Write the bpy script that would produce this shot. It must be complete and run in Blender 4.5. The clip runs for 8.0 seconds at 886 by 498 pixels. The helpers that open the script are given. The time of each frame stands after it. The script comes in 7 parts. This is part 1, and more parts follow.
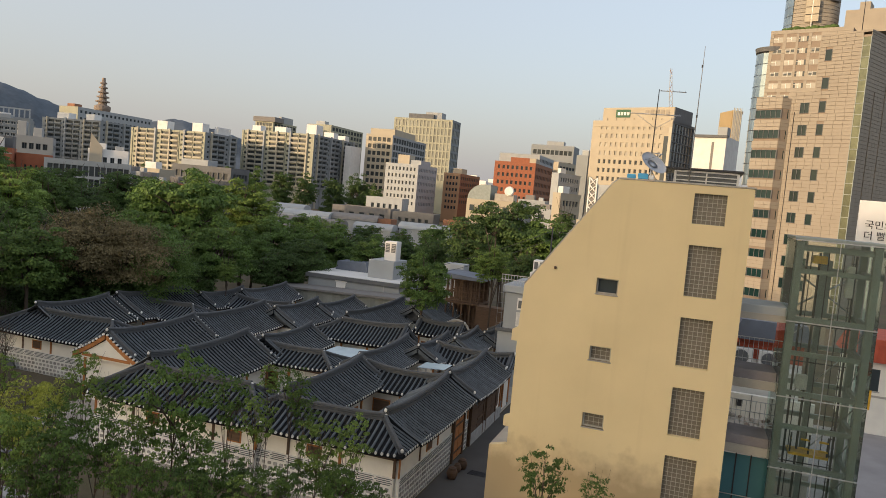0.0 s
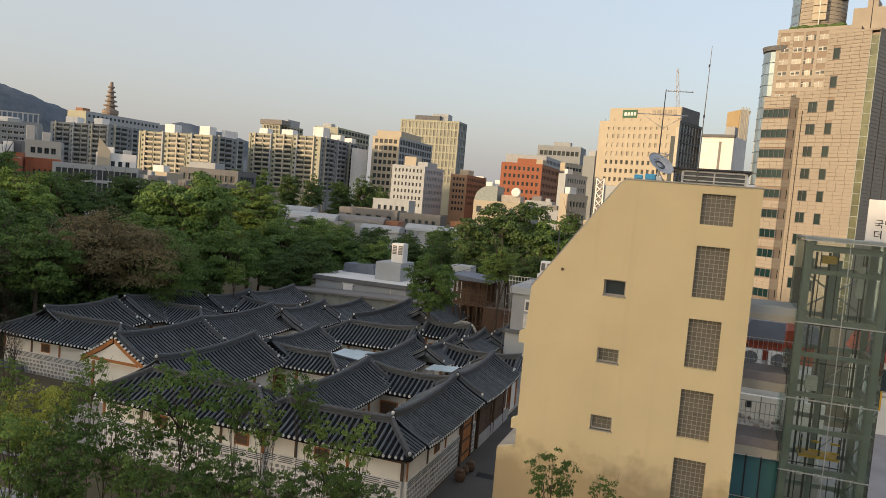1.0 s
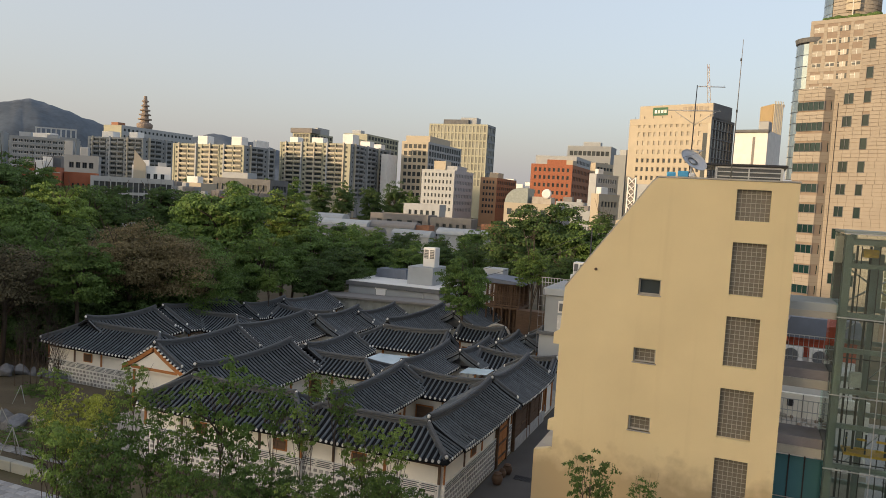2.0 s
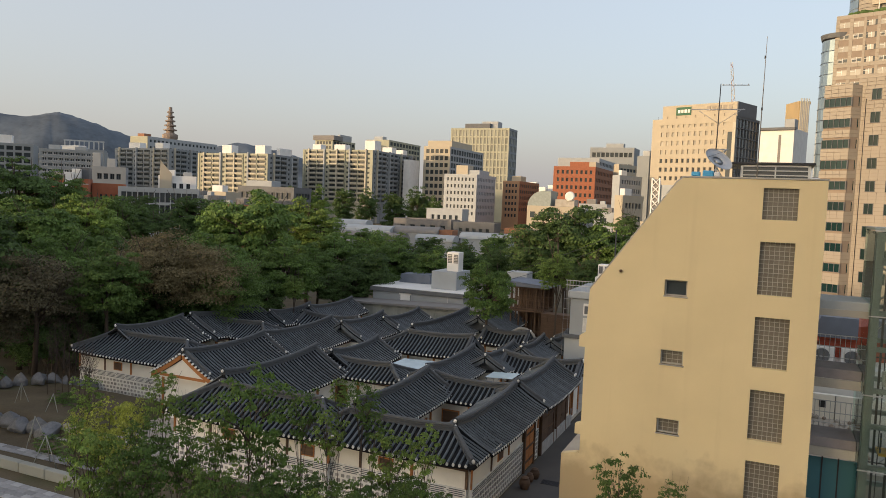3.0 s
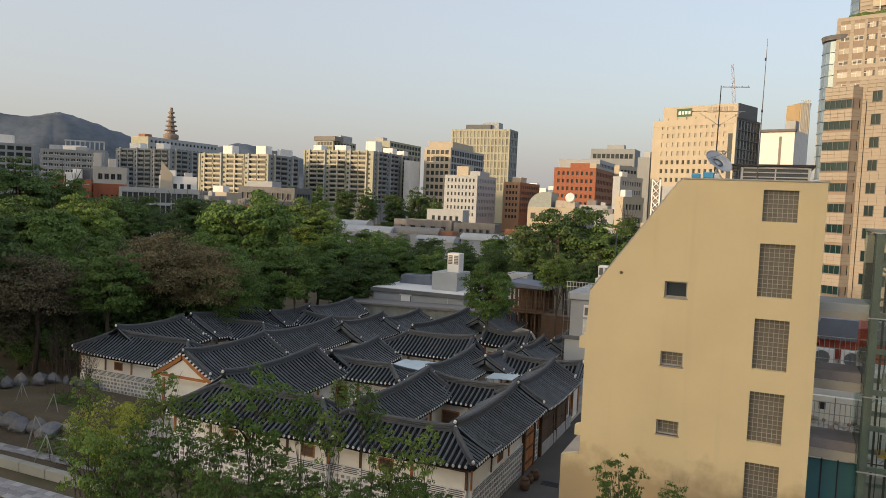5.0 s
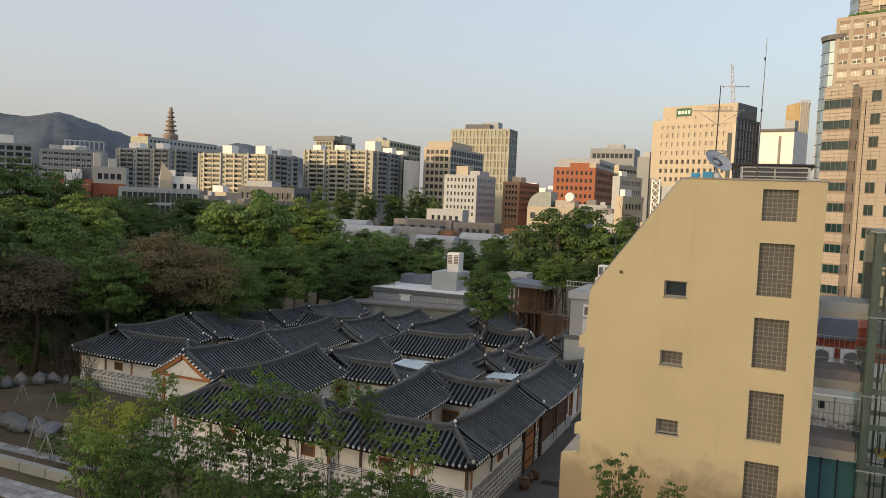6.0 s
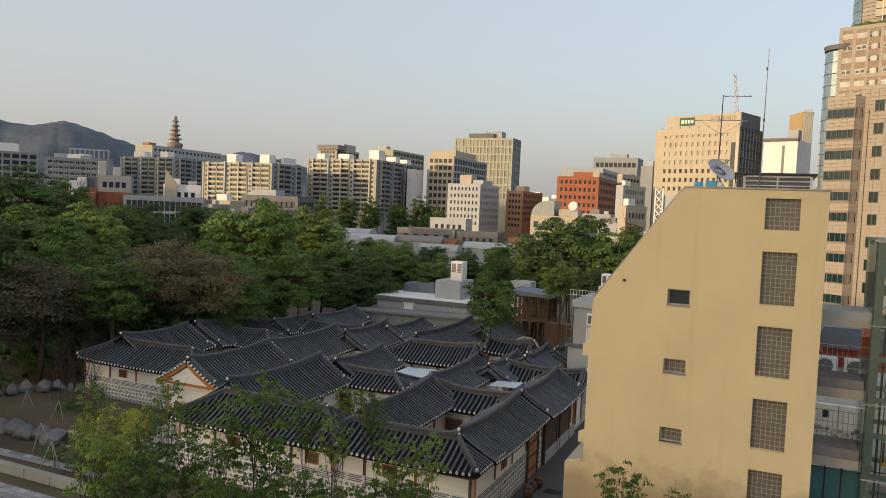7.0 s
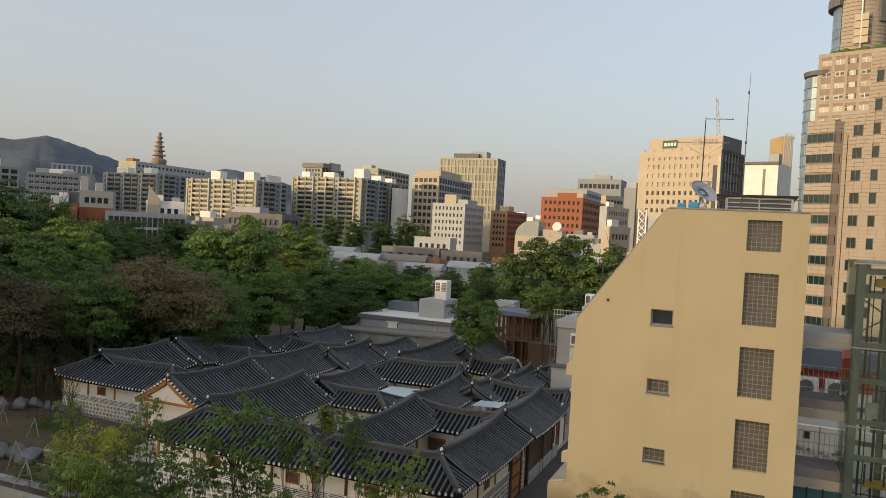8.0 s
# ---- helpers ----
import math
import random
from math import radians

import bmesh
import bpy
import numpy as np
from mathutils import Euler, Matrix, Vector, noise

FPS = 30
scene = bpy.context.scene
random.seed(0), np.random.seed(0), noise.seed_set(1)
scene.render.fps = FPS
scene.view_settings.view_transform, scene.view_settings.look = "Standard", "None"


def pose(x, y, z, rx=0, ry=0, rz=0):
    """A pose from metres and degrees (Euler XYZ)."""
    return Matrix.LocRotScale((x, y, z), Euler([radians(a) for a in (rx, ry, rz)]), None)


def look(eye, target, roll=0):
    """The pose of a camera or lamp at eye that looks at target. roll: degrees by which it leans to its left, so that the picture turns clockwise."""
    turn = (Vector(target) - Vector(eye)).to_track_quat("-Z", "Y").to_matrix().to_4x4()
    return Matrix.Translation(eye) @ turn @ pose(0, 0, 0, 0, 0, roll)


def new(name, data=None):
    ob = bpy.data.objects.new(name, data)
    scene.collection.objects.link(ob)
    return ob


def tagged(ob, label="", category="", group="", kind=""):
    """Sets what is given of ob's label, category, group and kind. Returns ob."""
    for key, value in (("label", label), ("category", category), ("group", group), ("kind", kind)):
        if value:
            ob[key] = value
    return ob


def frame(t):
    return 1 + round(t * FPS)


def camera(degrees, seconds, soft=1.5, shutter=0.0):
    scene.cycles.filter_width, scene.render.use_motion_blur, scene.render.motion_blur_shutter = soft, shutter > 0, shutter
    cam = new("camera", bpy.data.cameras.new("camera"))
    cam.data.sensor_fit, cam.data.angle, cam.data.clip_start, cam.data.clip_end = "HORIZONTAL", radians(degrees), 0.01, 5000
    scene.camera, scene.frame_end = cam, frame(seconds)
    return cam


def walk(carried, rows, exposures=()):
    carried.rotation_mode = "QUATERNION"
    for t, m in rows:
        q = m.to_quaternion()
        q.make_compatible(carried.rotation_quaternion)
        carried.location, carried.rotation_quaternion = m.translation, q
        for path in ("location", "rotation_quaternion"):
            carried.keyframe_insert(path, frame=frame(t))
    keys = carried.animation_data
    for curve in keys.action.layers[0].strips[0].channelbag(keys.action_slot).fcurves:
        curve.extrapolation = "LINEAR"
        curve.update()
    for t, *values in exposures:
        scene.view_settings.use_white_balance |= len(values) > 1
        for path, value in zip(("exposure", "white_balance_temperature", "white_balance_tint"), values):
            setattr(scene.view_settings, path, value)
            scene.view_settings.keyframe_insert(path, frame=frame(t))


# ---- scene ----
import functools

cam = camera(62.1, 8.0, soft=0.7)
walk(cam, [
    (0, pose(-0.01, -0.07, 15.51, 85.79, -5.16, 0.23)),
    (0.5, pose(0.01, -0.01, 15.51, 85.83, -4.89, 0.47)),
    (1, pose(0.01, 0.01, 15.53, 85.86, -4.81, 0.76)),
    (1.5, pose(-0.01, -0.02, 15.51, 85.87, -4.20, 1.75)),
    (3, pose(-0.02, -0.04, 15.49, 86.26, -2.30, 4.87)),
    (3.5, pose(-0.00, -0.01, 15.50, 86.25, -2.33, 4.90)),
    (4, pose(0.00, -0.00, 15.50, 86.20, -2.50, 4.90)),
    (4.5, pose(-0.01, -0.06, 15.50, 86.33, -2.45, 4.93)),
    (6, pose(-0.03, -0.13, 15.49, 86.31, -2.40, 4.88)),
    (6.5, pose(-0.04, -0.23, 15.50, 86.16, -2.39, 5.14)),
    (7, pose(-0.05, -0.30, 15.47, 86.99, -2.49, 5.14)),
    (7.5, pose(-0.07, -0.30, 15.49, 88.03, -2.47, 5.06)),
    (8, pose(-0.07, -0.29, 15.43, 88.55, -3.07, 3.93)),
], exposures=((0.0, 1.66, 6400, 9), (6.3, 1.65, 6400, 9), (7.6, 1.53, 6500, 9), (8.0, 1.52, 6500, 9)))

# ---- light ----
SUN_TO = Vector((-0.80, -0.58, 0.115)).normalized()   # towards the low evening sun
world = bpy.data.worlds.new("evening_sky")
scene.world = world
world.use_nodes = True
wn = world.node_tree
sky = wn.nodes.new("ShaderNodeTexSky")
sky.sky_type = "NISHITA"
sky.sun_disc = False
sky.sun_elevation = radians(6.6)
sky.sun_rotation = math.atan2(SUN_TO.x, SUN_TO.y)
sky.air_density, sky.dust_density, sky.ozone_density = 1.0, 5.5, 2.0
wn.nodes["Background"].inputs["Strength"].default_value = 0.15
haze = wn.nodes.new("ShaderNodeMix")            # thin even haze over the whole sky
haze.data_type = "RGBA"
haze.inputs["Factor"].default_value = 0.54
haze.inputs["B"].default_value = (1.72, 1.62, 1.61, 1)
wn.links.new(sky.outputs["Color"], haze.inputs["A"])
wn.links.new(haze.outputs["Result"], wn.nodes["Background"].inputs["Color"])
sun_data = bpy.data.lights.new("sun", "SUN")
sun_data.energy, sun_data.angle, sun_data.color = 1.2, radians(0.6), (1.0, 0.70, 0.42)
sun = new("sun", sun_data)
sun.matrix_world = look(SUN_TO * 100, (0, 0, 0))

# ---- plan: a = across (along the street), b = depth; both axes of the town grid ----
AX, BX = Vector((0.9455, -0.3256, 0)), Vector((0.3256, 0.9455, 0))
GRID = -19.0


def at(a, b, z=0.0):
    """World place of the town grid's (a, b)."""
    return AX * a + BX * b + Vector((0, 0, z))


def grid_pose(a, b, z=0.0, turn=0.0):
    p = at(a, b, z)
    return pose(p.x, p.y, p.z, 0, 0, GRID + turn)


# ---- materials ----
def material(name, colour, rough=0.8, metal=0.0, scale=3.0, vary=0.18, bump=0.15, stretch=(1, 1, 1), fine=40.0, island=0.0, per_object=0.0, stain=0.0, stain_colour=(0.1, 0.08, 0.06), spec=0.3):
    m = bpy.data.materials.new(name)
    m.use_nodes = True
    nt, n = m.node_tree, m.node_tree.nodes
    link = nt.links.new
    b = n["Principled BSDF"]
    b.inputs["Roughness"].default_value, b.inputs["Metallic"].default_value = rough, metal
    b.inputs["Specular IOR Level"].default_value = spec
    tc, mp = n.new("ShaderNodeTexCoord"), n.new("ShaderNodeMapping")
    mp.inputs["Scale"].default_value = stretch
    link(tc.outputs["Object"], mp.inputs["Vector"])
    big, small = n.new("ShaderNodeTexNoise"), n.new("ShaderNodeTexNoise")
    big.inputs["Scale"].default_value, small.inputs["Scale"].default_value = scale, fine
    big.inputs["Detail"].default_value = 5
    for t in (big, small):
        link(mp.outputs["Vector"], t.inputs["Vector"])
    mix = n.new("ShaderNodeMath"); mix.operation = "MULTIPLY_ADD"
    link(small.outputs["Fac"], mix.inputs[0]); mix.inputs[1].default_value = 0.4
    link(big.outputs["Fac"], mix.inputs[2])
    rng = n.new("ShaderNodeMapRange")
    rng.inputs["From Min"].default_value, rng.inputs["From Max"].default_value = 0.4, 1.0
    rng.inputs["To Min"].default_value, rng.inputs["To Max"].default_value = 1 - vary, 1 + vary
    link(mix.outputs[0], rng.inputs["Value"])
    last = rng.outputs["Result"]
    for amount, node, out in ((island, "ShaderNodeNewGeometry", "Random Per Island"), (per_object, "ShaderNodeObjectInfo", "Random")):
        if amount:
            src = n.new(node)
            r2 = n.new("ShaderNodeMapRange")
            r2.inputs["To Min"].default_value, r2.inputs["To Max"].default_value = 1 - amount, 1 + amount
            link(src.outputs[out], r2.inputs["Value"])
            mul = n.new("ShaderNodeMath"); mul.operation = "MULTIPLY"
            link(last, mul.inputs[0]); link(r2.outputs["Result"], mul.inputs[1])
            last = mul.outputs[0]
    sc = n.new("ShaderNodeVectorMath"); sc.operation = "SCALE"
    sc.inputs[0].default_value = colour
    link(last, sc.inputs["Scale"])
    col = sc.outputs["Vector"]
    if stain:
        sn = n.new("ShaderNodeTexNoise")
        sn.inputs["Scale"].default_value, sn.inputs["Detail"].default_value = scale * 0.6, 8
        link(tc.outputs["Object"], sn.inputs["Vector"])
        sr = n.new("ShaderNodeMapRange")
        sr.inputs["From Min"].default_value, sr.inputs["From Max"].default_value = 0.52, 0.72
        sr.inputs["To Max"].default_value = stain
        link(sn.outputs["Fac"], sr.inputs["Value"])
        mx = n.new("ShaderNodeMix"); mx.data_type = "RGBA"
        link(sr.outputs["Result"], mx.inputs["Factor"]); link(col, mx.inputs["A"])
        mx.inputs["B"].default_value = (*stain_colour, 1)
        col = mx.outputs["Result"]
    link(col, b.inputs["Base Color"])
    if bump:
        bp = n.new("ShaderNodeBump")
        bp.inputs["Strength"].default_value, bp.inputs["Distance"].default_value = bump, 0.02
        link(mix.outputs[0], bp.inputs["Height"]); link(bp.outputs["Normal"], b.inputs["Normal"])
    return m


def leaf_material(name, colour, island=0.35):
    m = material(name, colour, 0.6, 0, 0.35, 0.3, 0, island=island, per_object=0.15, spec=0.25)
    nt, n = m.node_tree, m.node_tree.nodes
    b = n["Principled BSDF"]
    tr, add = n.new("ShaderNodeBsdfTranslucent"), n.new("ShaderNodeMixShader")
    nt.links.new(b.inputs["Base Color"].links[0].from_socket, tr.inputs["Color"])
    add.inputs["Fac"].default_value = 0.3
    nt.links.new(b.outputs[0], add.inputs[1]); nt.links.new(tr.outputs[0], add.inputs[2])
    nt.links.new(add.outputs[0], n["Material Output"].inputs["Surface"])
    return m


def glass_material(name, colour, rough=0.08, spec=0.6):
    m = material(name, colour, rough, 0.0, 0.4, 0.25, 0.0, island=0.4, per_object=0.15, spec=spec)
    return m


def clear_glass(name, tint, opacity):
    m = bpy.data.materials.new(name)
    m.use_nodes = True
    nt, n = m.node_tree, m.node_tree.nodes
    gl, tr, mx, lw = n.new("ShaderNodeBsdfGlossy"), n.new("ShaderNodeBsdfTransparent"), n.new("ShaderNodeMixShader"), n.new("ShaderNodeFresnel")
    gl.inputs["Roughness"].default_value = 0.03
    gl.inputs["Color"].default_value = (0.9, 1.0, 0.97, 1)
    tr.inputs["Color"].default_value = (*tint, 1)
    ad = n.new("ShaderNodeMath"); ad.operation = "ADD"; ad.inputs[1].default_value = opacity
    nt.links.new(lw.outputs[0], ad.inputs[0]); nt.links.new(ad.outputs[0], mx.inputs["Fac"])
    nt.links.new(tr.outputs[0], mx.inputs[1]); nt.links.new(gl.outputs[0], mx.inputs[2])
    nt.links.new(mx.outputs[0], n["Material Output"].inputs["Surface"])
    return m


M = dict(
    beige=material("beige_render", (0.75, 0.61, 0.355), 0.9, 0, 0.35, 0.07, 0.25, fine=60, stain=0.12, stain_colour=(0.36, 0.26, 0.15)),
    tile=material("roof_tile", (0.094, 0.108, 0.120), 0.5, 0, 2.0, 0.3, 0.2, per_object=0.22, spec=0.4),
    # near-black: the shade between the tile rows is put into this colour
    tile_bed_shade=material("roof_channel_shaded", (0.016, 0.017, 0.019), 0.8, 0, 2.5, 0.3, 0.3, spec=0.08),
    ridge=material("ridge_tile", (0.088, 0.092, 0.096), 0.7, 0, 3.0, 0.3, 0.5, stretch=(1, 1, 14), fine=20),
    lime=material("white_lime_cap", (0.74, 0.72, 0.68), 0.85, 0, 4.0, 0.25, 0.1, per_object=0.3),
    plaster=material("cream_plaster", (0.83, 0.79, 0.70), 0.9, 0, 0.8, 0.1, 0.1),
    wood=material("orange_timber", (0.36, 0.15, 0.05), 0.65, 0, 1.5, 0.25, 0.1, stretch=(1, 1, 8), per_object=0.2),
    wood_dark=material("dark_timber", (0.12, 0.075, 0.048), 0.7, 0, 1.5, 0.25, 0.1, stretch=(1, 1, 8), per_object=0.2),
    stone=material("grey_wall_stone", (0.33, 0.325, 0.31), 0.9, 0, 3.0, 0.25, 0.4, per_object=0.25),
    mortar=material("white_mortar", (0.73, 0.72, 0.68), 0.95, 0, 2.0, 0.12, 0.2),
    asphalt=material("asphalt", (0.10, 0.095, 0.09), 0.95, 0, 0.4, 0.2, 0.3),
    pale_road=material("pale_concrete_road", (0.33, 0.31, 0.30), 0.95, 0, 0.5, 0.14, 0.3, stain=0.25, stain_colour=(0.2, 0.19, 0.18)),
    earth=material("garden_earth", (0.105, 0.085, 0.055), 1.0, 0, 0.3, 0.35, 0.6, fine=8, stain=0.6, stain_colour=(0.06, 0.085, 0.03)),
    paving=material("grey_paving_stone", (0.29, 0.29, 0.295), 0.9, 0, 2.0, 0.15, 0.2, per_object=0.3),
    concrete=material("concrete", (0.42, 0.39, 0.34), 0.9, 0, 0.8, 0.15, 0.3, stain=0.3),
    white=material("white_paint", (0.75, 0.74, 0.71), 0.8, 0, 0.5, 0.08, 0.1, stain=0.15, stain_colour=(0.4, 0.38, 0.34)),
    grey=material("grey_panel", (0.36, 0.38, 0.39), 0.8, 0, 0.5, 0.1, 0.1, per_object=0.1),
    grey_dark=material("dark_grey_panel", (0.13, 0.135, 0.14), 0.7, 0, 0.5, 0.15, 0.1),
    shed_panel=material("ochre_grey_panel", (0.30, 0.305, 0.27), 0.85, 0, 0.6, 0.15, 0.1, per_object=0.1),
    tower_stone=material("tower_stone", (0.27, 0.22, 0.185), 0.9, 0, 0.1, 0.1, 0.0),
    steel=material("green_grey_steel", (0.275, 0.31, 0.295), 0.5, 0.1, 1.5, 0.15, 0.05),
    dark_metal=material("dark_metal", (0.05, 0.05, 0.055), 0.5, 0.4, 1.5, 0.2, 0.05),
    pale_metal=material("pale_metal", (0.5, 0.5, 0.5), 0.4, 0.6, 1.5, 0.15, 0.05),
    dish=material("dish_grey", (0.45, 0.47, 0.5), 0.45, 0.2, 1.0, 0.08, 0.02),
    yellow=material("yellow_machine_paint", (0.75, 0.42, 0.03), 0.5, 0, 2.0, 0.2, 0.05),
    block=material("glass_block", (0.175, 0.155, 0.12), 0.3, 0, 2.0, 0.25, 0.1, per_object=0.10, spec=0.6),
    joint=material("block_joint", (0.44, 0.42, 0.37), 0.9, 0, 2.0, 0.1, 0.1),
    bark=material("bark", (0.085, 0.065, 0.05), 0.95, 0, 4.0, 0.3, 0.6, stretch=(1, 1, 0.2)),
    joint_grey=material("grey_joint", (0.22, 0.21, 0.2), 0.9, 0, 1.0, 0.1, 0.1),
    deck=material("mauve_grey_deck", (0.24, 0.22, 0.23), 0.85, 0, 1.2, 0.2, 0.2, stain=0.3),
    blue=material("blue_tarpaulin", (0.10, 0.42, 0.70), 0.5, 0, 2.0, 0.15, 0.1),
    sign_green=material("green_sign", (0.04, 0.12, 0.07), 0.6, 0, 1.0, 0.1, 0.0),
    ink=material("black_ink", (0.03, 0.03, 0.035), 0.7, 0, 2.0, 0.1, 0.0),
    slate=material("slate_blue_roof", (0.16, 0.18, 0.22), 0.6, 0, 1.0, 0.2, 0.2),
    grass=material("grass", (0.07, 0.10, 0.03), 1.0, 0, 0.8, 0.35, 0.6, fine=15),
    rock=material("pale_boulder", (0.155, 0.16, 0.17), 0.95, 0, 1.2, 0.4, 0.9, fine=9, per_object=0.15),
    screen=glass_material("teal_screen", (0.05, 0.13, 0.155), 0.15, 0.5),
    cover=material("pale_cover_glass", (0.46, 0.56, 0.60), 0.25, 0, 1.0, 0.12, 0.05, spec=0.5),
    pane=glass_material("dark_pane", (0.035, 0.045, 0.05), 0.4, 0.15),
    pane_pale=glass_material("pale_pane", (0.20, 0.21, 0.18), 0.3, 0.3),
    tan=material("orange_tan_cladding", (0.40, 0.25, 0.145), 0.8, 0, 0.2, 0.1, 0.1),
    pane_green=glass_material("green_pane", (0.014, 0.028, 0.027), 0.12, 0.4),
    pane_teal=glass_material("teal_pane", (0.012, 0.032, 0.032), 0.12, 0.45),
    lift_glass=clear_glass("lift_glass", (0.91, 0.955, 0.94), 0.11),
    roof_red=material("red_roof", (0.42, 0.09, 0.05), 0.7, 0, 1.5, 0.2, 0.3, per_object=0.1),
    brick=material("red_brick", (0.30, 0.115, 0.065), 0.9, 0, 1.0, 0.15, 0.3, fine=12),
    brick_dark=material("brown_brick", (0.30, 0.15, 0.09), 0.9, 0, 1.0, 0.15, 0.3, fine=12),
    sand=material("sand_stone_cladding", (0.32, 0.283, 0.23), 0.7, 0, 0.25, 0.1, 0.1, per_object=0.06),
    sand_joint=material("cladding_joint", (0.26, 0.21, 0.165), 0.9, 0, 1.0, 0.1, 0.1),
    cream=material("cream_cladding", (0.43, 0.38, 0.29), 0.75, 0, 0.2, 0.08, 0.1),
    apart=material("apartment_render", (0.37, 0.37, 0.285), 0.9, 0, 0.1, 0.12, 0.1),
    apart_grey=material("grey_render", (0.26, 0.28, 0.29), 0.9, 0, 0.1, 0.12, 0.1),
    apart_pale=material("balcony_render", (0.45, 0.42, 0.34), 0.9, 0, 0.2, 0.15, 0.1, island=0.12),
    # pale blue base adds reflected sky to what the glass mirrors itself
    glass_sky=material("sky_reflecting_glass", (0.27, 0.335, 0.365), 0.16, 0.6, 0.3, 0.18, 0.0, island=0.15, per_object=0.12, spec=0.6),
    glass_dusk=material("smoked_curtain_glass", (0.10, 0.11, 0.12), 0.16, 0.5, 0.3, 0.3, 0.0, island=0.3, spec=0.5),
    # matte cream pane: the reflected evening sky is painted as its colour
    pane_cream=material("painted_reflection_pane", (0.36, 0.34, 0.29), 0.5, 0.0, 0.3, 0.2, 0.0, island=0.2, per_object=0.2, spec=0.25),
    glass_olive=material("olive_strip_glass", (0.13, 0.14, 0.09), 0.2, 0.4, 0.5, 0.5, 0.0, fine=3, spec=0.4),
    terracotta=material("weathered_red_brick", (0.36, 0.13, 0.07), 0.9, 0, 0.4, 0.2, 0.2, fine=6),
    gold=material("gold_cladding", (0.50, 0.36, 0.17), 0.35, 0.2, 0.2, 0.1, 0.05),
    # hill colour has the blue-grey of distance haze mixed in
    hill=material("hazed_wooded_hill", (0.10, 0.122, 0.148), 1.0, 0, 0.02, 0.35, 1.0, fine=0.15),
    leaf=leaf_material("leaf_green", (0.125, 0.20, 0.048)),
    leaf_dark=leaf_material("leaf_dark", (0.085, 0.138, 0.04)),
    leaf_light=leaf_material("leaf_light", (0.17, 0.245, 0.055)),
    leaf_young=leaf_material("leaf_young", (0.095, 0.158, 0.036)),
    leaf_yellow=leaf_material("leaf_yellow", (0.35, 0.38, 0.07)),
    leaf_brown=leaf_material("leaf_brown", (0.215, 0.175, 0.088)),
    twig=material("fine_brown_twig", (0.115, 0.10, 0.058), 0.95, 0, 2.0, 0.25, 0.0, island=0.25),
)



def foot_dirt(m, z_top):
    """Splashed earth and damp on a wall's foot: an uneven brown edge of its own."""
    nt, n = m.node_tree, m.node_tree.nodes
    b = n["Principled BSDF"]
    old = b.inputs["Base Color"].links[0].from_socket
    tc, sep, ns, streak = n.new("ShaderNodeTexCoord"), n.new("ShaderNodeSeparateXYZ"), n.new("ShaderNodeTexNoise"), n.new("ShaderNodeTexNoise")
    ns.inputs["Scale"].default_value, ns.inputs["Detail"].default_value = 1.6, 12
    mp = n.new("ShaderNodeMapping")
    mp.inputs["Scale"].default_value = (2.2, 2.2, 0.12)
    streak.inputs["Scale"].default_value, streak.inputs["Detail"].default_value = 1.0, 6
    nt.links.new(tc.outputs["Object"], sep.inputs[0]); nt.links.new(tc.outputs["Object"], ns.inputs["Vector"])
    nt.links.new(tc.outputs["Object"], mp.inputs["Vector"]); nt.links.new(mp.outputs[0], streak.inputs["Vector"])
    ad = n.new("ShaderNodeMath"); ad.operation = "MULTIPLY_ADD"
    ad.inputs[1].default_value = -3.2
    nt.links.new(ns.outputs["Fac"], ad.inputs[0]); nt.links.new(sep.outputs["Z"], ad.inputs[2])
    rg = n.new("ShaderNodeMapRange")
    rg.inputs["From Min"].default_value, rg.inputs["From Max"].default_value = z_top - 1.6, z_top - 2.9
    rg.inputs["To Max"].default_value = 0.55
    nt.links.new(ad.outputs[0], rg.inputs["Value"])
    sr = n.new("ShaderNodeMapRange")
    sr.inputs["From Min"].default_value, sr.inputs["From Max"].default_value, sr.inputs["To Max"].default_value = 0.56, 0.75, 0.07
    nt.links.new(streak.outputs["Fac"], sr.inputs["Value"])
    top = n.new("ShaderNodeMath"); top.operation = "MAXIMUM"
    nt.links.new(rg.outputs["Result"], top.inputs[0]); nt.links.new(sr.outputs["Result"], top.inputs[1])
    mx = n.new("ShaderNodeMix"); mx.data_type = "RGBA"
    nt.links.new(top.outputs[0], mx.inputs["Factor"]); nt.links.new(old, mx.inputs["A"])
    mx.inputs["B"].default_value = (0.33, 0.22, 0.12, 1)
    nt.links.new(mx.outputs["Result"], b.inputs["Base Color"])


foot_dirt(M["beige"], 6.1)

# ---- building helpers ----
def mesh_of(name, verts, faces, mats, index=None, smooth=False):
    me = bpy.data.meshes.new(name)
    me.from_pydata([tuple(v) for v in verts], [], faces)
    for m in mats:
        me.materials.append(m)
    if index is not None:
        me.polygons.foreach_set("material_index", index)
    if smooth:
        me.polygons.foreach_set("use_smooth", [True] * len(me.polygons))
    me.update()
    return me


def part(name, bm, mat, parent, label="", m=None):
    me = bpy.data.meshes.new(name)
    bm.to_mesh(me)
    bm.free()
    me.materials.append(mat)
    return part_of(name, me, parent, label, m)


def part_of(name, me, parent, label="", m=None):
    ob = new(name, me)
    ob.parent = parent
    if m is not None:
        ob.matrix_basis = m
    return tagged(ob, label)


def thing(name, m, label, category, group="", kind=""):
    ob = new(name)
    ob.empty_display_size = 0.2
    ob.matrix_basis = m
    return tagged(ob, label, category, group, kind)


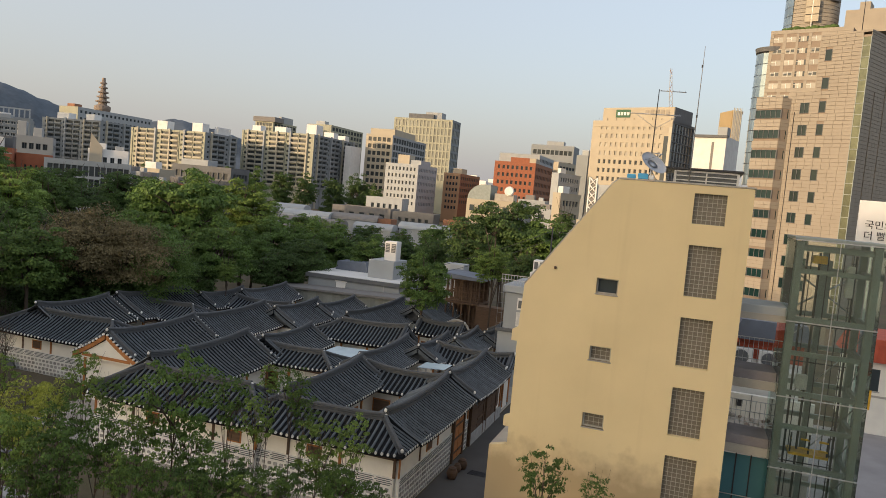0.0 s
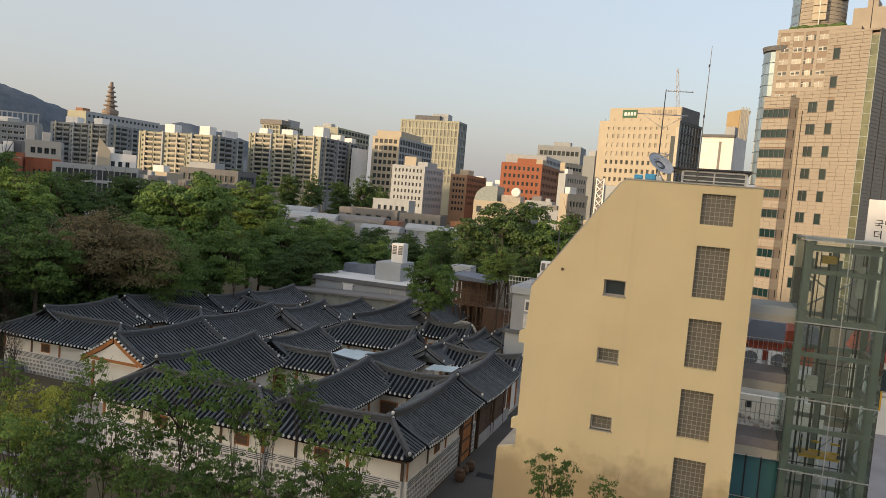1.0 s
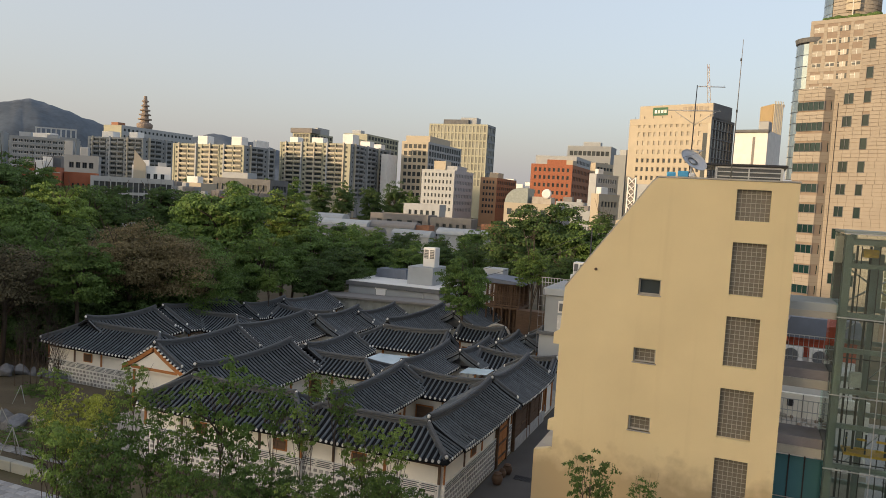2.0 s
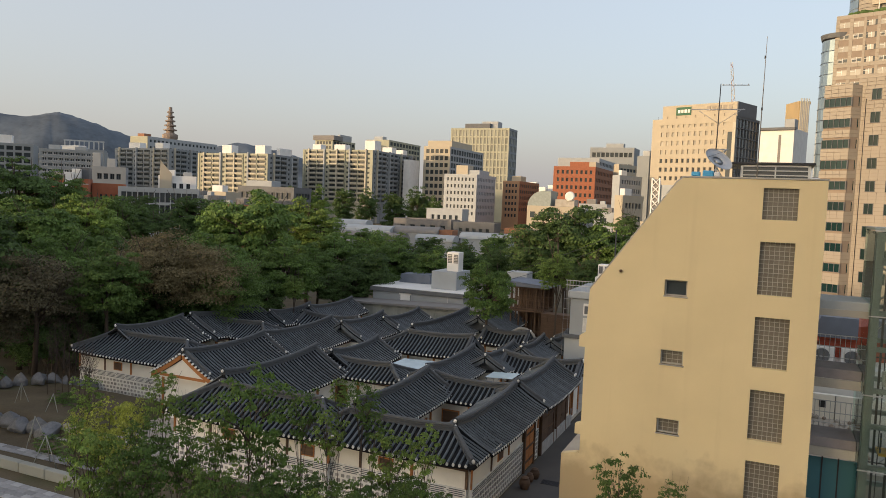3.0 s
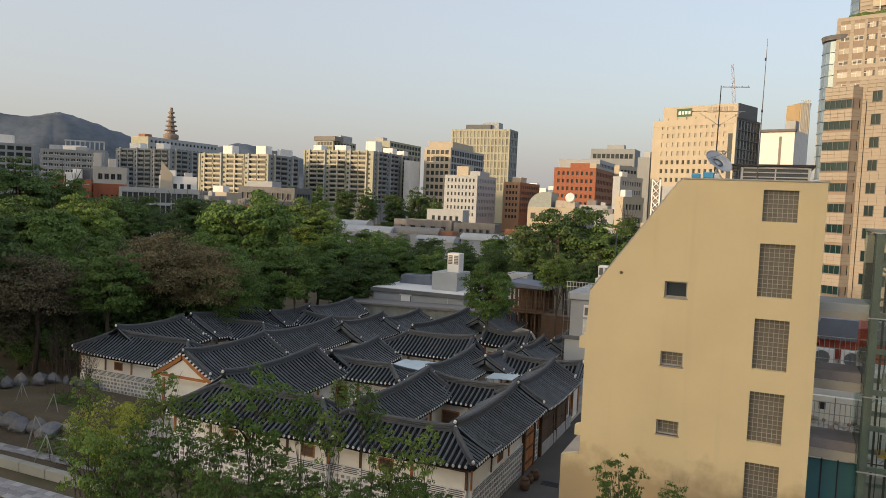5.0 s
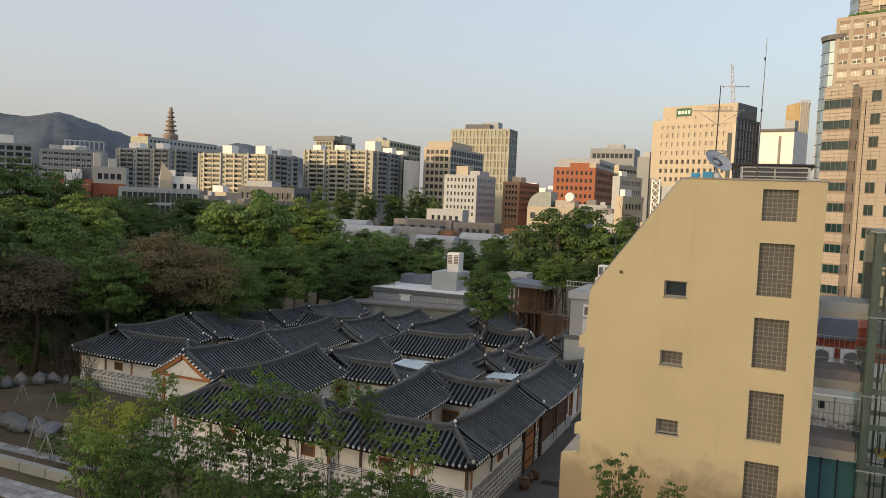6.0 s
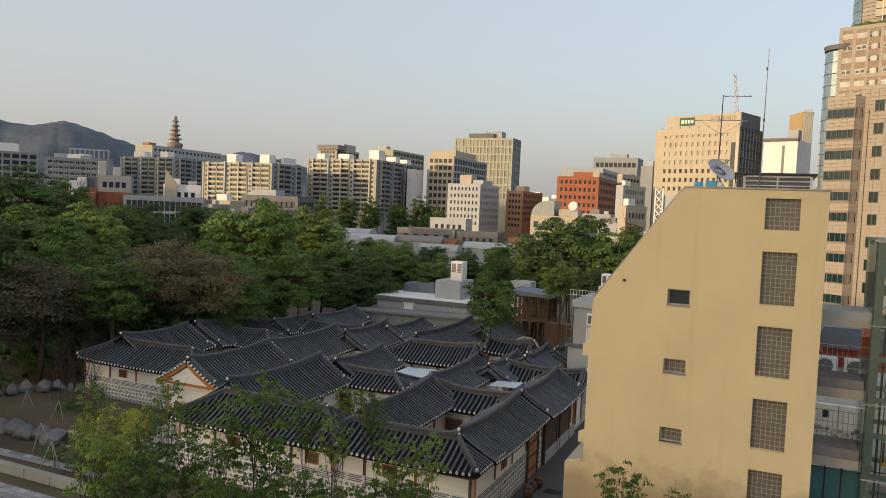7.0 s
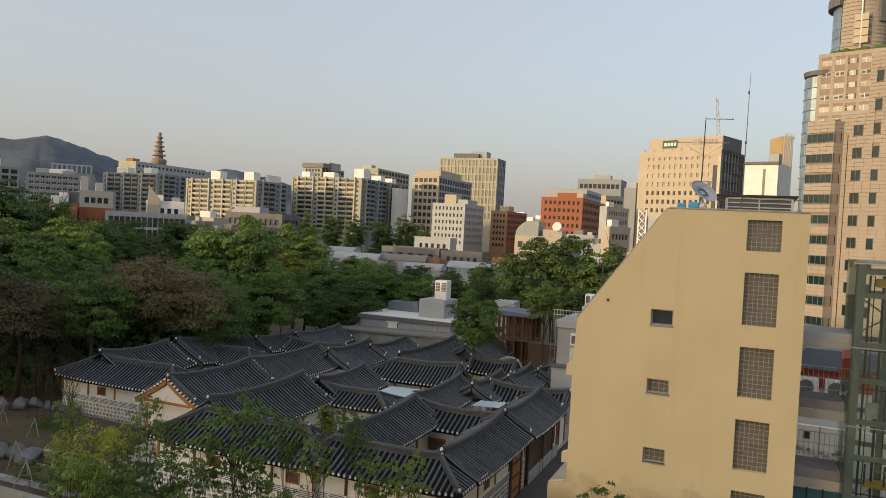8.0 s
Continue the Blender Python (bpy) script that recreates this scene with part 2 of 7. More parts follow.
def box_bm(x0, y0, z0, x1, y1, z1, bevel=0.0, bm=None):
    bm = bm or bmesh.new()
    vs = bmesh.ops.create_cube(bm, size=1.0)["verts"]
    for v in vs:
        v.co = Vector((x0 + (v.co.x + 0.5) * (x1 - x0), y0 + (v.co.y + 0.5) * (y1 - y0), z0 + (v.co.z + 0.5) * (z1 - z0)))
    if bevel:
        es = list({e for v in vs for e in v.link_edges})
        bmesh.ops.bevel(bm, geom=es, offset=bevel, segments=1, affect="EDGES")
    return bm


def box(name, x0, y0, z0, x1, y1, z1, mat, parent, bevel=0.0, label=""):
    return part(name, box_bm(x0, y0, z0, x1, y1, z1, bevel), mat, parent, label)


def tube_data(points, radii, sides=6):
    """Vertices and faces of a tube along points."""
    vs, fs = [], []
    pts = [Vector(p) for p in points]
    for i, p in enumerate(pts):
        d = (pts[min(i + 1, len(pts) - 1)] - pts[max(i - 1, 0)]).normalized()
        s = d.cross(Vector((0.13, 0.31, 0.94)) if abs(d.z) < 0.9 else Vector((1, 0.1, 0))).normalized()
        t = d.cross(s)
        for k in range(sides):
            w = 2 * math.pi * k / sides
            vs.append(p + (s * math.cos(w) + t * math.sin(w)) * radii[i])
        if i:
            o = (i - 1) * sides
            for k in range(sides):
                k2 = (k + 1) % sides
                fs.append((o + k, o + k2, o + sides + k2, o + sides + k))
    fs.append(tuple(range(sides - 1, -1, -1)))
    fs.append(tuple(range(len(vs) - sides, len(vs))))
    return vs, fs


def tube(name, points, radius, mat, parent, sides=6, label=""):
    radii = radius if isinstance(radius, (list, tuple)) else [radius] * len(points)
    vs, fs = tube_data(points, radii, sides)
    return part_of(name, mesh_of(name, vs, fs, [mat], smooth=True), parent, label)


def prism_bm(outline, y0, y1):
    """A solid from an outline in x, z, between y0 and y1."""
    bm = bmesh.new()
    f = [bm.verts.new((x, y0, z)) for x, z in outline]
    b = [bm.verts.new((x, y1, z)) for x, z in outline]
    bm.faces.new(f)
    bm.faces.new(b[::-1])
    for i in range(len(f)):
        j = (i + 1) % len(f)
        bm.faces.new((f[j], f[i], b[i], b[j]))
    bmesh.ops.recalc_face_normals(bm, faces=bm.faces)
    return bm


# ---- ground, and unseen slabs behind the camera that block the sun ----
def ground_sheet():
    n = 60
    xs = [math.copysign(abs(t) ** 2.2, t) * 4500 for t in np.linspace(-1, 1, n)]
    verts = [(x, y, 0.0) for y in xs for x in xs]
    faces = [(j * n + i, j * n + i + 1, (j + 1) * n + i + 1, (j + 1) * n + i) for j in range(n - 1) for i in range(n - 1)]
    return tagged(new("ground", mesh_of("ground", verts, faces, [M["earth"]])), "brown earth and patchy grass between the houses", "ground", kind="structure")


ground_sheet()
# added slab closing the place behind the camera, sized by the light it blocks
own = thing("sun_block_south", grid_pose(0, -1.5), "unseen plain slab added behind the viewer, shading the foreground", "wall", kind="structure")
box("wall", -5, -6, 0, 5, 0, 17.6, M["concrete"], own)
# added slabs out of view; their shadows cover the houses and left apartments
west = thing("sun_block_west", grid_pose(0, 0), "unseen plain slabs added far behind the viewer to block the sun", "wall", kind="structure")
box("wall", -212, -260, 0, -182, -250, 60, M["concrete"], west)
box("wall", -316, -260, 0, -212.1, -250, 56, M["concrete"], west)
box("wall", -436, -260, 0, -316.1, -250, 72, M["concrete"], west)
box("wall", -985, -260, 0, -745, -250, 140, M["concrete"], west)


# ---- facades: bands and piers with panes set back in the openings ----
def add_box(vs, fs, x0, y0, z0, x1, y1, z1):
    o = len(vs)
    vs += [(x0, y0, z0), (x1, y0, z0), (x1, y1, z0), (x0, y1, z0), (x0, y0, z1), (x1, y0, z1), (x1, y1, z1), (x0, y1, z1)]
    fs += [(o, o + 3, o + 2, o + 1), (o + 4, o + 5, o + 6, o + 7), (o, o + 1, o + 5, o + 4), (o + 1, o + 2, o + 6, o + 5), (o + 2, o + 3, o + 7, o + 6), (o + 3, o, o + 4, o + 7)]


def weld(vs, fs):
    """Join corners that lie on one another, so that a wall is one connected piece."""
    seen, out, place = {}, [], []
    for v in vs:
        key = tuple(round(c, 4) for c in v)
        if key not in seen:
            seen[key] = len(out)
            out.append(v)
        place.append(seen[key])
    return out, [tuple(place[k] for k in f) for f in fs]


def pane_data(w, h, lights=1):
    """A pane set back in a slim frame, one piece; x 0..w, z 0..h; lights: sashes side by side."""
    f = min(0.12, w * 0.08)
    vs = [(0, 0, 0), (w, 0, 0), (w, 0, h), (0, 0, h), (f, 0, f), (w - f, 0, f), (w - f, 0, h - f), (f, 0, h - f),
          (f, 0.06, f), (w - f, 0.06, f), (w - f, 0.06, h - f), (f, 0.06, h - f)]
    fs = [(8, 9, 10, 11)] + [(k, (k + 1) % 4, 4 + (k + 1) % 4, 4 + k) for k in range(4)] + [(4 + k, 4 + (k + 1) % 4, 8 + (k + 1) % 4, 8 + k) for k in range(4)]
    mi = [0] + [1] * 8
    for k in range(1, lights):
        x = w * k / lights
        add_box(vs, fs, x - f * 0.5, -0.01, f, x + f * 0.5, 0.055, h - f)
        mi += [1] * 6
    return vs, fs, mi


def facade(parent, m, width, z0, z1, cols, rows, ww, wh, wall, pane="pane", frame_mat="grey_dark", deep=0.45, margin=1.0, sill=0.45, base=0.0, balcony=False, fins=0.0, ribs=0, upper_pane=None, upper_from=99, join=True, lights=1):
    """Openings of ww x wh (parts of the bay and storey) in a wall of that width, with a pane in each.
    balcony: every second and third bay is a deep recess behind a projecting parapet, the others plain windows."""
    vs, fs = [], []
    storey = (z1 - z0 - base - 0.8) / rows
    weights = [(1.15 if (c % 3) else 0.7) if balcony else 1.0 for c in range(cols)]
    unit = (width - 2 * margin) / sum(weights)
    openings = []                                   # x, z, w, h, has a balcony, row
    add_box(vs, fs, 0, 0, z0, margin, deep, z1)
    add_box(vs, fs, width - margin, 0, z0, width, deep, z1)
    xa = margin
    for c in range(cols):
        xb = xa + weights[c] * unit
        bal = balcony and c % 3
        w = (xb - xa) * ((0.88 if bal else 0.42) if balcony else ww)
        h = storey * ((0.80 if bal else 0.42) if balcony else wh)
        xo = (xa + xb) / 2 - w / 2
        low = z0
        for r in range(rows + 1):
            z = z0 + base + storey * r + sill * (storey - h) if r < rows else z1
            for p, q in ((xa, xo), (xo, xo + w), (xo + w, xb)):
                add_box(vs, fs, p, 0, low, q, deep, z)
            if r < rows:
                for p, q in ((xa, xo), (xo + w, xb)):
                    add_box(vs, fs, p, 0, z, q, deep, z + h)
                low = z + h
                openings.append((xo, z, w, h, bal, r))
        if fins:
            fin = [], []
            add_box(*fin, xa - 0.22, -fins, z0, xa + 0.22, 0.0, z1 - 0.2)
            part_of("fin", mesh_of("fin", *fin, [M[wall]]), parent, m=m)
        if ribs and c % ribs == 1:
            box_m = [], []
            add_box(*box_m, xa - 0.45, -1.0, z0, xa + 0.45, 0.0, z1 + 0.5)
            part_of("rib", mesh_of("rib", *box_m, [M["grey" if (c // ribs) % 2 else "apart_pale"]]), parent, m=m)
        xa = xb
    part_of("wall", mesh_of("wall", *weld(vs, fs), [M[wall]]), parent, m=m)
    if join and not balcony:
        for lo, hi, mat in ((0, upper_from, pane), (upper_from, 99, upper_pane)):
            wv, wf, wm = [], [], []
            for (x, z, w, h, bal, r) in openings:
                if lo <= r < hi:
                    v, f, i = pane_data(w, h, 3 if bal else lights)
                    o = len(wv)
                    wv += [(p[0] + x, p[1] + deep * 0.7, p[2] + z) for p in v]
                    wf += [tuple(k + o for k in q) for q in f]
                    wm += i
            if wv:
                tagged(part_of("glazing", mesh_of("glazing", wv, wf, [M[mat], M[frame_mat]], wm), parent, m=m), kind="stuff")
    else:
        shared = {}
        for (x, z, w, h, bal, r) in openings:
            key = (round(w, 3), round(h, 3))
            if key not in shared:
                v, f, i = pane_data(w, h, 3 if bal else lights)
                shared[key] = mesh_of("window", v, f, [M[pane], M[frame_mat]], i)
            part_of("window", shared[key], parent, m=m @ Matrix.Translation((x, deep * 0.7, z)))
    if balcony:
        shared = {}
        for (x, z, w, h, bal, r) in openings:
            if bal:
                key = round(w, 3)
                if key not in shared:
                    bv, bf = [], []
                    add_box(bv, bf, 0, -0.75, -0.12, w, 0.0, 0.1)
                    add_box(bv, bf, 0, -0.75, 0.1, w, -0.62, h * 0.34)
                    add_box(bv, bf, -0.05, -0.80, h * 0.34, w + 0.05, -0.58, h * 0.34 + 0.10)
                    for k in (0.0, w - 0.12):
                        add_box(bv, bf, k, -0.62, 0.1, k + 0.12, 0.0, h * 0.34)
                    shared[key] = mesh_of("balcony", bv, bf, [M["apart_pale" if wall == "apart" else "apart_grey"]])
                part_of("balcony", shared[key], parent, m=m @ Matrix.Translation((x, 0, z)))


RIGHT = Matrix.Rotation(radians(90), 4, "Z")


def block(name, label, category, x, y, top, turn, left, right, wall, front=None, side=None, wall_side=None, cap=None, base=-1.0):
    """A building with its near corner at x, y: its front runs left from there, its side runs back."""
    ob = thing(name, pose(x, y, 0, 0, 0, turn), label, category)
    d = 0.45
    box("core", -left, d, base, -d, right, top - 0.6, M[wall_side or wall], ob)
    if front:
        facade(ob, Matrix.Translation((-left, 0, 0)), left, 0, top, wall=wall, **front)
    else:
        box("front_wall", -left, 0, base, 0, d, top, M[wall], ob)
    if side:
        facade(ob, Matrix.Translation((0, d, 0)) @ RIGHT, right - d, 0, top, wall=wall_side or wall, **side)
    else:
        box("side_wall", -d, d, base, 0, right, top, M[wall_side or wall], ob)
    box("parapet", -left, right, top - 1.2, 0, right + 0.3, top, M[wall], ob)
    box("parapet", -left - 0.3, 0, base, -left, right + 0.3, top, M[wall], ob)
    for (x0, y0, x1, y1, h, mat) in cap or ():
        box("rooftop_room", x0, y0, top - 0.6, x1, y1, top + h, M[mat], ob, 0.1)
    return ob


# ---- the beige stair-window building ----
BW = 28.93     # depth of its street face on the grid


def beige_building():
    ob = thing("beige_building", grid_pose(0, BW), "beige rendered walk-up building with glass-block stair windows and a slanted shoulder", "building")
    # wall pierced by the windows: columns of strips between the openings
    holes = [(-3.45, 12.24, -2.63, 12.85), (-3.46, 9.61, -2.63, 10.16), (-3.45, 6.93, -2.63, 7.49)]
    stair = [(-0.22, 15.28, 0.94, 16.42), (-0.22, 12.54, 0.94, 14.48), (-0.22, 9.87, 0.94, 11.74), (-0.22, 7.18, 0.94, 9.05), (-0.22, 4.50, 0.94, 6.40)]
    top, t = 16.72, 0.28
    # left field with the slanted shoulder
    part("wall", prism_bm([(-3.46, 5.55)] + [(-6.38, 5.55), (-6.38, 6.35), (-6.62, 6.35), (-6.62, 6.75), (-6.38, 6.85), (-6.38, 9.9), (-6.62, 9.9), (-6.62, 10.35), (-6.38, 10.5), (-6.30, 12.22), (-3.46, 16.21)], 0, t), M["beige"], ob)
    zs = [5.55, 6.93, 7.49, 9.61, 10.16, 12.24, 12.85]
    for i in range(0, 6, 2):
        box("wall", -3.46, 0, zs[i], -2.63, t, zs[i + 1], M["beige"], ob)
    part("wall", prism_bm([(-3.46, 12.85), (-2.63, 12.85), (-2.63, top), (-3.02, top), (-3.22, 16.55), (-3.46, 16.21)], 0, t), M["beige"], ob)
    box("wall", -2.63, 0, 5.55, -0.22, t, top, M["beige"], ob)
    zz = [0.0] + [z for h in sorted(stair, key=lambda s: s[1]) for z in (h[1], h[3])] + [top]
    for i in range(0, len(zz), 2):
        box("wall", -0.22, 0, zz[i], 0.94, t, zz[i + 1], M["beige"], ob)
    box("wall", 0.94, 0, 0, 1.84, t, top, M["beige"], ob)
    # lower, wider base with a sloped top
    part("base_wall", prism_bm([(-7.12, 0), (-0.22, 0), (-0.22, 5.55), (-6.38, 5.55), (-6.50, 5.60), (-7.12, 5.45)], 0.0, t), M["beige"], ob)
    # flanks, roof and back
    part("side_wall", prism_bm([(1.56, 0), (1.84, 0), (1.84, top), (1.56, top)], t, 9.0), M["beige"], ob)
    part("slanted_roof", prism_bm([(-6.38, 0), (-6.10, 0), (-6.02, 12.2), (-2.95, top - 0.3), (1.56, top - 0.3), (1.56, top - 0.05), (-3.05, top - 0.05), (-6.30, 12.22)], t, 9.0), M["beige"], ob)
    box("back_wall", -6.1, 8.7, 0, 1.56, 9.0, 12.2, M["beige"], ob)
    part("base_wing", prism_bm([(-7.12, 0), (-6.38, 0), (-6.38, 5.55), (-7.12, 5.45)], t, 6.0), M["concrete"], ob)
    box("parapet", -3.02, -0.03, top, 1.87, 0.26, top + 0.07, M["concrete"], ob, 0.015)
    # slim cap along the slanted edge
    tube("edge_cap", [(-6.30, 0.1, 12.24), (-3.22, 0.1, 16.57), (-3.0, 0.1, top + 0.03)], 0.05, M["concrete"], ob, 5)
    # small windows
    for i, (x0, z0, x1, z1) in enumerate(holes):
        w = box("window", x0, t - 0.05, z0, x1, t, z1, M["pane"] if i == 0 else M["block"], ob)
        for b in ((x0, z0, x0 + 0.05, z1), (x1 - 0.05, z0, x1, z1), (x0 + 0.05, z0, x1 - 0.05, z0 + 0.05), (x0 + 0.05, z1 - 0.05, x1 - 0.05, z1)):
            box("frame", b[0], 0.14, b[1], b[2], t - 0.05, b[3], M["concrete"] if i == 0 else M["joint"], w)
        box("sill", x0 - 0.04, -0.04, z0 - 0.05, x1 + 0.04, 0.14, z0, M["concrete"], w, 0.01)
        if i:
            for k in range(1, 4):
                box("joint", x0 + (x1 - x0) * k / 4 - 0.008, t - 0.065, z0 + 0.05, x0 + (x1 - x0) * k / 4 + 0.008, t - 0.05, z1 - 0.05, M["joint"], w)
            for k in range(1, 3):
                box("joint", x0 + 0.05, t - 0.062, z0 + (z1 - z0) * k / 3 - 0.008, x1 - 0.05, t - 0.05, z0 + (z1 - z0) * k / 3 + 0.008, M["joint"], w)
    # glass-block stair windows: each block a piece of its own
    for (x0, z0, x1, z1) in stair:
        w = box("stair_window", x0, t - 0.06, z0, x1, t, z1, M["joint"], ob, label="recessed window of small square glass blocks")
        n, rows = 7, max(4, round((z1 - z0) / ((x1 - x0) / 7)))
        bw, bh = (x1 - x0) / n, (z1 - z0) / rows
        bm = box_bm(-bw / 2 + 0.009, -0.008, -bh / 2 + 0.009, bw / 2 - 0.009, 0.0, bh / 2 - 0.009, 0.004)
        me = bpy.data.meshes.new("glass_block")
        bm.to_mesh(me)
        bm.free()
        me.materials.append(M["block"])
        for i in range(n):
            for j in range(rows):
                part_of("glass_block", me, w, m=Matrix.Translation((x0 + bw * (i + 0.5), t - 0.06, z0 + bh * (j + 0.5))))
    # rooftop lantern with dark flat lid
    lan = part("rooftop_room", box_bm(-1.02, 1.25, top - 0.3, 1.28, 3.9, top + 0.56), M["glass_dusk"], ob, "glazed rooftop lantern in a pale metal frame")
    box("lid", -1.55, 1.0, top + 0.60, 1.45, 4.2, top + 0.68, M["dark_metal"], lan, 0.01)
    for x, w in ((-1.08, 0.09), (0.1, 0.05), (1.22, 0.09)):
        box("post", x, 1.12, top - 0.05, x + w, 1.25, top + 0.56, M["pale_metal"], lan)
    for z, h in ((top + 0.02, 0.06), (top + 0.19, 0.04), (top + 0.36, 0.04), (top + 0.52, 0.07)):
        box("rail", -0.99, 1.14, z, 1.22, 1.22, z + h, M["pale_metal"], lan)
    return ob


beige_building()


# ---- tiled courtyard houses ----
def slope_z(s, ridge, eave):
    return ridge - (ridge - eave) * (1.28 * s - 0.28 * s * s)


@functools.lru_cache(maxsize=None)
def verge_mesh():
    """Round lime-plugged end tile, its axis across the gable."""
    bm = bmesh.new()
    bmesh.ops.create_cone(bm, cap_ends=True, segments=8, radius1=0.07, radius2=0.07, depth=0.12, matrix=Matrix.Rotation(radians(90), 4, "Y"))
    me = bpy.data.meshes.new("verge_tile")
    bm.to_mesh(me)
    bm.free()
    me.materials.append(M["lime"])
    return me


def hanok(kind, a, b, length, hw, ridge, eave=3.0, ends="gg", street=False, show=False, wall="plaster", label=""):
    """One wing: its ridge starts at grid (a, b) and runs along the depth ('Q') or across ('P').
    ends: g gable with descending ridges, h hipped, at the start and the end."""
    m = grid_pose(a, b, 0, 90 if kind == "Q" else 0)
    ridge -= 0.30
    ob = thing("hanok_house", m, label or "low hanok wing with dark clay tile roof and white-capped eaves", "house", "tiled houses of the courtyard quarter")
    L = length
    hip = [hw * 0.95 if e in "hf" else 0.0 for e in ends]
    x_lo, x_hi = (-hip[0], L + hip[1])            # the eaves' ends; the ridge runs 0..L
    over = 0.45                                    # gable overhang
    if ends[0] == "g":
        x_lo = -over
    if ends[1] == "g":
        x_hi = L + over
    mid, half = (x_lo + x_hi) / 2, (x_hi - x_lo) / 2

    def height(x, s):
        """Roof surface height; ridge and eaves curve up to their ends."""
        q = abs((x - mid) / half)
        return slope_z(s, ridge, eave) + (0.34 * (1 - s) + 0.18 * s) * q ** 2.4

    # bed of channel tiles, with thickness
    nx, ns = 14, 5
    for side in (-1, 1):
        vs, fs = [], []
        for k in (0, 1):
            for i in range(nx + 1):
                x_e = x_lo + (x_hi - x_lo) * i / nx
                x_r = min(max(x_e, 0 if ends[0] in "hf" else x_lo), L if ends[1] in "hf" else x_hi)
                for j in range(ns + 1):
                    s = j / ns
                    x = x_r * (1 - s) + x_e * s
                    vs.append((x, side * hw * s, height(x, s) - 0.14 * k))
        w = ns + 1
        n0 = (nx + 1) * w
        for i in range(nx):
            for j in range(ns):
                p = i * w + j
                quad = (p, p + w, p + w + 1, p + 1)
                fs.append(quad if side < 0 else quad[::-1])
                low = tuple(n0 + v for v in quad)
                fs.append(low[::-1] if side < 0 else low)
        for i in range(nx):
            p = i * w + ns
            fs.append((p, p + w, p + w + n0, p + n0))
        for i in (0, nx):
            for j in range(ns):
                p = i * w + j
                fs.append((p, p + 1, p + 1 + n0, p + n0))
        part_of("roof_bed", mesh_of("roof_bed", vs, fs, [M["tile_bed_shade"]], smooth=False), ob)
    for e, x0, x_end, sg in ((0, 0.0, x_lo, -1), (1, L, x_hi, 1)):
        if ends[e] in "hf":
            vs = [(x0, 0, height(x0, 0)), (x_end, -hw, height(x_end, 1)), (x_end, hw, height(x_end, 1)),
                  (x0, 0, height(x0, 0) - 0.14), (x_end, -hw, height(x_end, 1) - 0.14), (x_end, hw, height(x_end, 1) - 0.14)]
            part_of("roof_bed", mesh_of("roof_bed", vs, [(0, 1, 2), (3, 5, 4), (1, 4, 5, 2)], [M["tile_bed_shade"]]), ob)

    # rows of convex tiles, each with a white lime end; side faces painted dark as shade
    def row(path, sidev):
        vs, fs, mi = [], [], []
        r, k = 0.068, 7
        section = ((1, -0.9), (1, 0.1), (0.7, 0.75), (0, 1.05), (-0.7, 0.75), (-1, 0.1), (-1, -0.9))
        for p in path:
            for (q, z) in section:
                vs.append(p + sidev * (q * r) + Vector((0, 0, z * r * 1.2 + 0.035)))
        for j in range(len(path) - 1):
            for i in range(k - 1):
                o = j * k + i
                fs.append((o, o + 1, o + k + 1, o + k))
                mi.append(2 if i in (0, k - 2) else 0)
        end = path[-1]
        d = (path[-1] - path[-2]).normalized()
        c = len(vs)
        for i in range(8):
            w = 2 * math.pi * i / 8
            vs.append(end + d * 0.02 + sidev * (math.cos(w) * 0.074) + Vector((0, 0, math.sin(w) * 0.074 + 0.02)))
        for i in range(8):
            w = 2 * math.pi * i / 8
            vs.append(end - d * 0.05 + sidev * (math.cos(w) * 0.074) + Vector((0, 0, math.sin(w) * 0.074 + 0.02)))
        fs.append(tuple(range(c, c + 8)))
        mi.append(1)
        for i in range(8):
            j = (i + 1) % 8
            fs.append((c + i, c + j, c + 8 + j, c + 8 + i))
            mi.append(1)
        part_of("roll_tile", mesh_of("roll_tile", vs, fs, [M["tile"], M["lime"], M["tile_bed_shade"]], mi), ob)

    n = int((x_hi - x_lo - 0.2) / 0.315)
    for side in (-1, 1):
        for i in range(n + 1):
            x = x_lo + 0.1 + (x_hi - x_lo - 0.2) * i / n
            s0 = 0.06
            if x < 0 and ends[0] in "hf":
                s0 = max(s0, x / x_lo)
            if x > L and ends[1] in "hf":
                s0 = max(s0, (x - L) / (x_hi - L))
            if s0 < 0.93:
                ss = [s0 + (1.015 - s0) * j / 5 for j in range(6)]
                row([Vector((x, side * hw * s, height(x, s) + 0.01)) for s in ss], Vector((1, 0, 0)))
    for e, x0, x_end in ((0, 0.0, x_lo), (1, L, x_hi)):
        if ends[e] in "hf":
            ny = int(2 * hw / 0.30)
            for i in range(1, ny):
                y = -hw + 2 * hw * i / ny
                s0 = max(0.08, abs(y) / hw)
                if s0 < 0.93:
                    pts = []
                    for j in range(6):
                        s = s0 + (1.015 - s0) * j / 5
                        x = x0 + (x_end - x0) * s
                        pts.append(Vector((x, y, height(x0, 0) + (height(x_end, 1) - height(x0, 0)) * s + 0.02)))
                    row(pts, Vector((0, 1, 0)))

    # main ridge: stacked tiles, swept up at its ends
    stack = ((1, -0.2), (1, 0.26), (0.7, 0.29), (0.7, 0.36), (0.96, 0.38), (0.96, 0.58), (0.62, 0.61), (0.62, 0.68), (0.86, 0.70), (0.62, 0.95), (0.0, 1.06))
    courses = [(-q, z) for (q, z) in stack] + [(q, z) for (q, z) in stack[-2::-1]]

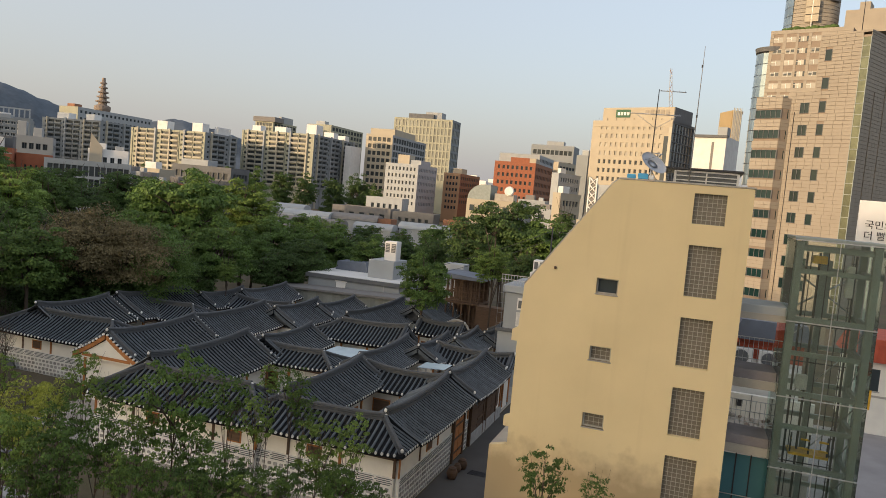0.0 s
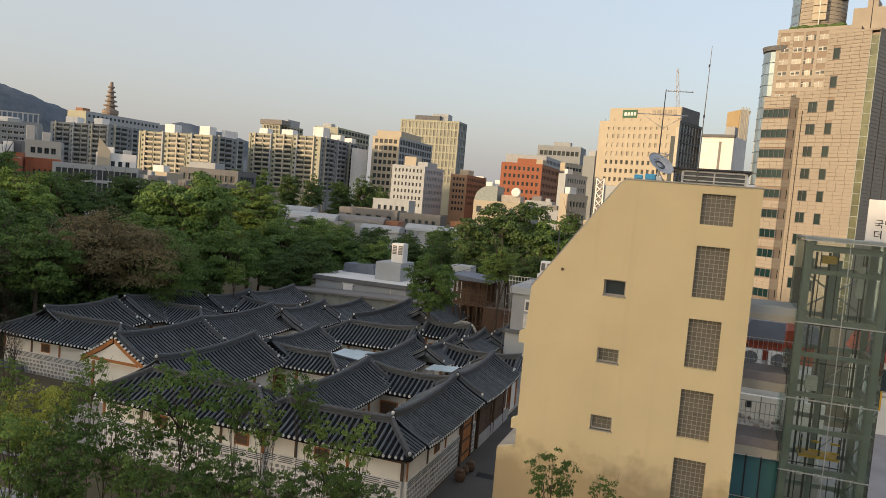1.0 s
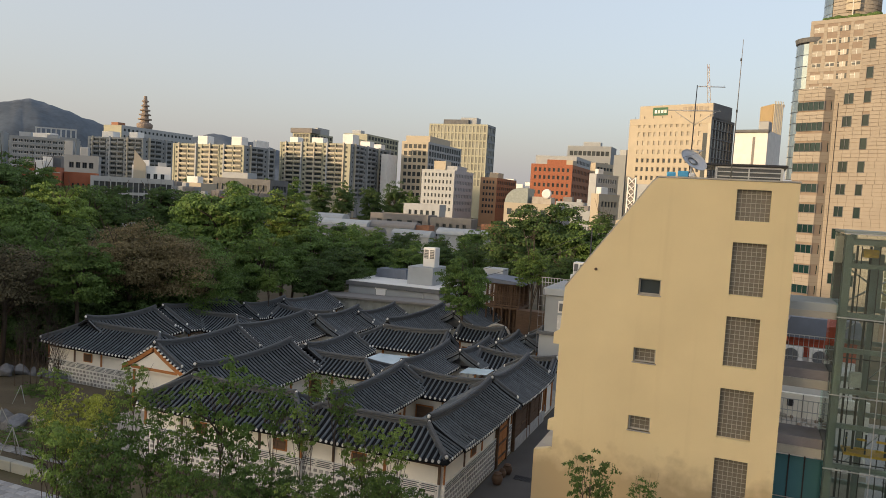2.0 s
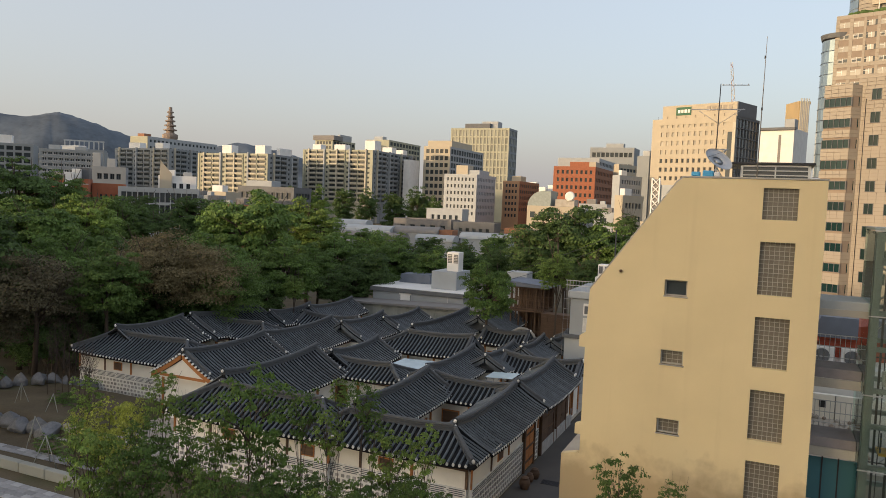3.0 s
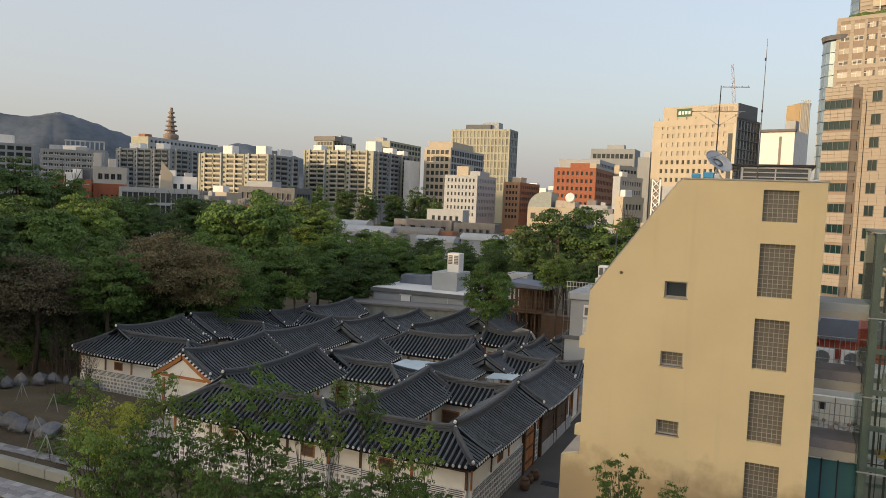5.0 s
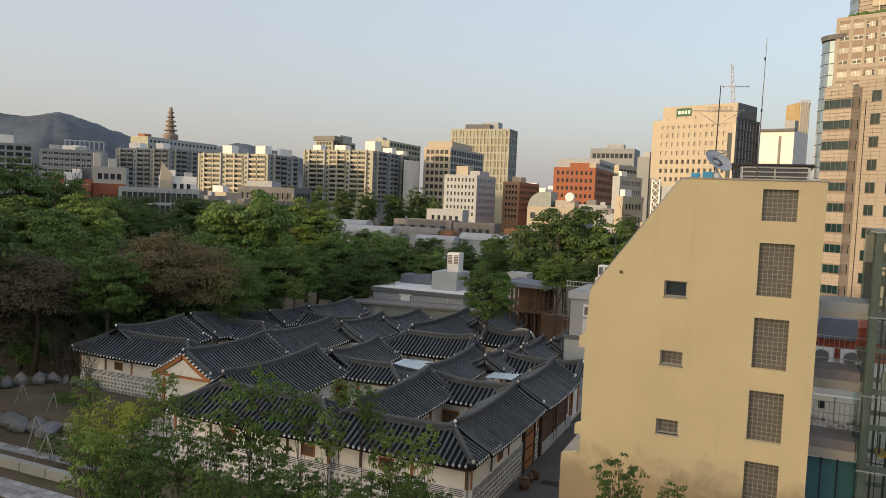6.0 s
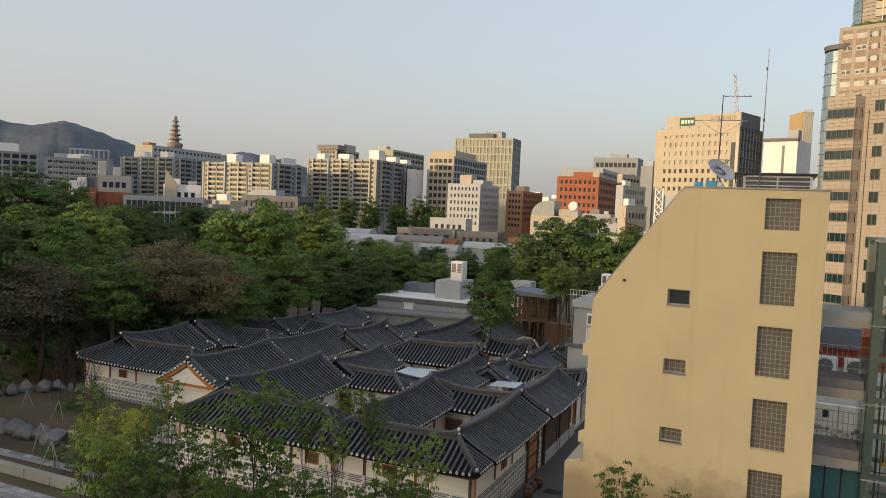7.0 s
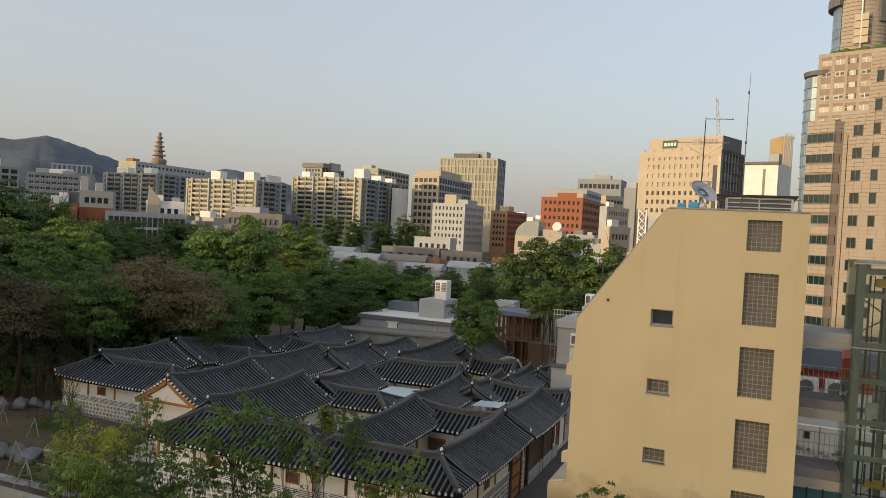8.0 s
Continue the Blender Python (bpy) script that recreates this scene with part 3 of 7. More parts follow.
    def ridge_strip(name, pts, w, h, knob=True):
        vs, fs, nc = [], [], len(courses)
        for i, p in enumerate(pts):
            d = (pts[min(i + 1, len(pts) - 1)] - pts[max(i - 1, 0)])
            sv = Vector((-d.y, d.x, 0)).normalized()
            for (q, z) in courses:
                vs.append(p + sv * (q * w) + Vector((0, 0, z * h)))
        for i in range(len(pts) - 1):
            for j in range(nc - 1):
                o = i * nc + j
                fs.append((o, o + nc, o + nc + 1, o + 1))
        fs.append(tuple(range(nc)))
        fs.append(tuple(range(len(vs) - 1, len(vs) - nc - 1, -1)))
        r = part_of(name, mesh_of(name, vs, fs, [M["ridge"]]), ob)
        if knob:
            e, d = pts[-1], (pts[-1] - pts[-2]).normalized()
            bm = bmesh.new()
            bmesh.ops.create_icosphere(bm, subdivisions=1, radius=1.0, matrix=Matrix.Translation(e + d * 0.04 + Vector((0, 0, h * 0.5))) @ Matrix.Diagonal((0.10, 0.10, 0.12, 1)))
            part("lime_end", bm, M["lime"], r)

    r0, r1 = (x_lo + 0.1 if ends[0] == "g" else 0.0), (x_hi - 0.1 if ends[1] == "g" else L)
    main = [Vector((r0 + (r1 - r0) * i / 12, 0, height(r0 + (r1 - r0) * i / 12, 0) + 0.05)) for i in range(13)]
    ridge_strip("main_ridge", main, 0.16, 0.32)
    ridge_strip("ridge_cap", [main[1], main[0]], 0.165, 0.33)
    for e, x0, x_end, sg in ((0, 0.0, x_lo, 1), (1, L, x_hi, -1)):
        for side in (-1, 1):
            if ends[e] == "g":
                x = x_end + sg * 0.28
                ridge_strip("descending_ridge", [Vector((x, side * hw * s, height(x, s) + 0.05)) for s in (0.04, 0.2, 0.4, 0.6, 0.78)], 0.13, 0.26)
            elif ends[e] == "h" or (ends[e] == "f" and side < 0):
                ridge_strip("hip_ridge", [Vector((x0 + (x_end - x0) * s, side * hw * s, height(x0 + (x_end - x0) * s, s) + 0.05)) for s in (0.04, 0.25, 0.5, 0.75, 0.93)], 0.13, 0.26)
        if ends[e] == "g" and b < 47 and a < -20:
            count = int(hw / 0.27)
            for side in (-1, 1):
                for k in range(count):
                    q = (k + 0.6) / count
                    part_of("verge_tile", verge_mesh(), ob, m=Matrix.Translation((x_end - sg * 0.05, side * hw * q, height(x_end, q) + 0.02)))
        if ends[e] == "g":
            xg = x_end + sg * (0.16 if show else 0.5)
            top_h = ridge - eave - 0.25
            part("gable_wall", prism_bm([(-hw * 0.85, eave - 0.1), (hw * 0.85, eave - 0.1), (0, ridge - 0.12)], -0.06, 0.06), M["plaster" if show else "ridge"], ob, m=Matrix.Translation((xg, 0, 0)) @ RIGHT)
            for side in (-1, 1):
                pts = [Vector((x_end, side * hw * s, height(x_end, s) - 0.2)) for s in (0.02, 0.3, 0.6, 0.97)]
                vs, fs = [], []
                for p in pts:
                    for (dx, dz) in ((-0.05, -0.17), (0.05, -0.17), (0.05, 0.12), (-0.05, 0.12)):
                        vs.append(p + Vector((dx, 0, dz)))
                for i in range(3):
                    for j in range(4):
                        fs.append((i * 4 + j, i * 4 + (j + 1) % 4, i * 4 + 4 + (j + 1) % 4, i * 4 + 4 + j))
                fs += [(0, 1, 2, 3), (12, 15, 14, 13)]
                part_of("bargeboard", mesh_of("bargeboard", vs, fs, [M["wood" if show else "tile"]]), ob)
            box("tie_beam", xg - 0.1, -hw * 0.72, eave - 0.02, xg + 0.1, hw * 0.72, eave + 0.16, M["wood" if show else "tile_bed_shade"], ob)

    # walls under the eaves: plaster fields between timber posts
    inset = 0.62
    wx0 = x_lo + (inset if ends[0] in "hf" else over + 0.1 if ends[0] == "g" else -1.35 if street else 0.0)
    wx1 = x_hi - (inset if ends[1] in "hf" else over + 0.1)
    wy = hw - inset
    body = box("wall", wx0, -wy, 0, wx1, wy, eave + 0.05, M[wall], ob)
    nb = max(2, round((wx1 - wx0) / 2.4))
    for side in (-1, 1):
        if street and side < 0:
            street_wall(ob, wx0 - 0.06, wx1 + 0.06, -wy, eave)
            continue
        for i in range(nb + 1):
            x = wx0 + (wx1 - wx0) * i / nb
            box("post", x - 0.09, side * wy - 0.07, 0.25, x + 0.09, side * wy + 0.07, eave, M["wood"], body)
        box("eave_beam", wx0, side * (wy + 0.04) - 0.08, eave - 0.32, wx1, side * (wy + 0.04) + 0.08, eave - 0.08, M["wood_dark"], body)
        box("eave_board", x_lo + 0.1, min(side * wy, side * (hw - 0.04)), eave - 0.13, x_hi - 0.1, max(side * wy, side * (hw - 0.04)), eave - 0.06, M["wood_dark"], body)
        box("low_wall", wx0 - 0.04, side * (wy + 0.05) - 0.08, 0, wx1 + 0.04, side * (wy + 0.05) + 0.08, 0.75, M["stone"], body)
        for i in range(nb):
            if (i + (side > 0)) % 2 == 0:
                x = wx0 + (wx1 - wx0) * (i + 0.5) / nb
                w = box("lattice_window", x - 0.6, side * wy - 0.06, 1.0, x + 0.6, side * wy + 0.06, 2.3, M["wood"], body)
                box("paper", x - 0.52, side * (wy + 0.06) - 0.01, 1.08, x + 0.52, side * (wy + 0.06) + 0.01, 2.22, M["wood_dark"], w)
    return ob


STONE = None


def street_wall(ob, x0, x1, y, eave):
    """Outer wall: grey stones in white mortar, a band of thin bricks, plaster and timber above."""
    global STONE
    if STONE is None:
        bm = box_bm(-0.105, -0.03, -0.085, 0.105, 0.0, 0.085, 0.028)
        STONE = bpy.data.meshes.new("stone")
        bm.to_mesh(STONE)
        bm.free()
        STONE.materials.append(M["stone"])
    base = box("stone_base", x0, y - 0.16, 0, x1, y, 1.42, M["mortar"], ob, label="grey squared stones set in white mortar")
    n = int((x1 - x0 - 0.1) / 0.34)
    for r in range(5):
        for i in range(n):
            x = x0 + 0.2 + (x1 - x0 - 0.4) * (i + 0.25 * (r % 2)) / max(1, n - 0.75)
            k = 0.85 + 0.25 * random.random()
            part_of("stone", STONE, base, m=Matrix.LocRotScale((x, y - 0.16, 0.16 + r * 0.27), None, (k, 1, k)))
    band = box("brick_band", x0 - 0.01, y - 0.18, 1.42, x1 + 0.01, y, 1.84, M["mortar"], ob)
    for r in range(4):
        m = int((x1 - x0) / 0.9)
        for i in range(m):
            xa = x0 + (x1 - x0) * i / m + (0.1 if r % 2 else 0)
            box("brick", xa, y - 0.2, 1.47 + r * 0.095, min(x1, xa + 0.82), y - 0.18, 1.505 + r * 0.095, M["tile"], band)
    field = box("plaster_field", x0, y - 0.1, 1.84, x1, y, eave - 0.3, M["plaster"], ob)
    nb = max(2, round((x1 - x0) / 2.6))
    for i in range(nb + 1):
        x = x0 + (x1 - x0) * i / nb
        box("post", x - 0.07, y - 0.15, 1.84, x + 0.07, y - 0.1, eave - 0.2, M["wood_dark" if i % 2 else "wood"], field)
    box("eave_beam", x0, y - 0.14, eave - 0.3, x1, y + 0.05, eave - 0.08, M["wood_dark"], field)
    for i in range(nb):
        if i % 2:
            x = x0 + (x1 - x0) * (i + 0.5) / nb
            w = box("window", x - 0.42, y - 0.14, 2.0, x + 0.42, y - 0.1, 2.62, M["wood"], field)
            box("paper", x - 0.34, y - 0.155, 2.07, x + 0.34, y - 0.14, 2.55, M["wood_dark"], w)


FRONT_WINGS = [
    # kind, a, b, length, half width, ridge, eave, ends, street wall, open gable
    ("P", -19.7, 33.35, 6.05, 1.98, 4.28, 3.0, "hf", True),      # front wing at the alley corner
    ("Q", -13.65, 33.4, 9.7, 2.03, 4.30, 3.0, "mg", True),      # along the alley
    ("Q", -13.5, 43.4, 7.5, 2.05, 4.32, 3.0, "gg"),
    ("Q", -19.7, 33.9, 9.0, 2.05, 4.42, 3.05, "mg"),
    ("P", -19.0, 43.5, 5.2, 1.75, 4.08, 3.0, "gg"),
    ("P", -28.4, 33.4, 6.9, 2.35, 4.55, 3.0, "hh", True),
    ("Q", -28.8, 34.0, 9.5, 2.6, 4.72, 3.0, "mg"),
    ("Q", -35.0, 37.7, 8.0, 2.7, 4.70, 3.0, "gg", False, True),
    ("Q", -35.1, 46.2, 9.2, 2.5, 4.62, 3.0, "gg"),
    ("P", -45.6, 41.5, 7.1, 2.35, 4.50, 3.0, "hh", True),
]
MIDDLE_WINGS = [
    ("Q", -45.1, 41.0, 6.7, 3.0, 4.72, 3.05, "mg"),
    ("Q", -44.8, 49.0, 8.1, 3.1, 4.78, 3.05, "gg"),
    ("P", -46.8, 52.0, 7.0, 2.0, 4.25, 3.0, "hh"),
    ("P", -28.4, 45.0, 5.0, 1.6, 4.02, 3.0, "gh"),
    ("Q", -27.9, 44.4, 6.5, 2.1, 4.32, 3.0, "mg"),
    ("P", -27.3, 55.6, 5.6, 2.25, 4.45, 3.0, "hg"),
    ("Q", -27.3, 56.2, 12.3, 2.45, 4.62, 3.0, "mg"),
    ("Q", -24.8, 65.8, 7.4, 2.4, 4.48, 3.0, "gg"),
    ("P", -22.6, 62.3, 3.6, 1.55, 4.08, 3.0, "gg"),
    ("Q", -20.3, 44.6, 7.9, 1.85, 4.22, 3.0, "gg"),
]
BACK_WINGS = [
    ("Q", -18.4, 50.7, 6.0, 1.75, 4.12, 3.0, "gg"),
    ("P", -17.6, 53.3, 5.4, 1.5, 3.95, 2.9, "gg"),
    ("Q", -17.1, 55.3, 5.6, 1.7, 4.12, 3.0, "gg"),
    ("Q", -16.1, 60.4, 5.0, 1.5, 3.98, 3.0, "gg"),
    ("Q", -41.3, 61.7, 7.5, 2.15, 4.32, 3.0, "gg"),
    ("P", -40.8, 60.2, 5.5, 1.6, 4.0, 3.0, "gg"),
    ("Q", -33.4, 55.0, 6.8, 2.35, 4.47, 3.0, "gg"),
    ("Q", -32.6, 61.2, 7.0, 1.8, 4.1, 3.0, "gg"),
    ("Q", -42.9, 57.5, 6.0, 1.9, 4.2, 3.0, "gg"),
]
for w in FRONT_WINGS + MIDDLE_WINGS + BACK_WINGS:
    hanok(*w)


# ---- trees ----
def crown_mesh(name, mat, seed, clumps, leaves, size, flat=0.75, spread=0.30, low=-0.55):
    """A crown of many leaf clumps within a unit ball: small bent leaves around branch tips, uneven, with gaps."""
    rng = np.random.default_rng(seed)
    vs = []
    for c in range(clumps):
        d = rng.normal(size=3)
        d /= np.linalg.norm(d)
        if d[2] < low:
            d[2] = -d[2] * 0.5
        r = 0.35 + 0.55 * rng.random() ** 0.6
        centre = d * r * np.array([1, 1, flat]) * (0.85 + 0.3 * rng.random())
        rad = spread * (0.6 + 0.8 * rng.random())
        n = int(leaves * (0.6 + 0.8 * rng.random()))
        p = rng.normal(size=(n, 3))
        p /= np.linalg.norm(p, axis=1)[:, None]
        p[:, 2] = np.abs(p[:, 2]) - 0.2
        q = centre + p * rad * (0.55 + 0.5 * rng.random((n, 1))) * np.array([1.1, 1.1, 0.6])
        nrm = p + d * 0.5 + np.array([0, 0, 0.5]) + rng.normal(size=(n, 3)) * 0.6
        nrm /= np.linalg.norm(nrm, axis=1)[:, None]
        t = np.cross(nrm, rng.normal(size=(n, 3)))
        t /= np.linalg.norm(t, axis=1)[:, None] + 1e-9
        b = np.cross(nrm, t)
        s = size * (0.6 + 0.8 * rng.random((n, 1)))
        vs.append(np.stack([q - t * s, q - b * s * 0.55 - nrm * s * 0.15, q + t * s, q + b * s * 0.55 - nrm * s * 0.15], axis=1).reshape(-1, 3))
    v = np.concatenate(vs)
    k = len(v) // 4
    me = bpy.data.meshes.new(name)
    me.vertices.add(len(v))
    me.vertices.foreach_set("co", v.astype(np.float32).ravel())
    me.loops.add(k * 4)
    me.loops.foreach_set("vertex_index", np.arange(k * 4, dtype=np.int32))
    me.polygons.add(k)
    me.polygons.foreach_set("loop_start", np.arange(0, k * 4, 4, dtype=np.int32))
    me.polygons.foreach_set("loop_total", np.full(k, 4, dtype=np.int32))
    me.materials.append(mat)
    me.update()
    return me


def trunk_mesh(name, seed, limbs=7, thick=0.045, tall=1.25, up=1.0):
    """Tapered trunk with limbs reaching into a unit crown centred at the origin; its foot is at z = -tall."""
    rng = random.Random(seed)
    vs, fs = [], []

    def add(points, radii, sides=6):
        v, f = tube_data(points, radii, sides)
        o = len(vs)
        vs.extend(v)
        fs.extend([tuple(i + o for i in q) for q in f])
    top = Vector((rng.uniform(-.1, .1), rng.uniform(-.1, .1), 0.35 * up))
    bend = Vector((rng.uniform(-.08, .08), rng.uniform(-.08, .08), -tall * 0.45))
    add([(0, 0, -tall), bend, top], [thick * 1.3, thick, thick * 0.35], 7)
    for i in range(limbs):
        w = 2 * math.pi * (i + rng.random() * 0.6) / limbs
        s = bend.lerp(top, rng.uniform(0.0, 0.7))
        e = Vector((math.cos(w) * rng.uniform(.5, .85), math.sin(w) * rng.uniform(.5, .85), rng.uniform(-.15, .55) * up))
        mid = s.lerp(e, 0.5) + Vector((0, 0, 0.1 * up))
        add([s, mid, e], [thick * 0.5, thick * 0.33, thick * 0.1], 5)
        for k in range(2):
            e2 = mid.lerp(e, 0.4) + Vector((rng.uniform(-.3, .3), rng.uniform(-.3, .3), rng.uniform(0, .3) * up))
            add([mid, e2], [thick * 0.25, thick * 0.07], 4)
    return mesh_of(name, vs, fs, [M["bark"]], smooth=True)


CROWNS = {}
for key, mat, seed in (("a", "leaf", 1), ("b", "leaf", 2), ("c", "leaf_dark", 3), ("d", "leaf_dark", 4), ("e", "leaf_light", 5)):
    CROWNS[key] = crown_mesh("crown", M[mat], seed, 150, 100, 0.035, flat=1.0, spread=0.21, low=-0.85)
CROWNS["haze"] = crown_mesh("crown", M["leaf_brown"], 7, 200, 120, 0.021, flat=0.85, spread=0.28, low=-0.7)
CROWNS["twigs"] = crown_mesh("crown", M["twig"], 8, 170, 90, 0.021, flat=0.8, spread=0.26, low=-0.7)
CROWNS["soft"] = crown_mesh("crown", M["leaf"], 9, 170, 120, 0.020, flat=0.9, spread=0.26, low=-0.8)
CROWNS["bush"] = crown_mesh("crown", M["leaf_dark"], 10, 60, 70, 0.06, flat=1.0, spread=0.26, low=-0.85)
CROWNS["thin"] = crown_mesh("crown", M["leaf_light"], 11, 64, 32, 0.047, flat=1.0, spread=0.17, low=-1)
CROWNS["thin2"] = crown_mesh("crown", M["leaf_young"], 12, 66, 34, 0.046, flat=1.0, spread=0.17, low=-1)
CROWNS["dense"] = crown_mesh("crown", M["leaf_dark"], 14, 70, 52, 0.046, flat=1.0, spread=0.19, low=-1)
CROWNS["yellow"] = crown_mesh("crown", M["leaf_yellow"], 13, 60, 30, 0.048, flat=0.8, spread=0.22, low=-1)
TRUNKS = [trunk_mesh("trunk", 20 + i) for i in range(4)]
SLIM = [trunk_mesh("trunk", 30 + i, 9, 0.022, 1.4, 0.4) for i in range(3)]
SPRAY = [trunk_mesh("trunk", 30 + i, 9, 0.022, 1.4) for i in range(3)]      # upright leafless limbs


def tree(x, y, r, h, crown, label, slim=False, group="", turn=0.0, flat=1.0, z=0.0):
    """r: crown radius, h: whole height."""
    i = int(abs(x * 7 + y * 3))
    tall = 1.4 if slim else 1.25
    if slim:
        flat, r = 1.45, r * 0.82
    cz = h - r * flat
    ob = thing("tree", Matrix.LocRotScale((x, y, z), Euler((0, 0, turn + i)), None), label, "tree", group)
    part_of("crown", CROWNS[crown], ob, m=Matrix.Translation((0, 0, cz)) @ Matrix.Diagonal((r, r, r * flat, 1)))
    part_of("trunk", (SLIM if slim else TRUNKS)[i % 3], ob, m=Matrix.Translation((0, 0, cz)) @ Matrix.Diagonal((r, r, cz / tall, 1)))
    return ob


# ---- the town beyond ----
def far_town():
    apt = dict(ww=0.78, wh=0.66, pane="pane", margin=1.0)
    bal = dict(balcony=True, ribs=2, **apt)
    side_ribs = dict(ribs=3, balcony=True, **apt)
    # grey walls of these cream slabs have the shaded tone in their colour
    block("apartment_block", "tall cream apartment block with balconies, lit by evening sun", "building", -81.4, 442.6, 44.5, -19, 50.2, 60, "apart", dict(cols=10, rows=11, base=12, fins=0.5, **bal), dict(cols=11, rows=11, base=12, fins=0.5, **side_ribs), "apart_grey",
          [(-46, 4, -40, 10, 3.5, "white"), (-30, 4, -22, 10, 3.5, "white"), (-8, 4, -1, 12, 6, "white"), (-10, 30, -3, 36, 4, "white"), (-10, 46, -3, 52, 3.5, "white")])
    block("apartment_block", "white end of an apartment slab", "building", -62.5, 470.0, 41, -19, 4, 14, "white", None, None, "white", [])
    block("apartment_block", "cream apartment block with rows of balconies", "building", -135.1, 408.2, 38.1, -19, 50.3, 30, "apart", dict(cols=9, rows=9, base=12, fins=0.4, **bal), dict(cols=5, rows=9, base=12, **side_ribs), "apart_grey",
          [(-36, 4, -29, 10, 5, "white"), (-12, 4, -5, 10, 5, "white"), (-3, 12, -0.6, 24, 4, "white")])
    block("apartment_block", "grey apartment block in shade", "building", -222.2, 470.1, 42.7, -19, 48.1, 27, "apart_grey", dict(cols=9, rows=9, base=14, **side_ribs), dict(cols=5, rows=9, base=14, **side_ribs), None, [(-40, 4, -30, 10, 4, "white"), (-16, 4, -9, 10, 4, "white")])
    block("apartment_block", "grey apartment block with stepped top", "building", -272.0, 455.0, 36, -19, 46, 20, "apart_grey", dict(cols=9, rows=7, base=12, **side_ribs), None, None, [(-30, 3, -8, 9, 6, "white")])
    block("apartment_block", "pale grey apartment block far off", "building", -290.2, 431.5, 40, 26, 30, 20, "apart_grey", dict(cols=6, rows=7, base=12, **apt), None, None, [(-24, 3, -12, 9, 5, "white")])
    block("broadcast_hall", "wide pale hall with square windows beneath a tower", "building", -315.1, 625.1, 61.7, -19, 20, 88.9, "apart", None, dict(cols=18, rows=3, ww=0.5, wh=0.4, pane="pane", base=44), "grey", [(-18, 6, -10, 14, 3, "brick_dark")])
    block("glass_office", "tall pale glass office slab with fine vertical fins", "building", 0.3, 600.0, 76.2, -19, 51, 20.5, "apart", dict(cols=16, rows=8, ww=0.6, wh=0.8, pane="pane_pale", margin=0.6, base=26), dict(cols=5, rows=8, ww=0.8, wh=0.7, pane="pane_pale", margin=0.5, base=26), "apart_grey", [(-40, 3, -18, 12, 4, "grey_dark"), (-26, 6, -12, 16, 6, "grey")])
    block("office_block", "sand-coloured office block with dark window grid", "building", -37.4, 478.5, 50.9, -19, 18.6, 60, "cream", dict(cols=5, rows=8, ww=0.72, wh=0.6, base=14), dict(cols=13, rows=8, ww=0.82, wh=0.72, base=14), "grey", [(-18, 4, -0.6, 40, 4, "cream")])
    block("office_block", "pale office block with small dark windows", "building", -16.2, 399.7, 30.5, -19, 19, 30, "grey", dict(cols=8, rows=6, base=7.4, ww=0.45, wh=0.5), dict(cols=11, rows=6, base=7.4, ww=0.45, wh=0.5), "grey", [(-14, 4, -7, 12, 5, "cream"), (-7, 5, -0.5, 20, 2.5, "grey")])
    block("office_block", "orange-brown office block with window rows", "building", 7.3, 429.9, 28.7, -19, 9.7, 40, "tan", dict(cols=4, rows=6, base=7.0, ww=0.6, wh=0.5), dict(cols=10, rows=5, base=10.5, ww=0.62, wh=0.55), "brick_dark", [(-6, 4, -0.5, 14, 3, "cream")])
    block("brick_office", "red brick office block with rows of square windows", "building", 44.2, 377.4, 35.7, -19, 21.3, 45, "brick", dict(cols=8, rows=6, base=11.6, ww=0.5, wh=0.5), dict(cols=11, rows=6, base=11.6, ww=0.6, wh=0.5), "brick_dark", [(-14, 3, -4, 9, 2.5, "brick"), (-4, 3, -0.5, 12, 2.5, "cream")])
    block("office_block", "pale office block behind the brick one", "building", 50.7, 416.9, 42.6, -19, 23.1, 60, "grey", None, dict(cols=14, rows=3, ww=0.7, wh=0.5, base=30), "grey", [])
    # upper window rows take the pane with painted sky reflection
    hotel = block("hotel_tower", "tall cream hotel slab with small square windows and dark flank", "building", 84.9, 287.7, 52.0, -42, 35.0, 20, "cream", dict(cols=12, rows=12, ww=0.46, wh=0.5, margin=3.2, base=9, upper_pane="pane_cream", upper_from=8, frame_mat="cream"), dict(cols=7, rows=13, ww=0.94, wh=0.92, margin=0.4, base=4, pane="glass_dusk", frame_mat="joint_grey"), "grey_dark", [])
    box("cornice", -35.2, -0.12, 49.6, 0, 0, 52.1, M["cream"], hotel)
    box("rooftop_storey", -31.5, 1.0, 51.4, -0.4, 17, 57.4, M["cream"], hotel)
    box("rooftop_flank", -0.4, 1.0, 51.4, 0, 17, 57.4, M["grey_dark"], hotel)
    sb = box("sign_board", -25.5, 0.85, 53.4, -19.0, 1.0, 56.6, M["sign_green"], hotel, label="dark green sign board with pale bars")
    for k in range(4):
        box("bar", -24.7 + k * 1.4, 0.8, 54.3, -23.7 + k * 1.4, 0.85, 55.6, M["lime"], sb)
    for k in range(5):
        box("bar", -12.5 + k * 2.2, 0.85, 54.4, -11.0 + k * 2.2, 1.0, 56.4, M["sand"], hotel)
    box("glass_strip", -3.0, -0.08, 3, -1.2, 0.0, 46, M["pane"], hotel)
    box("pale_corner", -1.2, -0.1, 3, 0.0, 0.0, 51.0, M["apart_pale"], hotel)
    for k in range(9):
        box("roof_rail", -33 + k * 4.0, 0.4, 52.1, -32.9 + k * 4.0, 0.5, 53.2, M["dark_metal"], hotel)
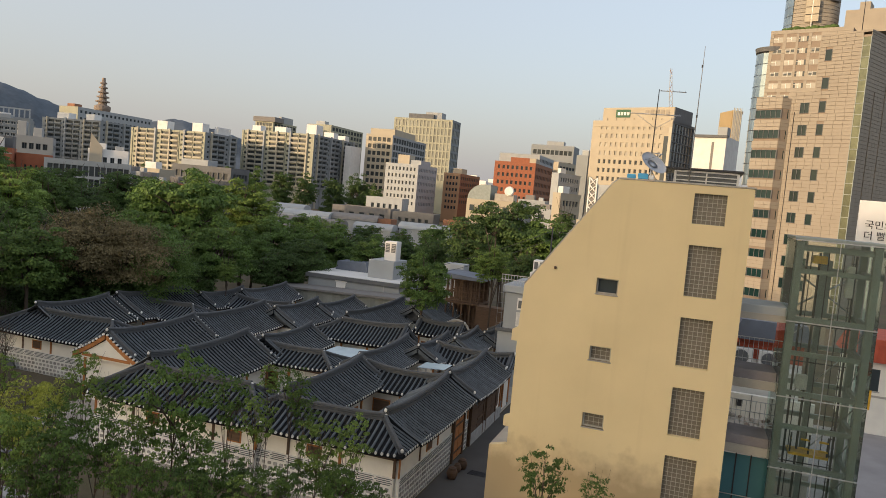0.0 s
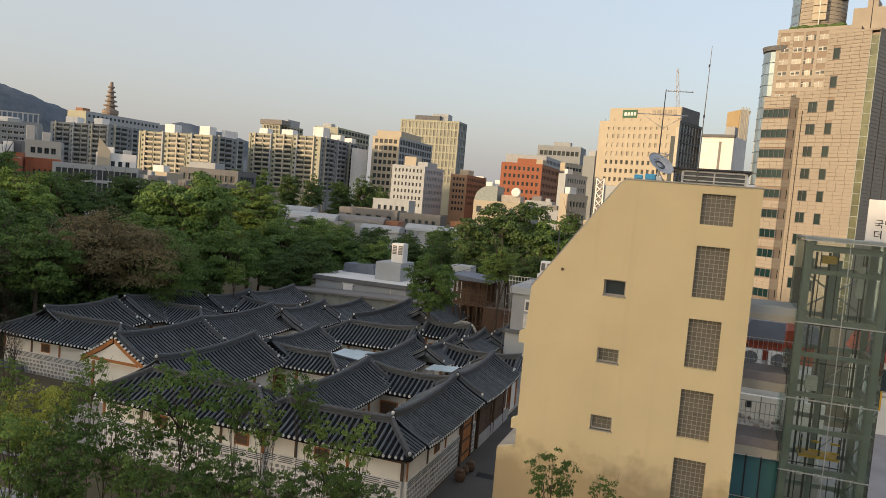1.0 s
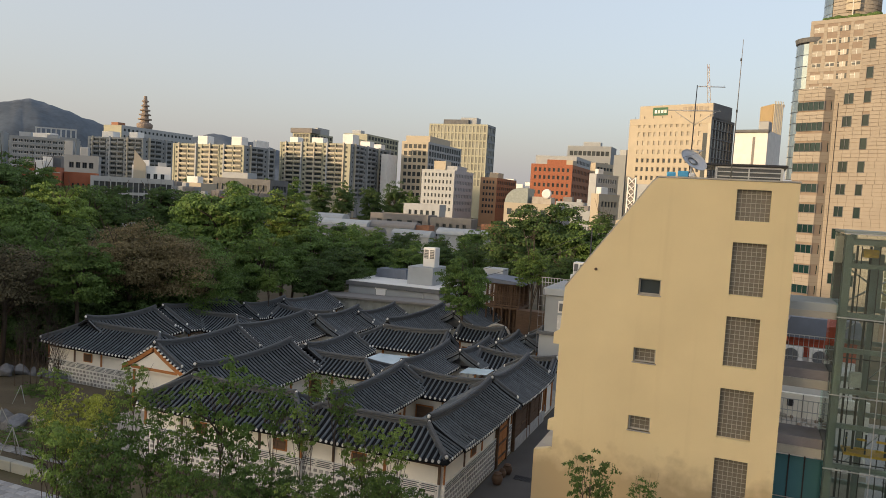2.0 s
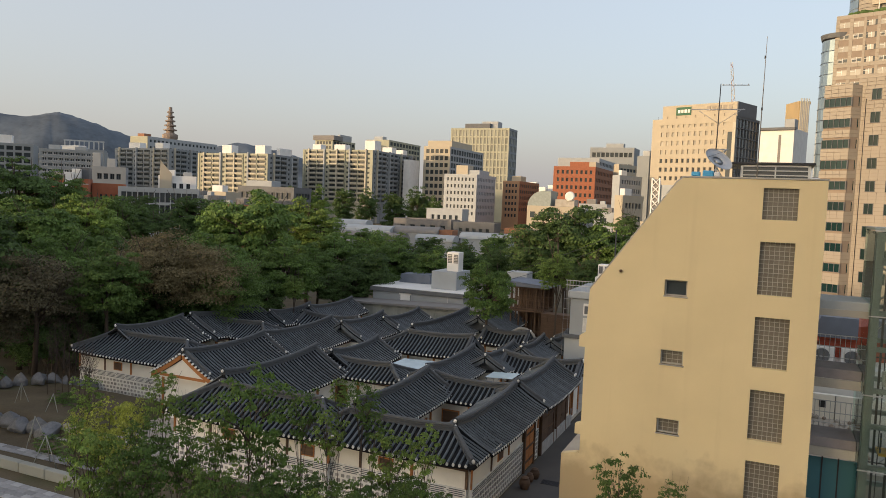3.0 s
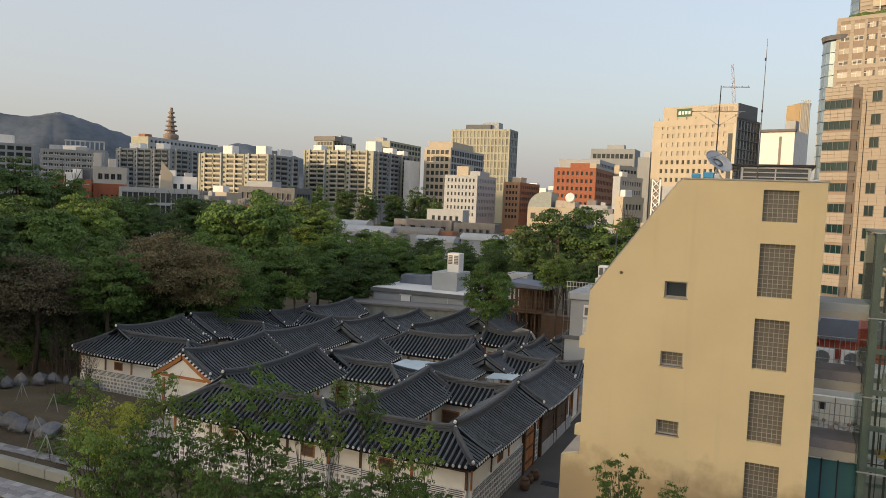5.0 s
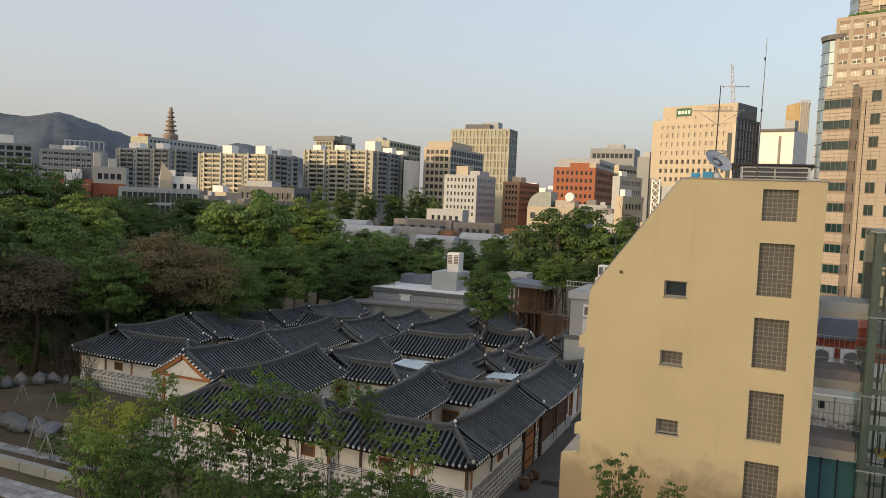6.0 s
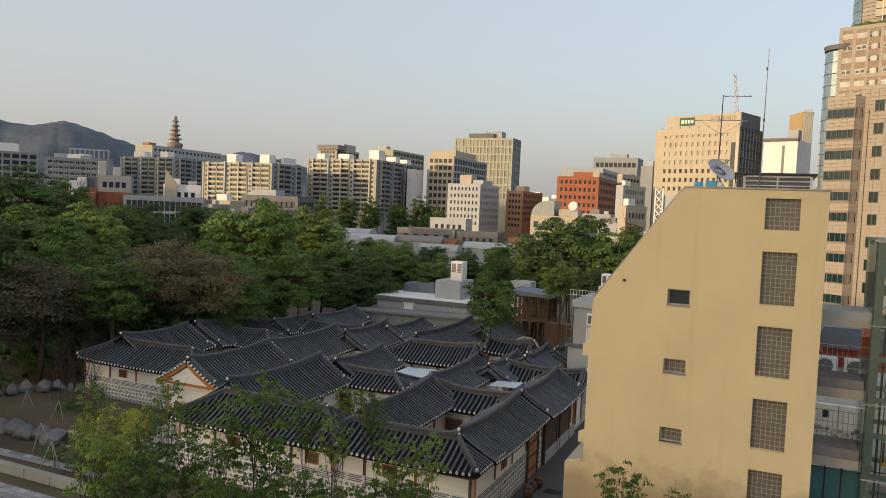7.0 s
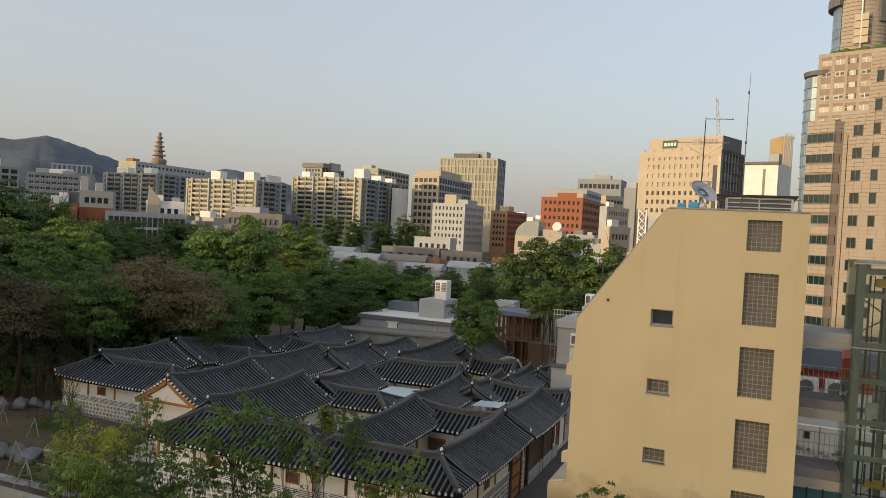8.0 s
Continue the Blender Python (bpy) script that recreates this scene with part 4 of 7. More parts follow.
    w = block("white_tower", "cream tower catching the evening sun", "building", 90.1, 243.9, 43.0, -35, 10, 16, "white", None, None, None, [(-3.5, 2, -0.5, 6, 3.2, "grey"), (-10.4, -0.8, 0.4, 1, 0.3, "grey_dark")])
    # no opening: a grey strip on the face paints the slot's shade
    box("recess", -4.6, -0.06, 5, -3.8, 0.0, 41, M["joint_grey"], w)
    g = block("gold_tower", "gold-clad tower with a white ribbed flank", "building", 115.1, 308.6, 61.1, -84, 10.5, 4.4, "gold", None, None, "white", [])
    for k in range(6):
        box("rib", 0.0, 0.5 + k * 0.66, 0, 0.3, 0.72 + k * 0.66, 62.2, M["apart_pale"], g)
    block("shop_house", "cream low office with ribbon windows", "building", 30.5, 197.0, 18.9, -36, 2, 12, "cream", None, dict(cols=5, rows=5, ww=0.7, wh=0.4), "cream", [(-2, 2, -0.5, 6, 1.8, "white")])
    block("shop_house", "cream shop house with stepped roof", "building", 29.0, 150.0, 13.0, -36, 2, 9, "cream", None, dict(cols=5, rows=4, ww=0.6, wh=0.4), "cream", [(-1.5, 2, -0.5, 4, 1.4, "white")])
    block("shop_house", "grey office with square windows", "building", 44.4, 296.7, 28.5, -40, 3, 17, "grey", None, dict(cols=8, rows=5, base=10.4, ww=0.5, wh=0.5), "grey", [(-2, 2, -0.5, 6, 2, "white")])
    block("shop_house", "pale office far off in haze", "building", 62.0, 420.0, 40, -40, 3, 30, "cream", None, dict(cols=8, rows=6, base=13.0, ww=0.8, wh=0.4), "cream", [])
    block("apartment_block", "distant pale apartment slab with roof frame", "building", -140.2, 583.4, 61.0, -19, 16.1, 35, "apart", dict(cols=5, rows=5, base=42, **apt), dict(cols=7, rows=5, base=42, **apt), "apart", [(-18, -1, 2, 12, 3.2, "joint_grey"), (-3, 12, -0.5, 30, 5, "grey")])
    block("apartment_block", "distant pale apartment slab", "building", -99.1, 612.0, 64.5, -19, 21.6, 60, "apart", None, dict(cols=10, rows=5, base=42, **apt), "apart", [(-16, 3, -8, 10, 3, "grey")])
    for k, (x, y, h) in enumerate(((30, 1200, 46), (48, 1210, 52), (62, 1190, 44), (80, 1205, 48), (10, 1230, 40))):
        block("apartment_block", "faint apartment slab on the skyline", "building", x, y, h, -25, 14, 10, "white", None, None, None, [])
    # long-roofed market halls among the trees
    for (x, y, L, w, h, mat) in ((-36, 187, 16, 6, 8.6, "grey"), (-22, 186, 12, 6, 8.8, "joint_grey"), (-30, 172, 14, 5, 7.6, "joint_grey"), (-16, 175, 9, 5, 7.4, "grey"), (-4, 178, 12, 6, 8.2, "grey"), (-44, 200, 14, 5, 9.5, "grey")):
        ob = thing("market_hall", pose(x, y, 0, 0, 0, -12), "low market hall with a pale rounded sheet roof", "building", "market halls")
        box("wall", -L / 2, -w / 2, 0, L / 2, w / 2, h - 1.4, M["grey"], ob)
        out = [(-w / 2 - 0.3, h - 1.5)] + [(math.sin(t) * (w / 2 + 0.3), h - 1.5 + 1.5 * math.cos(t)) for t in np.linspace(-1.57, 1.57, 9)] + [(w / 2 + 0.3, h - 1.5)]
        part("roof", prism_bm(out, -L / 2 - 0.3, L / 2 + 0.3), M[mat], ob, m=RIGHT)
    for (nm, lab, x, y, top, L, R, wall) in (("shop_house", "flat grey workshop building", -16, 219, 9.8, 18, 10, "joint_grey"), ("shop_house", "dark grey flat-roofed shed", -3, 212, 9.6, 12, 8, "grey_dark"), ("shop_house", "grey stepped building with windows", -14, 240, 13.0, 12, 8, "grey"),
                                              ("shop_house", "low brick-red shed with windows", -13, 182, 8.2, 8, 5, "brick_dark"), ("shop_house", "dark brick house with windows", 6, 200, 8.8, 6, 5, "brick_dark")):
        block(nm, lab, "building", x, y, top, -12, L, R, wall, dict(cols=5, rows=2, ww=0.5, wh=0.4, base=top * 0.35), None, None, [])
    dm = thing("domed_hall", pose(16.5, 228, 0, 0, 0, -15), "cream hall with a green barrel dome and white dish", "building")
    box("wall", -9, -5, 0, 5.5, 6, 15.2, M["cream"], dm)
    out = [(-9.5, 15.2)] + [(-9 + 5 - 5 * math.cos(t), 15.2 + 4.6 * math.sin(t)) for t in np.linspace(0, 1.57, 8)] + [(-2, 19.8), (-2, 15.2)]
    part("dome", prism_bm(out, -4.5, 5.5), M["steel"], dm)
    box("rooftop_room", -1, -3, 15.2, 5, 4, 17.4, M["concrete"], dm, 0.1)
    for k in range(5):
        box("window", -8 + k * 2.6, -5.06, 11.6, -6.6 + k * 2.6, -5.0, 13.4, M["pane"], dm)
    bm = bmesh.new()
    bmesh.ops.create_cone(bm, cap_ends=True, segments=20, radius1=1.5, radius2=1.2, depth=0.4, matrix=Matrix.Translation((3.5, -3.4, 18.4)) @ Matrix.Rotation(radians(80), 4, "X"))
    part("dish", bm, M["white"], dm, "white round dish")


far_town()


# ---- houses at the park's far edge ----
bh = block("brick_house", "red brick house with a pale stair shaft and dark roof block", "building", -94.5, 160, 17.2, 24, 7.6, 8, "terracotta", dict(cols=4, rows=5, ww=0.5, wh=0.3), None, None, [(-2.6, 2, 0, 7, 2.6, "grey_dark"), (-7.4, 1, -5.6, 6, 1.4, "concrete")])
box("stair_shaft", -4.9, -0.5, 0, -3.0, 2.2, 18.6, M["white"], bh, 0.05)
box("stair_head", -3.4, 0.2, 17.0, -1.6, 2.4, 19.4, M["white"], bh, 0.05)
for k in range(4):
    box("ledge", -7.6, -0.14, 6.6 + k * 3.1, 0.1, 0.0, 6.85 + k * 3.1, M["concrete"], bh)
block("brick_house", "low red brick house under trees", "building", -90.2, 167.5, 16.4, 24, 6.4, 8, "terracotta", dict(cols=4, rows=3, ww=0.4, wh=0.4), None, None, [])
block("glass_house", "low office with a dark glass front and white base", "building", -72.0, 168, 15.9, 22, 17.2, 9, "grey", dict(cols=14, rows=3, ww=0.88, wh=0.78, pane="glass_dusk", margin=0.3, base=6.5), dict(cols=4, rows=3, ww=0.8, wh=0.6), "apart_grey", [])
terrace_house = block("white_house", "white stepped house with a slanted fin wall", "building", -76.2, 176, 19.0, 22, 8.4, 8, "white", dict(cols=4, rows=5, ww=0.55, wh=0.4, base=2, lights=2), None, None, [(-8.5, 2, -5, 6, 1.4, "white"), (-3, 2, -1, 5, 1.0, "grey")])
part("fin_wall", prism_bm([(-8.4, 13), (-5.6, 13), (-5.6, 19.4), (-8.2, 22.6)], -0.6, -0.15), M["cream"], terrace_house)
block("apartment_block", "white stepped low flats", "building", -101.7, 190.0, 21.0, 24, 8.2, 9, "apart_grey", dict(cols=4, rows=6, ww=0.7, wh=0.45, lights=2), dict(cols=4, rows=6, ww=0.6, wh=0.4), None, [(-8.2, 1, -6.2, 5, 3.6, "grey"), (-4.6, 1, -2.6, 5, 2.2, "grey")])
block("apartment_block", "long pale flats with strips of windows and open roof frames", "building", -236.9, 417.5, 36.5, 22, 34, 16, "apart_grey", dict(cols=11, rows=6, ww=0.8, wh=0.5, base=16, lights=2, frame_mat="white"), None, None, [(-30, 3, -24, 9, 2.5, "grey"), (-16, 3, -10, 9, 2, "grey")])
rf = block("apartment_block", "pale slab with a tall roof frame of posts", "building", -276.4, 487.0, 41.0, 22, 25, 14, "apart_grey", dict(cols=9, rows=4, ww=0.7, wh=0.5, base=24), None, None, [])
for k in range(9):
    box("frame_post", -25 + k * 3.0, 1, 40.2, -24.2 + k * 3.0, 2, 46.0, M["grey"], rf)
box("frame_beam", -25.2, 1, 46.0, 0, 2, 46.9, M["grey"], rf)
block("low_office", "low dark office with a white dome on top", "building", -72.0, 246, 18.0, -14, 22, 12, "grey_dark", dict(cols=10, rows=4, ww=0.8, wh=0.5), dict(cols=5, rows=4, ww=0.8, wh=0.5), None, [(-20, 2, -10, 8, 2.0, "grey")])
block("low_office", "cream low house at the park edge", "building", -88.0, 226, 15.6, -14, 9, 8, "cream", dict(cols=4, rows=3, ww=0.6, wh=0.4), None, None, [(-6, 1, -2, 4, 2, "white")])


block("office_block", "pale office with rows of small windows", "building", 60.5, 324.1, 38.3, -30, 5, 20, "apart_grey", None, dict(cols=9, rows=5, base=14, ww=0.5, wh=0.5), "apart_grey", [(-4, 3, -1, 9, 2.5, "grey")])
block("office_block", "hazy grey office behind others", "building", 85.4, 512.6, 56.8, -20, 30, 20, "apart_grey", dict(cols=9, rows=4, base=24, ww=0.8, wh=0.4), None, None, [(-20, 3, -8, 9, 3, "grey")])


def small_town():
    """Low houses packed along the park's far edge, with roof huts and tanks."""
    rng = random.Random(21)
    mats = ["grey", "apart_grey", "brick_dark", "joint_grey", "apart_grey", "grey"]
    spots = [(-0.60 + 0.026 * k, rng.uniform(205, 255)) for k in range(11)] + [(0.11 + 0.024 * k, rng.uniform(215, 300)) for k in range(3)]
    for k, (az, d) in enumerate(spots):
        w, top = rng.uniform(6, 11), 12.4 + (d - 200) * 0.04 + rng.uniform(-1.5, 1.6)
        wall = mats[(k * 5) % 6]
        cap = [(-w * 0.8, 1.5, -w * 0.45, 4, rng.uniform(1.2, 2.2), "joint_grey"), (-w * 0.3, 2, -w * 0.12, 3.5, 1.1, "grey")]
        block("small_house", "low " + {"brick_dark": "brown brick"}.get(wall, "grey") + " town house with a roof hut", "house",
              math.sin(az) * d, math.cos(az) * d, top, rng.uniform(-30, -8), w, 7, wall, dict(cols=2, rows=2, ww=0.5, wh=0.45, base=top - 6.5, margin=0.6), None, None, cap)


small_town()


def tv_tower():
    ob = thing("broadcast_tower", pose(-383.7, 814.1, 0), "tiered grey-brown broadcast tower on the skyline", "tower")
    prof = [(0, 8), (72, 7.5), (75, 8.5), (78, 8.5), (79.5, 6)]
    for k in range(5):
        z = 80 + k * 5.0
        r = 7.4 - k * 0.95
        prof += [(z, r * 0.62), (z + 2.2, r * 0.58), (z + 2.7, r), (z + 4.0, r), (z + 4.5, r * 0.6)]
    prof += [(106, 1.9), (109, 1.8)]
    vs, fs, n = [], [], 16
    for (z, r) in prof:
        vs += [(r * math.cos(2 * math.pi * i / n), r * math.sin(2 * math.pi * i / n), z) for i in range(n)]
    for j in range(len(prof) - 1):
        fs += [(j * n + i, j * n + (i + 1) % n, (j + 1) * n + (i + 1) % n, (j + 1) * n + i) for i in range(n)]
    fs.append(tuple(range(len(vs) - n, len(vs))))
    part_of("shaft", mesh_of("shaft", vs, fs, [M["tower_stone"]]), ob)


tv_tower()


def hills():
    """A long wooded ridge behind the town."""
    vs, fs = [], []
    nx, ny = 420, 16
    for j in range(ny + 1):
        q = j / ny
        for i in range(nx + 1):
            az = -0.95 + 1.9 * i / nx        # angle from straight ahead, leftwards negative
            d = 1350 + 500 * q
            peak = 146 * math.exp(-((az + 0.555) / 0.07) ** 2) + 104 * math.exp(-((az + 0.655) / 0.05) ** 2) + 97 * math.exp(-((az + 0.37) / 0.14) ** 4) + 24 + 16 * math.exp(-((az - 0.17) / 0.1) ** 2)
            h = peak * math.sin(math.pi * min(1, q * 1.1)) * (0.9 + 0.2 * noise.noise((az * 14, q * 3, 0))) + 5 * noise.noise((az * 60, q * 8, 2)) + 2.5 * noise.noise((az * 210, q * 20, 5))
            vs.append((d * math.sin(az), d * math.cos(az), h - 4))
    for j in range(ny):
        for i in range(nx):
            o = j * (nx + 1) + i
            fs.append((o, o + 1, o + nx + 2, o + nx + 1))
    tagged(new("backdrop", mesh_of("backdrop", vs, fs, [M["hill"]], smooth=True)), "wooded hills on the horizon, haze put into their blue-grey colour", "hills", kind="structure")


hills()


def crane():
    c = (92.5, 317.0)
    ob = thing("tower_crane", pose(c[0], c[1], 0, 0, 0, -16), "slim lattice crane jib rising over the hotel", "crane")

    def at_height(z):
        q = max(0.0, (z - 55) / 27)
        return -2.6 * q, 0.8 - 0.55 * q
    for sg in (-1, 1):
        tube("chord", [(sg * 0.8, 0, 0), (sg * 0.8, 0, 55), (at_height(77.5)[0] + sg * at_height(77.5)[1], 0, 77.5)], 0.11, M["concrete"], ob, 4)
    for k in range(13):
        z = 51 + k * 2.0
        (x0, w0), (x1, w1) = at_height(z), at_height(z + 2.0)
        sg = 1 if k % 2 else -1
        tube("lacing", [(x0 - sg * w0, 0, z), (x1 + sg * w1, 0, z + 2.0)], 0.1, M["brick" if k % 4 < 2 else "concrete"], ob, 4)


crane()


# ---- stone-clad office with ribbon bay ----
def clad(vs, fs, s0, s1, z0, z1, holes, y=0.0, course=0.48, slab=1.05):
    """Stone slabs in courses, with joints, around the openings."""
    n = round((z1 - z0) / course)
    h = (z1 - z0) / n
    for k in range(n):
        a, b = z0 + k * h + 0.02, z0 + (k + 1) * h - 0.02
        cuts = sorted((max(s0, p), min(s1, q)) for (p, r, q, t) in holes if r < b - 0.05 and t > a + 0.05 and p < s1 and q > s0)
        x = s0
        runs = []
        for p, q in cuts:
            if p > x:
                runs.append((x, p))
            x = max(x, q)
        if x < s1:
            runs.append((x, s1))
        for p, q in runs:
            m = max(1, round((q - p) / slab))
            for i in range(m):
                add_box(vs, fs, p + (q - p) * i / m + 0.01, y, a, p + (q - p) * (i + 1) / m - 0.01, y + 0.08, b)


def casement(parent, s0, z0, s1, z1, y, cols=2, mat="pane_green"):
    w = part_of("window", mesh_of("window", *pane_box(s0, z0, s1, z1, y), [M[mat]]), parent)
    f = 0.06
    for (p, q, r, t) in [(s0, z0, s0 + f, z1), (s1 - f, z0, s1, z1), (s0 + f, z0, s1 - f, z0 + f), (s0 + f, z1 - f, s1 - f, z1)] + [(s0 + (s1 - s0) * k / cols - f / 2, z0 + f, s0 + (s1 - s0) * k / cols + f / 2, z1 - f) for k in range(1, cols)]:
        box("frame", p, y - 0.06, q, r, y, t, M["grey_dark"], w)


def pane_box(s0, z0, s1, z1, y):
    vs, fs = [], []
    add_box(vs, fs, s0, y, z0, s1, y + 0.04, z1)
    return vs, fs


def stone_office():
    ob = thing("stone_office", pose(50.3, 92.1, 0, 0, 0, -52), "sand-coloured stone-clad office tower with dark green windows", "building")
    c2 = [(-5.4, z - 1.45, -4.52, z) for z in (38.5, 34.9, 31.9, 28.97, 26.03, 23.1, 20.2, 17.3, 14.4, 11.5, 8.6)]
    c1 = [(-7.85, z - 1.4, -6.65, z) for z in (31.8, 28.9, 26.0, 23.1, 20.2, 17.35, 14.45, 11.55, 8.6)]
    box("core", -9.2, 0.1, 0, -0.1, 11, 32.9, M["sand_joint"], ob)
    box("core", -6.05, 0.1, 32.9, -0.1, 11, 39.9, M["sand_joint"], ob)
    vs, fs = [], []
    clad(vs, fs, -6.1, -0.95, 33.2, 40.2, c2)
    clad(vs, fs, -9.62, -0.95, 0, 33.2, c1 + c2)
    tagged(part_of("cladding", mesh_of("cladding", vs, fs, [M["sand"]]), ob), kind="stuff")
    for (p, q, r, t) in c1:
        casement(ob, p, q, r, t, 0.03)
    for (p, q, r, t) in c2:
        casement(ob, p, q, r, t, 0.03, 1)
    # corner strip of glass
    strip = box("glass_strip", -0.93, 0.02, 3, 0.0, 0.12, 39.6, M["glass_olive"], ob, label="tall corner strip of green glass")
    for k in range(26):
        box("transom", -0.95, -0.02, 3 + k * 1.42, 0.02, 0.02, 3.07 + k * 1.42, M["steel"], strip)
    for x in (-0.95, 0.0):
        box("mullion", x - 0.04, -0.03, 3, x + 0.04, 0.02, 39.6, M["steel"], strip)
    # shaded flank with fine slab courses
    vs, fs = [], []
    clad(vs, fs, 0.12, 11.0, 0, 40.4, [(2.6, 8, 2.9, 33), (5.7, 8, 6.0, 36)])
    tagged(part_of("flank", mesh_of("flank", vs, fs, [M["sand"]]), ob, m=RIGHT), kind="stuff")
    box("roof_slab", -6.1, 0, 40.2, 0.05, 11, 40.45, M["sand"], ob)
    box("roof_slab", -9.2, 0, 33.2, -6.1, 11, 33.4, M["sand"], ob)
    box("west_wall", -9.3, 0.1, 0, -9.2, 11, 33.2, M["sand"], ob)
    box("west_wall", -6.2, 0.1, 33.4, -6.1, 11, 40.3, M["sand"], ob)
    # ribbon bay
    bands = [(-13.3, 30.84 - 2.68 * k - 1.15, -9.62, 30.84 - 2.68 * k) for k in range(11)]
    box("bay_core", -13.2, -1.15, 0, -9.72, 6, 32.0, M["sand_joint"], ob)
    vs, fs = [], []
    clad(vs, fs, -13.3, -9.62, 0, 32.4, bands, y=-1.3)
    tagged(part_of("cladding", mesh_of("cladding", vs, fs, [M["sand"]]), ob), kind="stuff")
    # splayed return between the bay and the main face
    reach = math.hypot(0.55, 1.28)
    splay = Matrix.Translation((-9.62, -1.28, 0)) @ Matrix.Rotation(math.atan2(1.28, 0.55), 4, "Z")
    vs, fs = [], []
    clad(vs, fs, 0.02, reach, 0, 32.4, [(-0.1, q, reach - 0.25, t) for (_, q, _, t) in bands], slab=1.5)
    tagged(part_of("cladding", mesh_of("cladding", vs, fs, [M["sand"]]), ob, m=splay), kind="stuff")
    for (_, q, _, t) in bands:
        part_of("side_pane", mesh_of("side_pane", *pane_box(0.0, q, reach - 0.25, t, 0.05), [M["pane_teal"]]), ob, m=splay)
        box("frame", -9.66, -1.34, q, -9.56, -1.2, t, M["grey_dark"], ob)
    part("bay_core", prism_bm([(-9.72, -1.15), (-9.62, -1.2), (-9.1, 0.08), (-9.72, 0.08)], 0, 32.3), M["sand_joint"], ob, m=Matrix(((1, 0, 0, 0), (0, 0, 1, 0), (0, 1, 0, 0), (0, 0, 0, 1))))
    box("roof_slab", -13.32, -1.32, 32.4, -9.6, 6, 32.55, M["sand"], ob)
    for (p, q, r, t) in bands:
        casement(ob, p + 0.05, q, r - 0.05, t, -1.22, 5, "pane_teal")
    tube("rain_pipe", [(-8.5, -0.06, 2), (-8.5, -0.06, 30.6)], 0.04, M["dark_metal"], ob, 5)
    tube("mast", [(-2.6, 3, 40), (-2.6, 3, 50)], [0.06, 0.03], M["dark_metal"], ob, 5)
    for z in (43.6, 44.6, 45.4):
        box("aerial_bar", 1.0, 3.0, z, 3.6, 3.06, z + 0.06, M["dark_metal"], ob)
    tube("mast", [(2.2, 3, 40), (2.2, 3, 46)], [0.06, 0.04], M["dark_metal"], ob, 5)


stone_office()


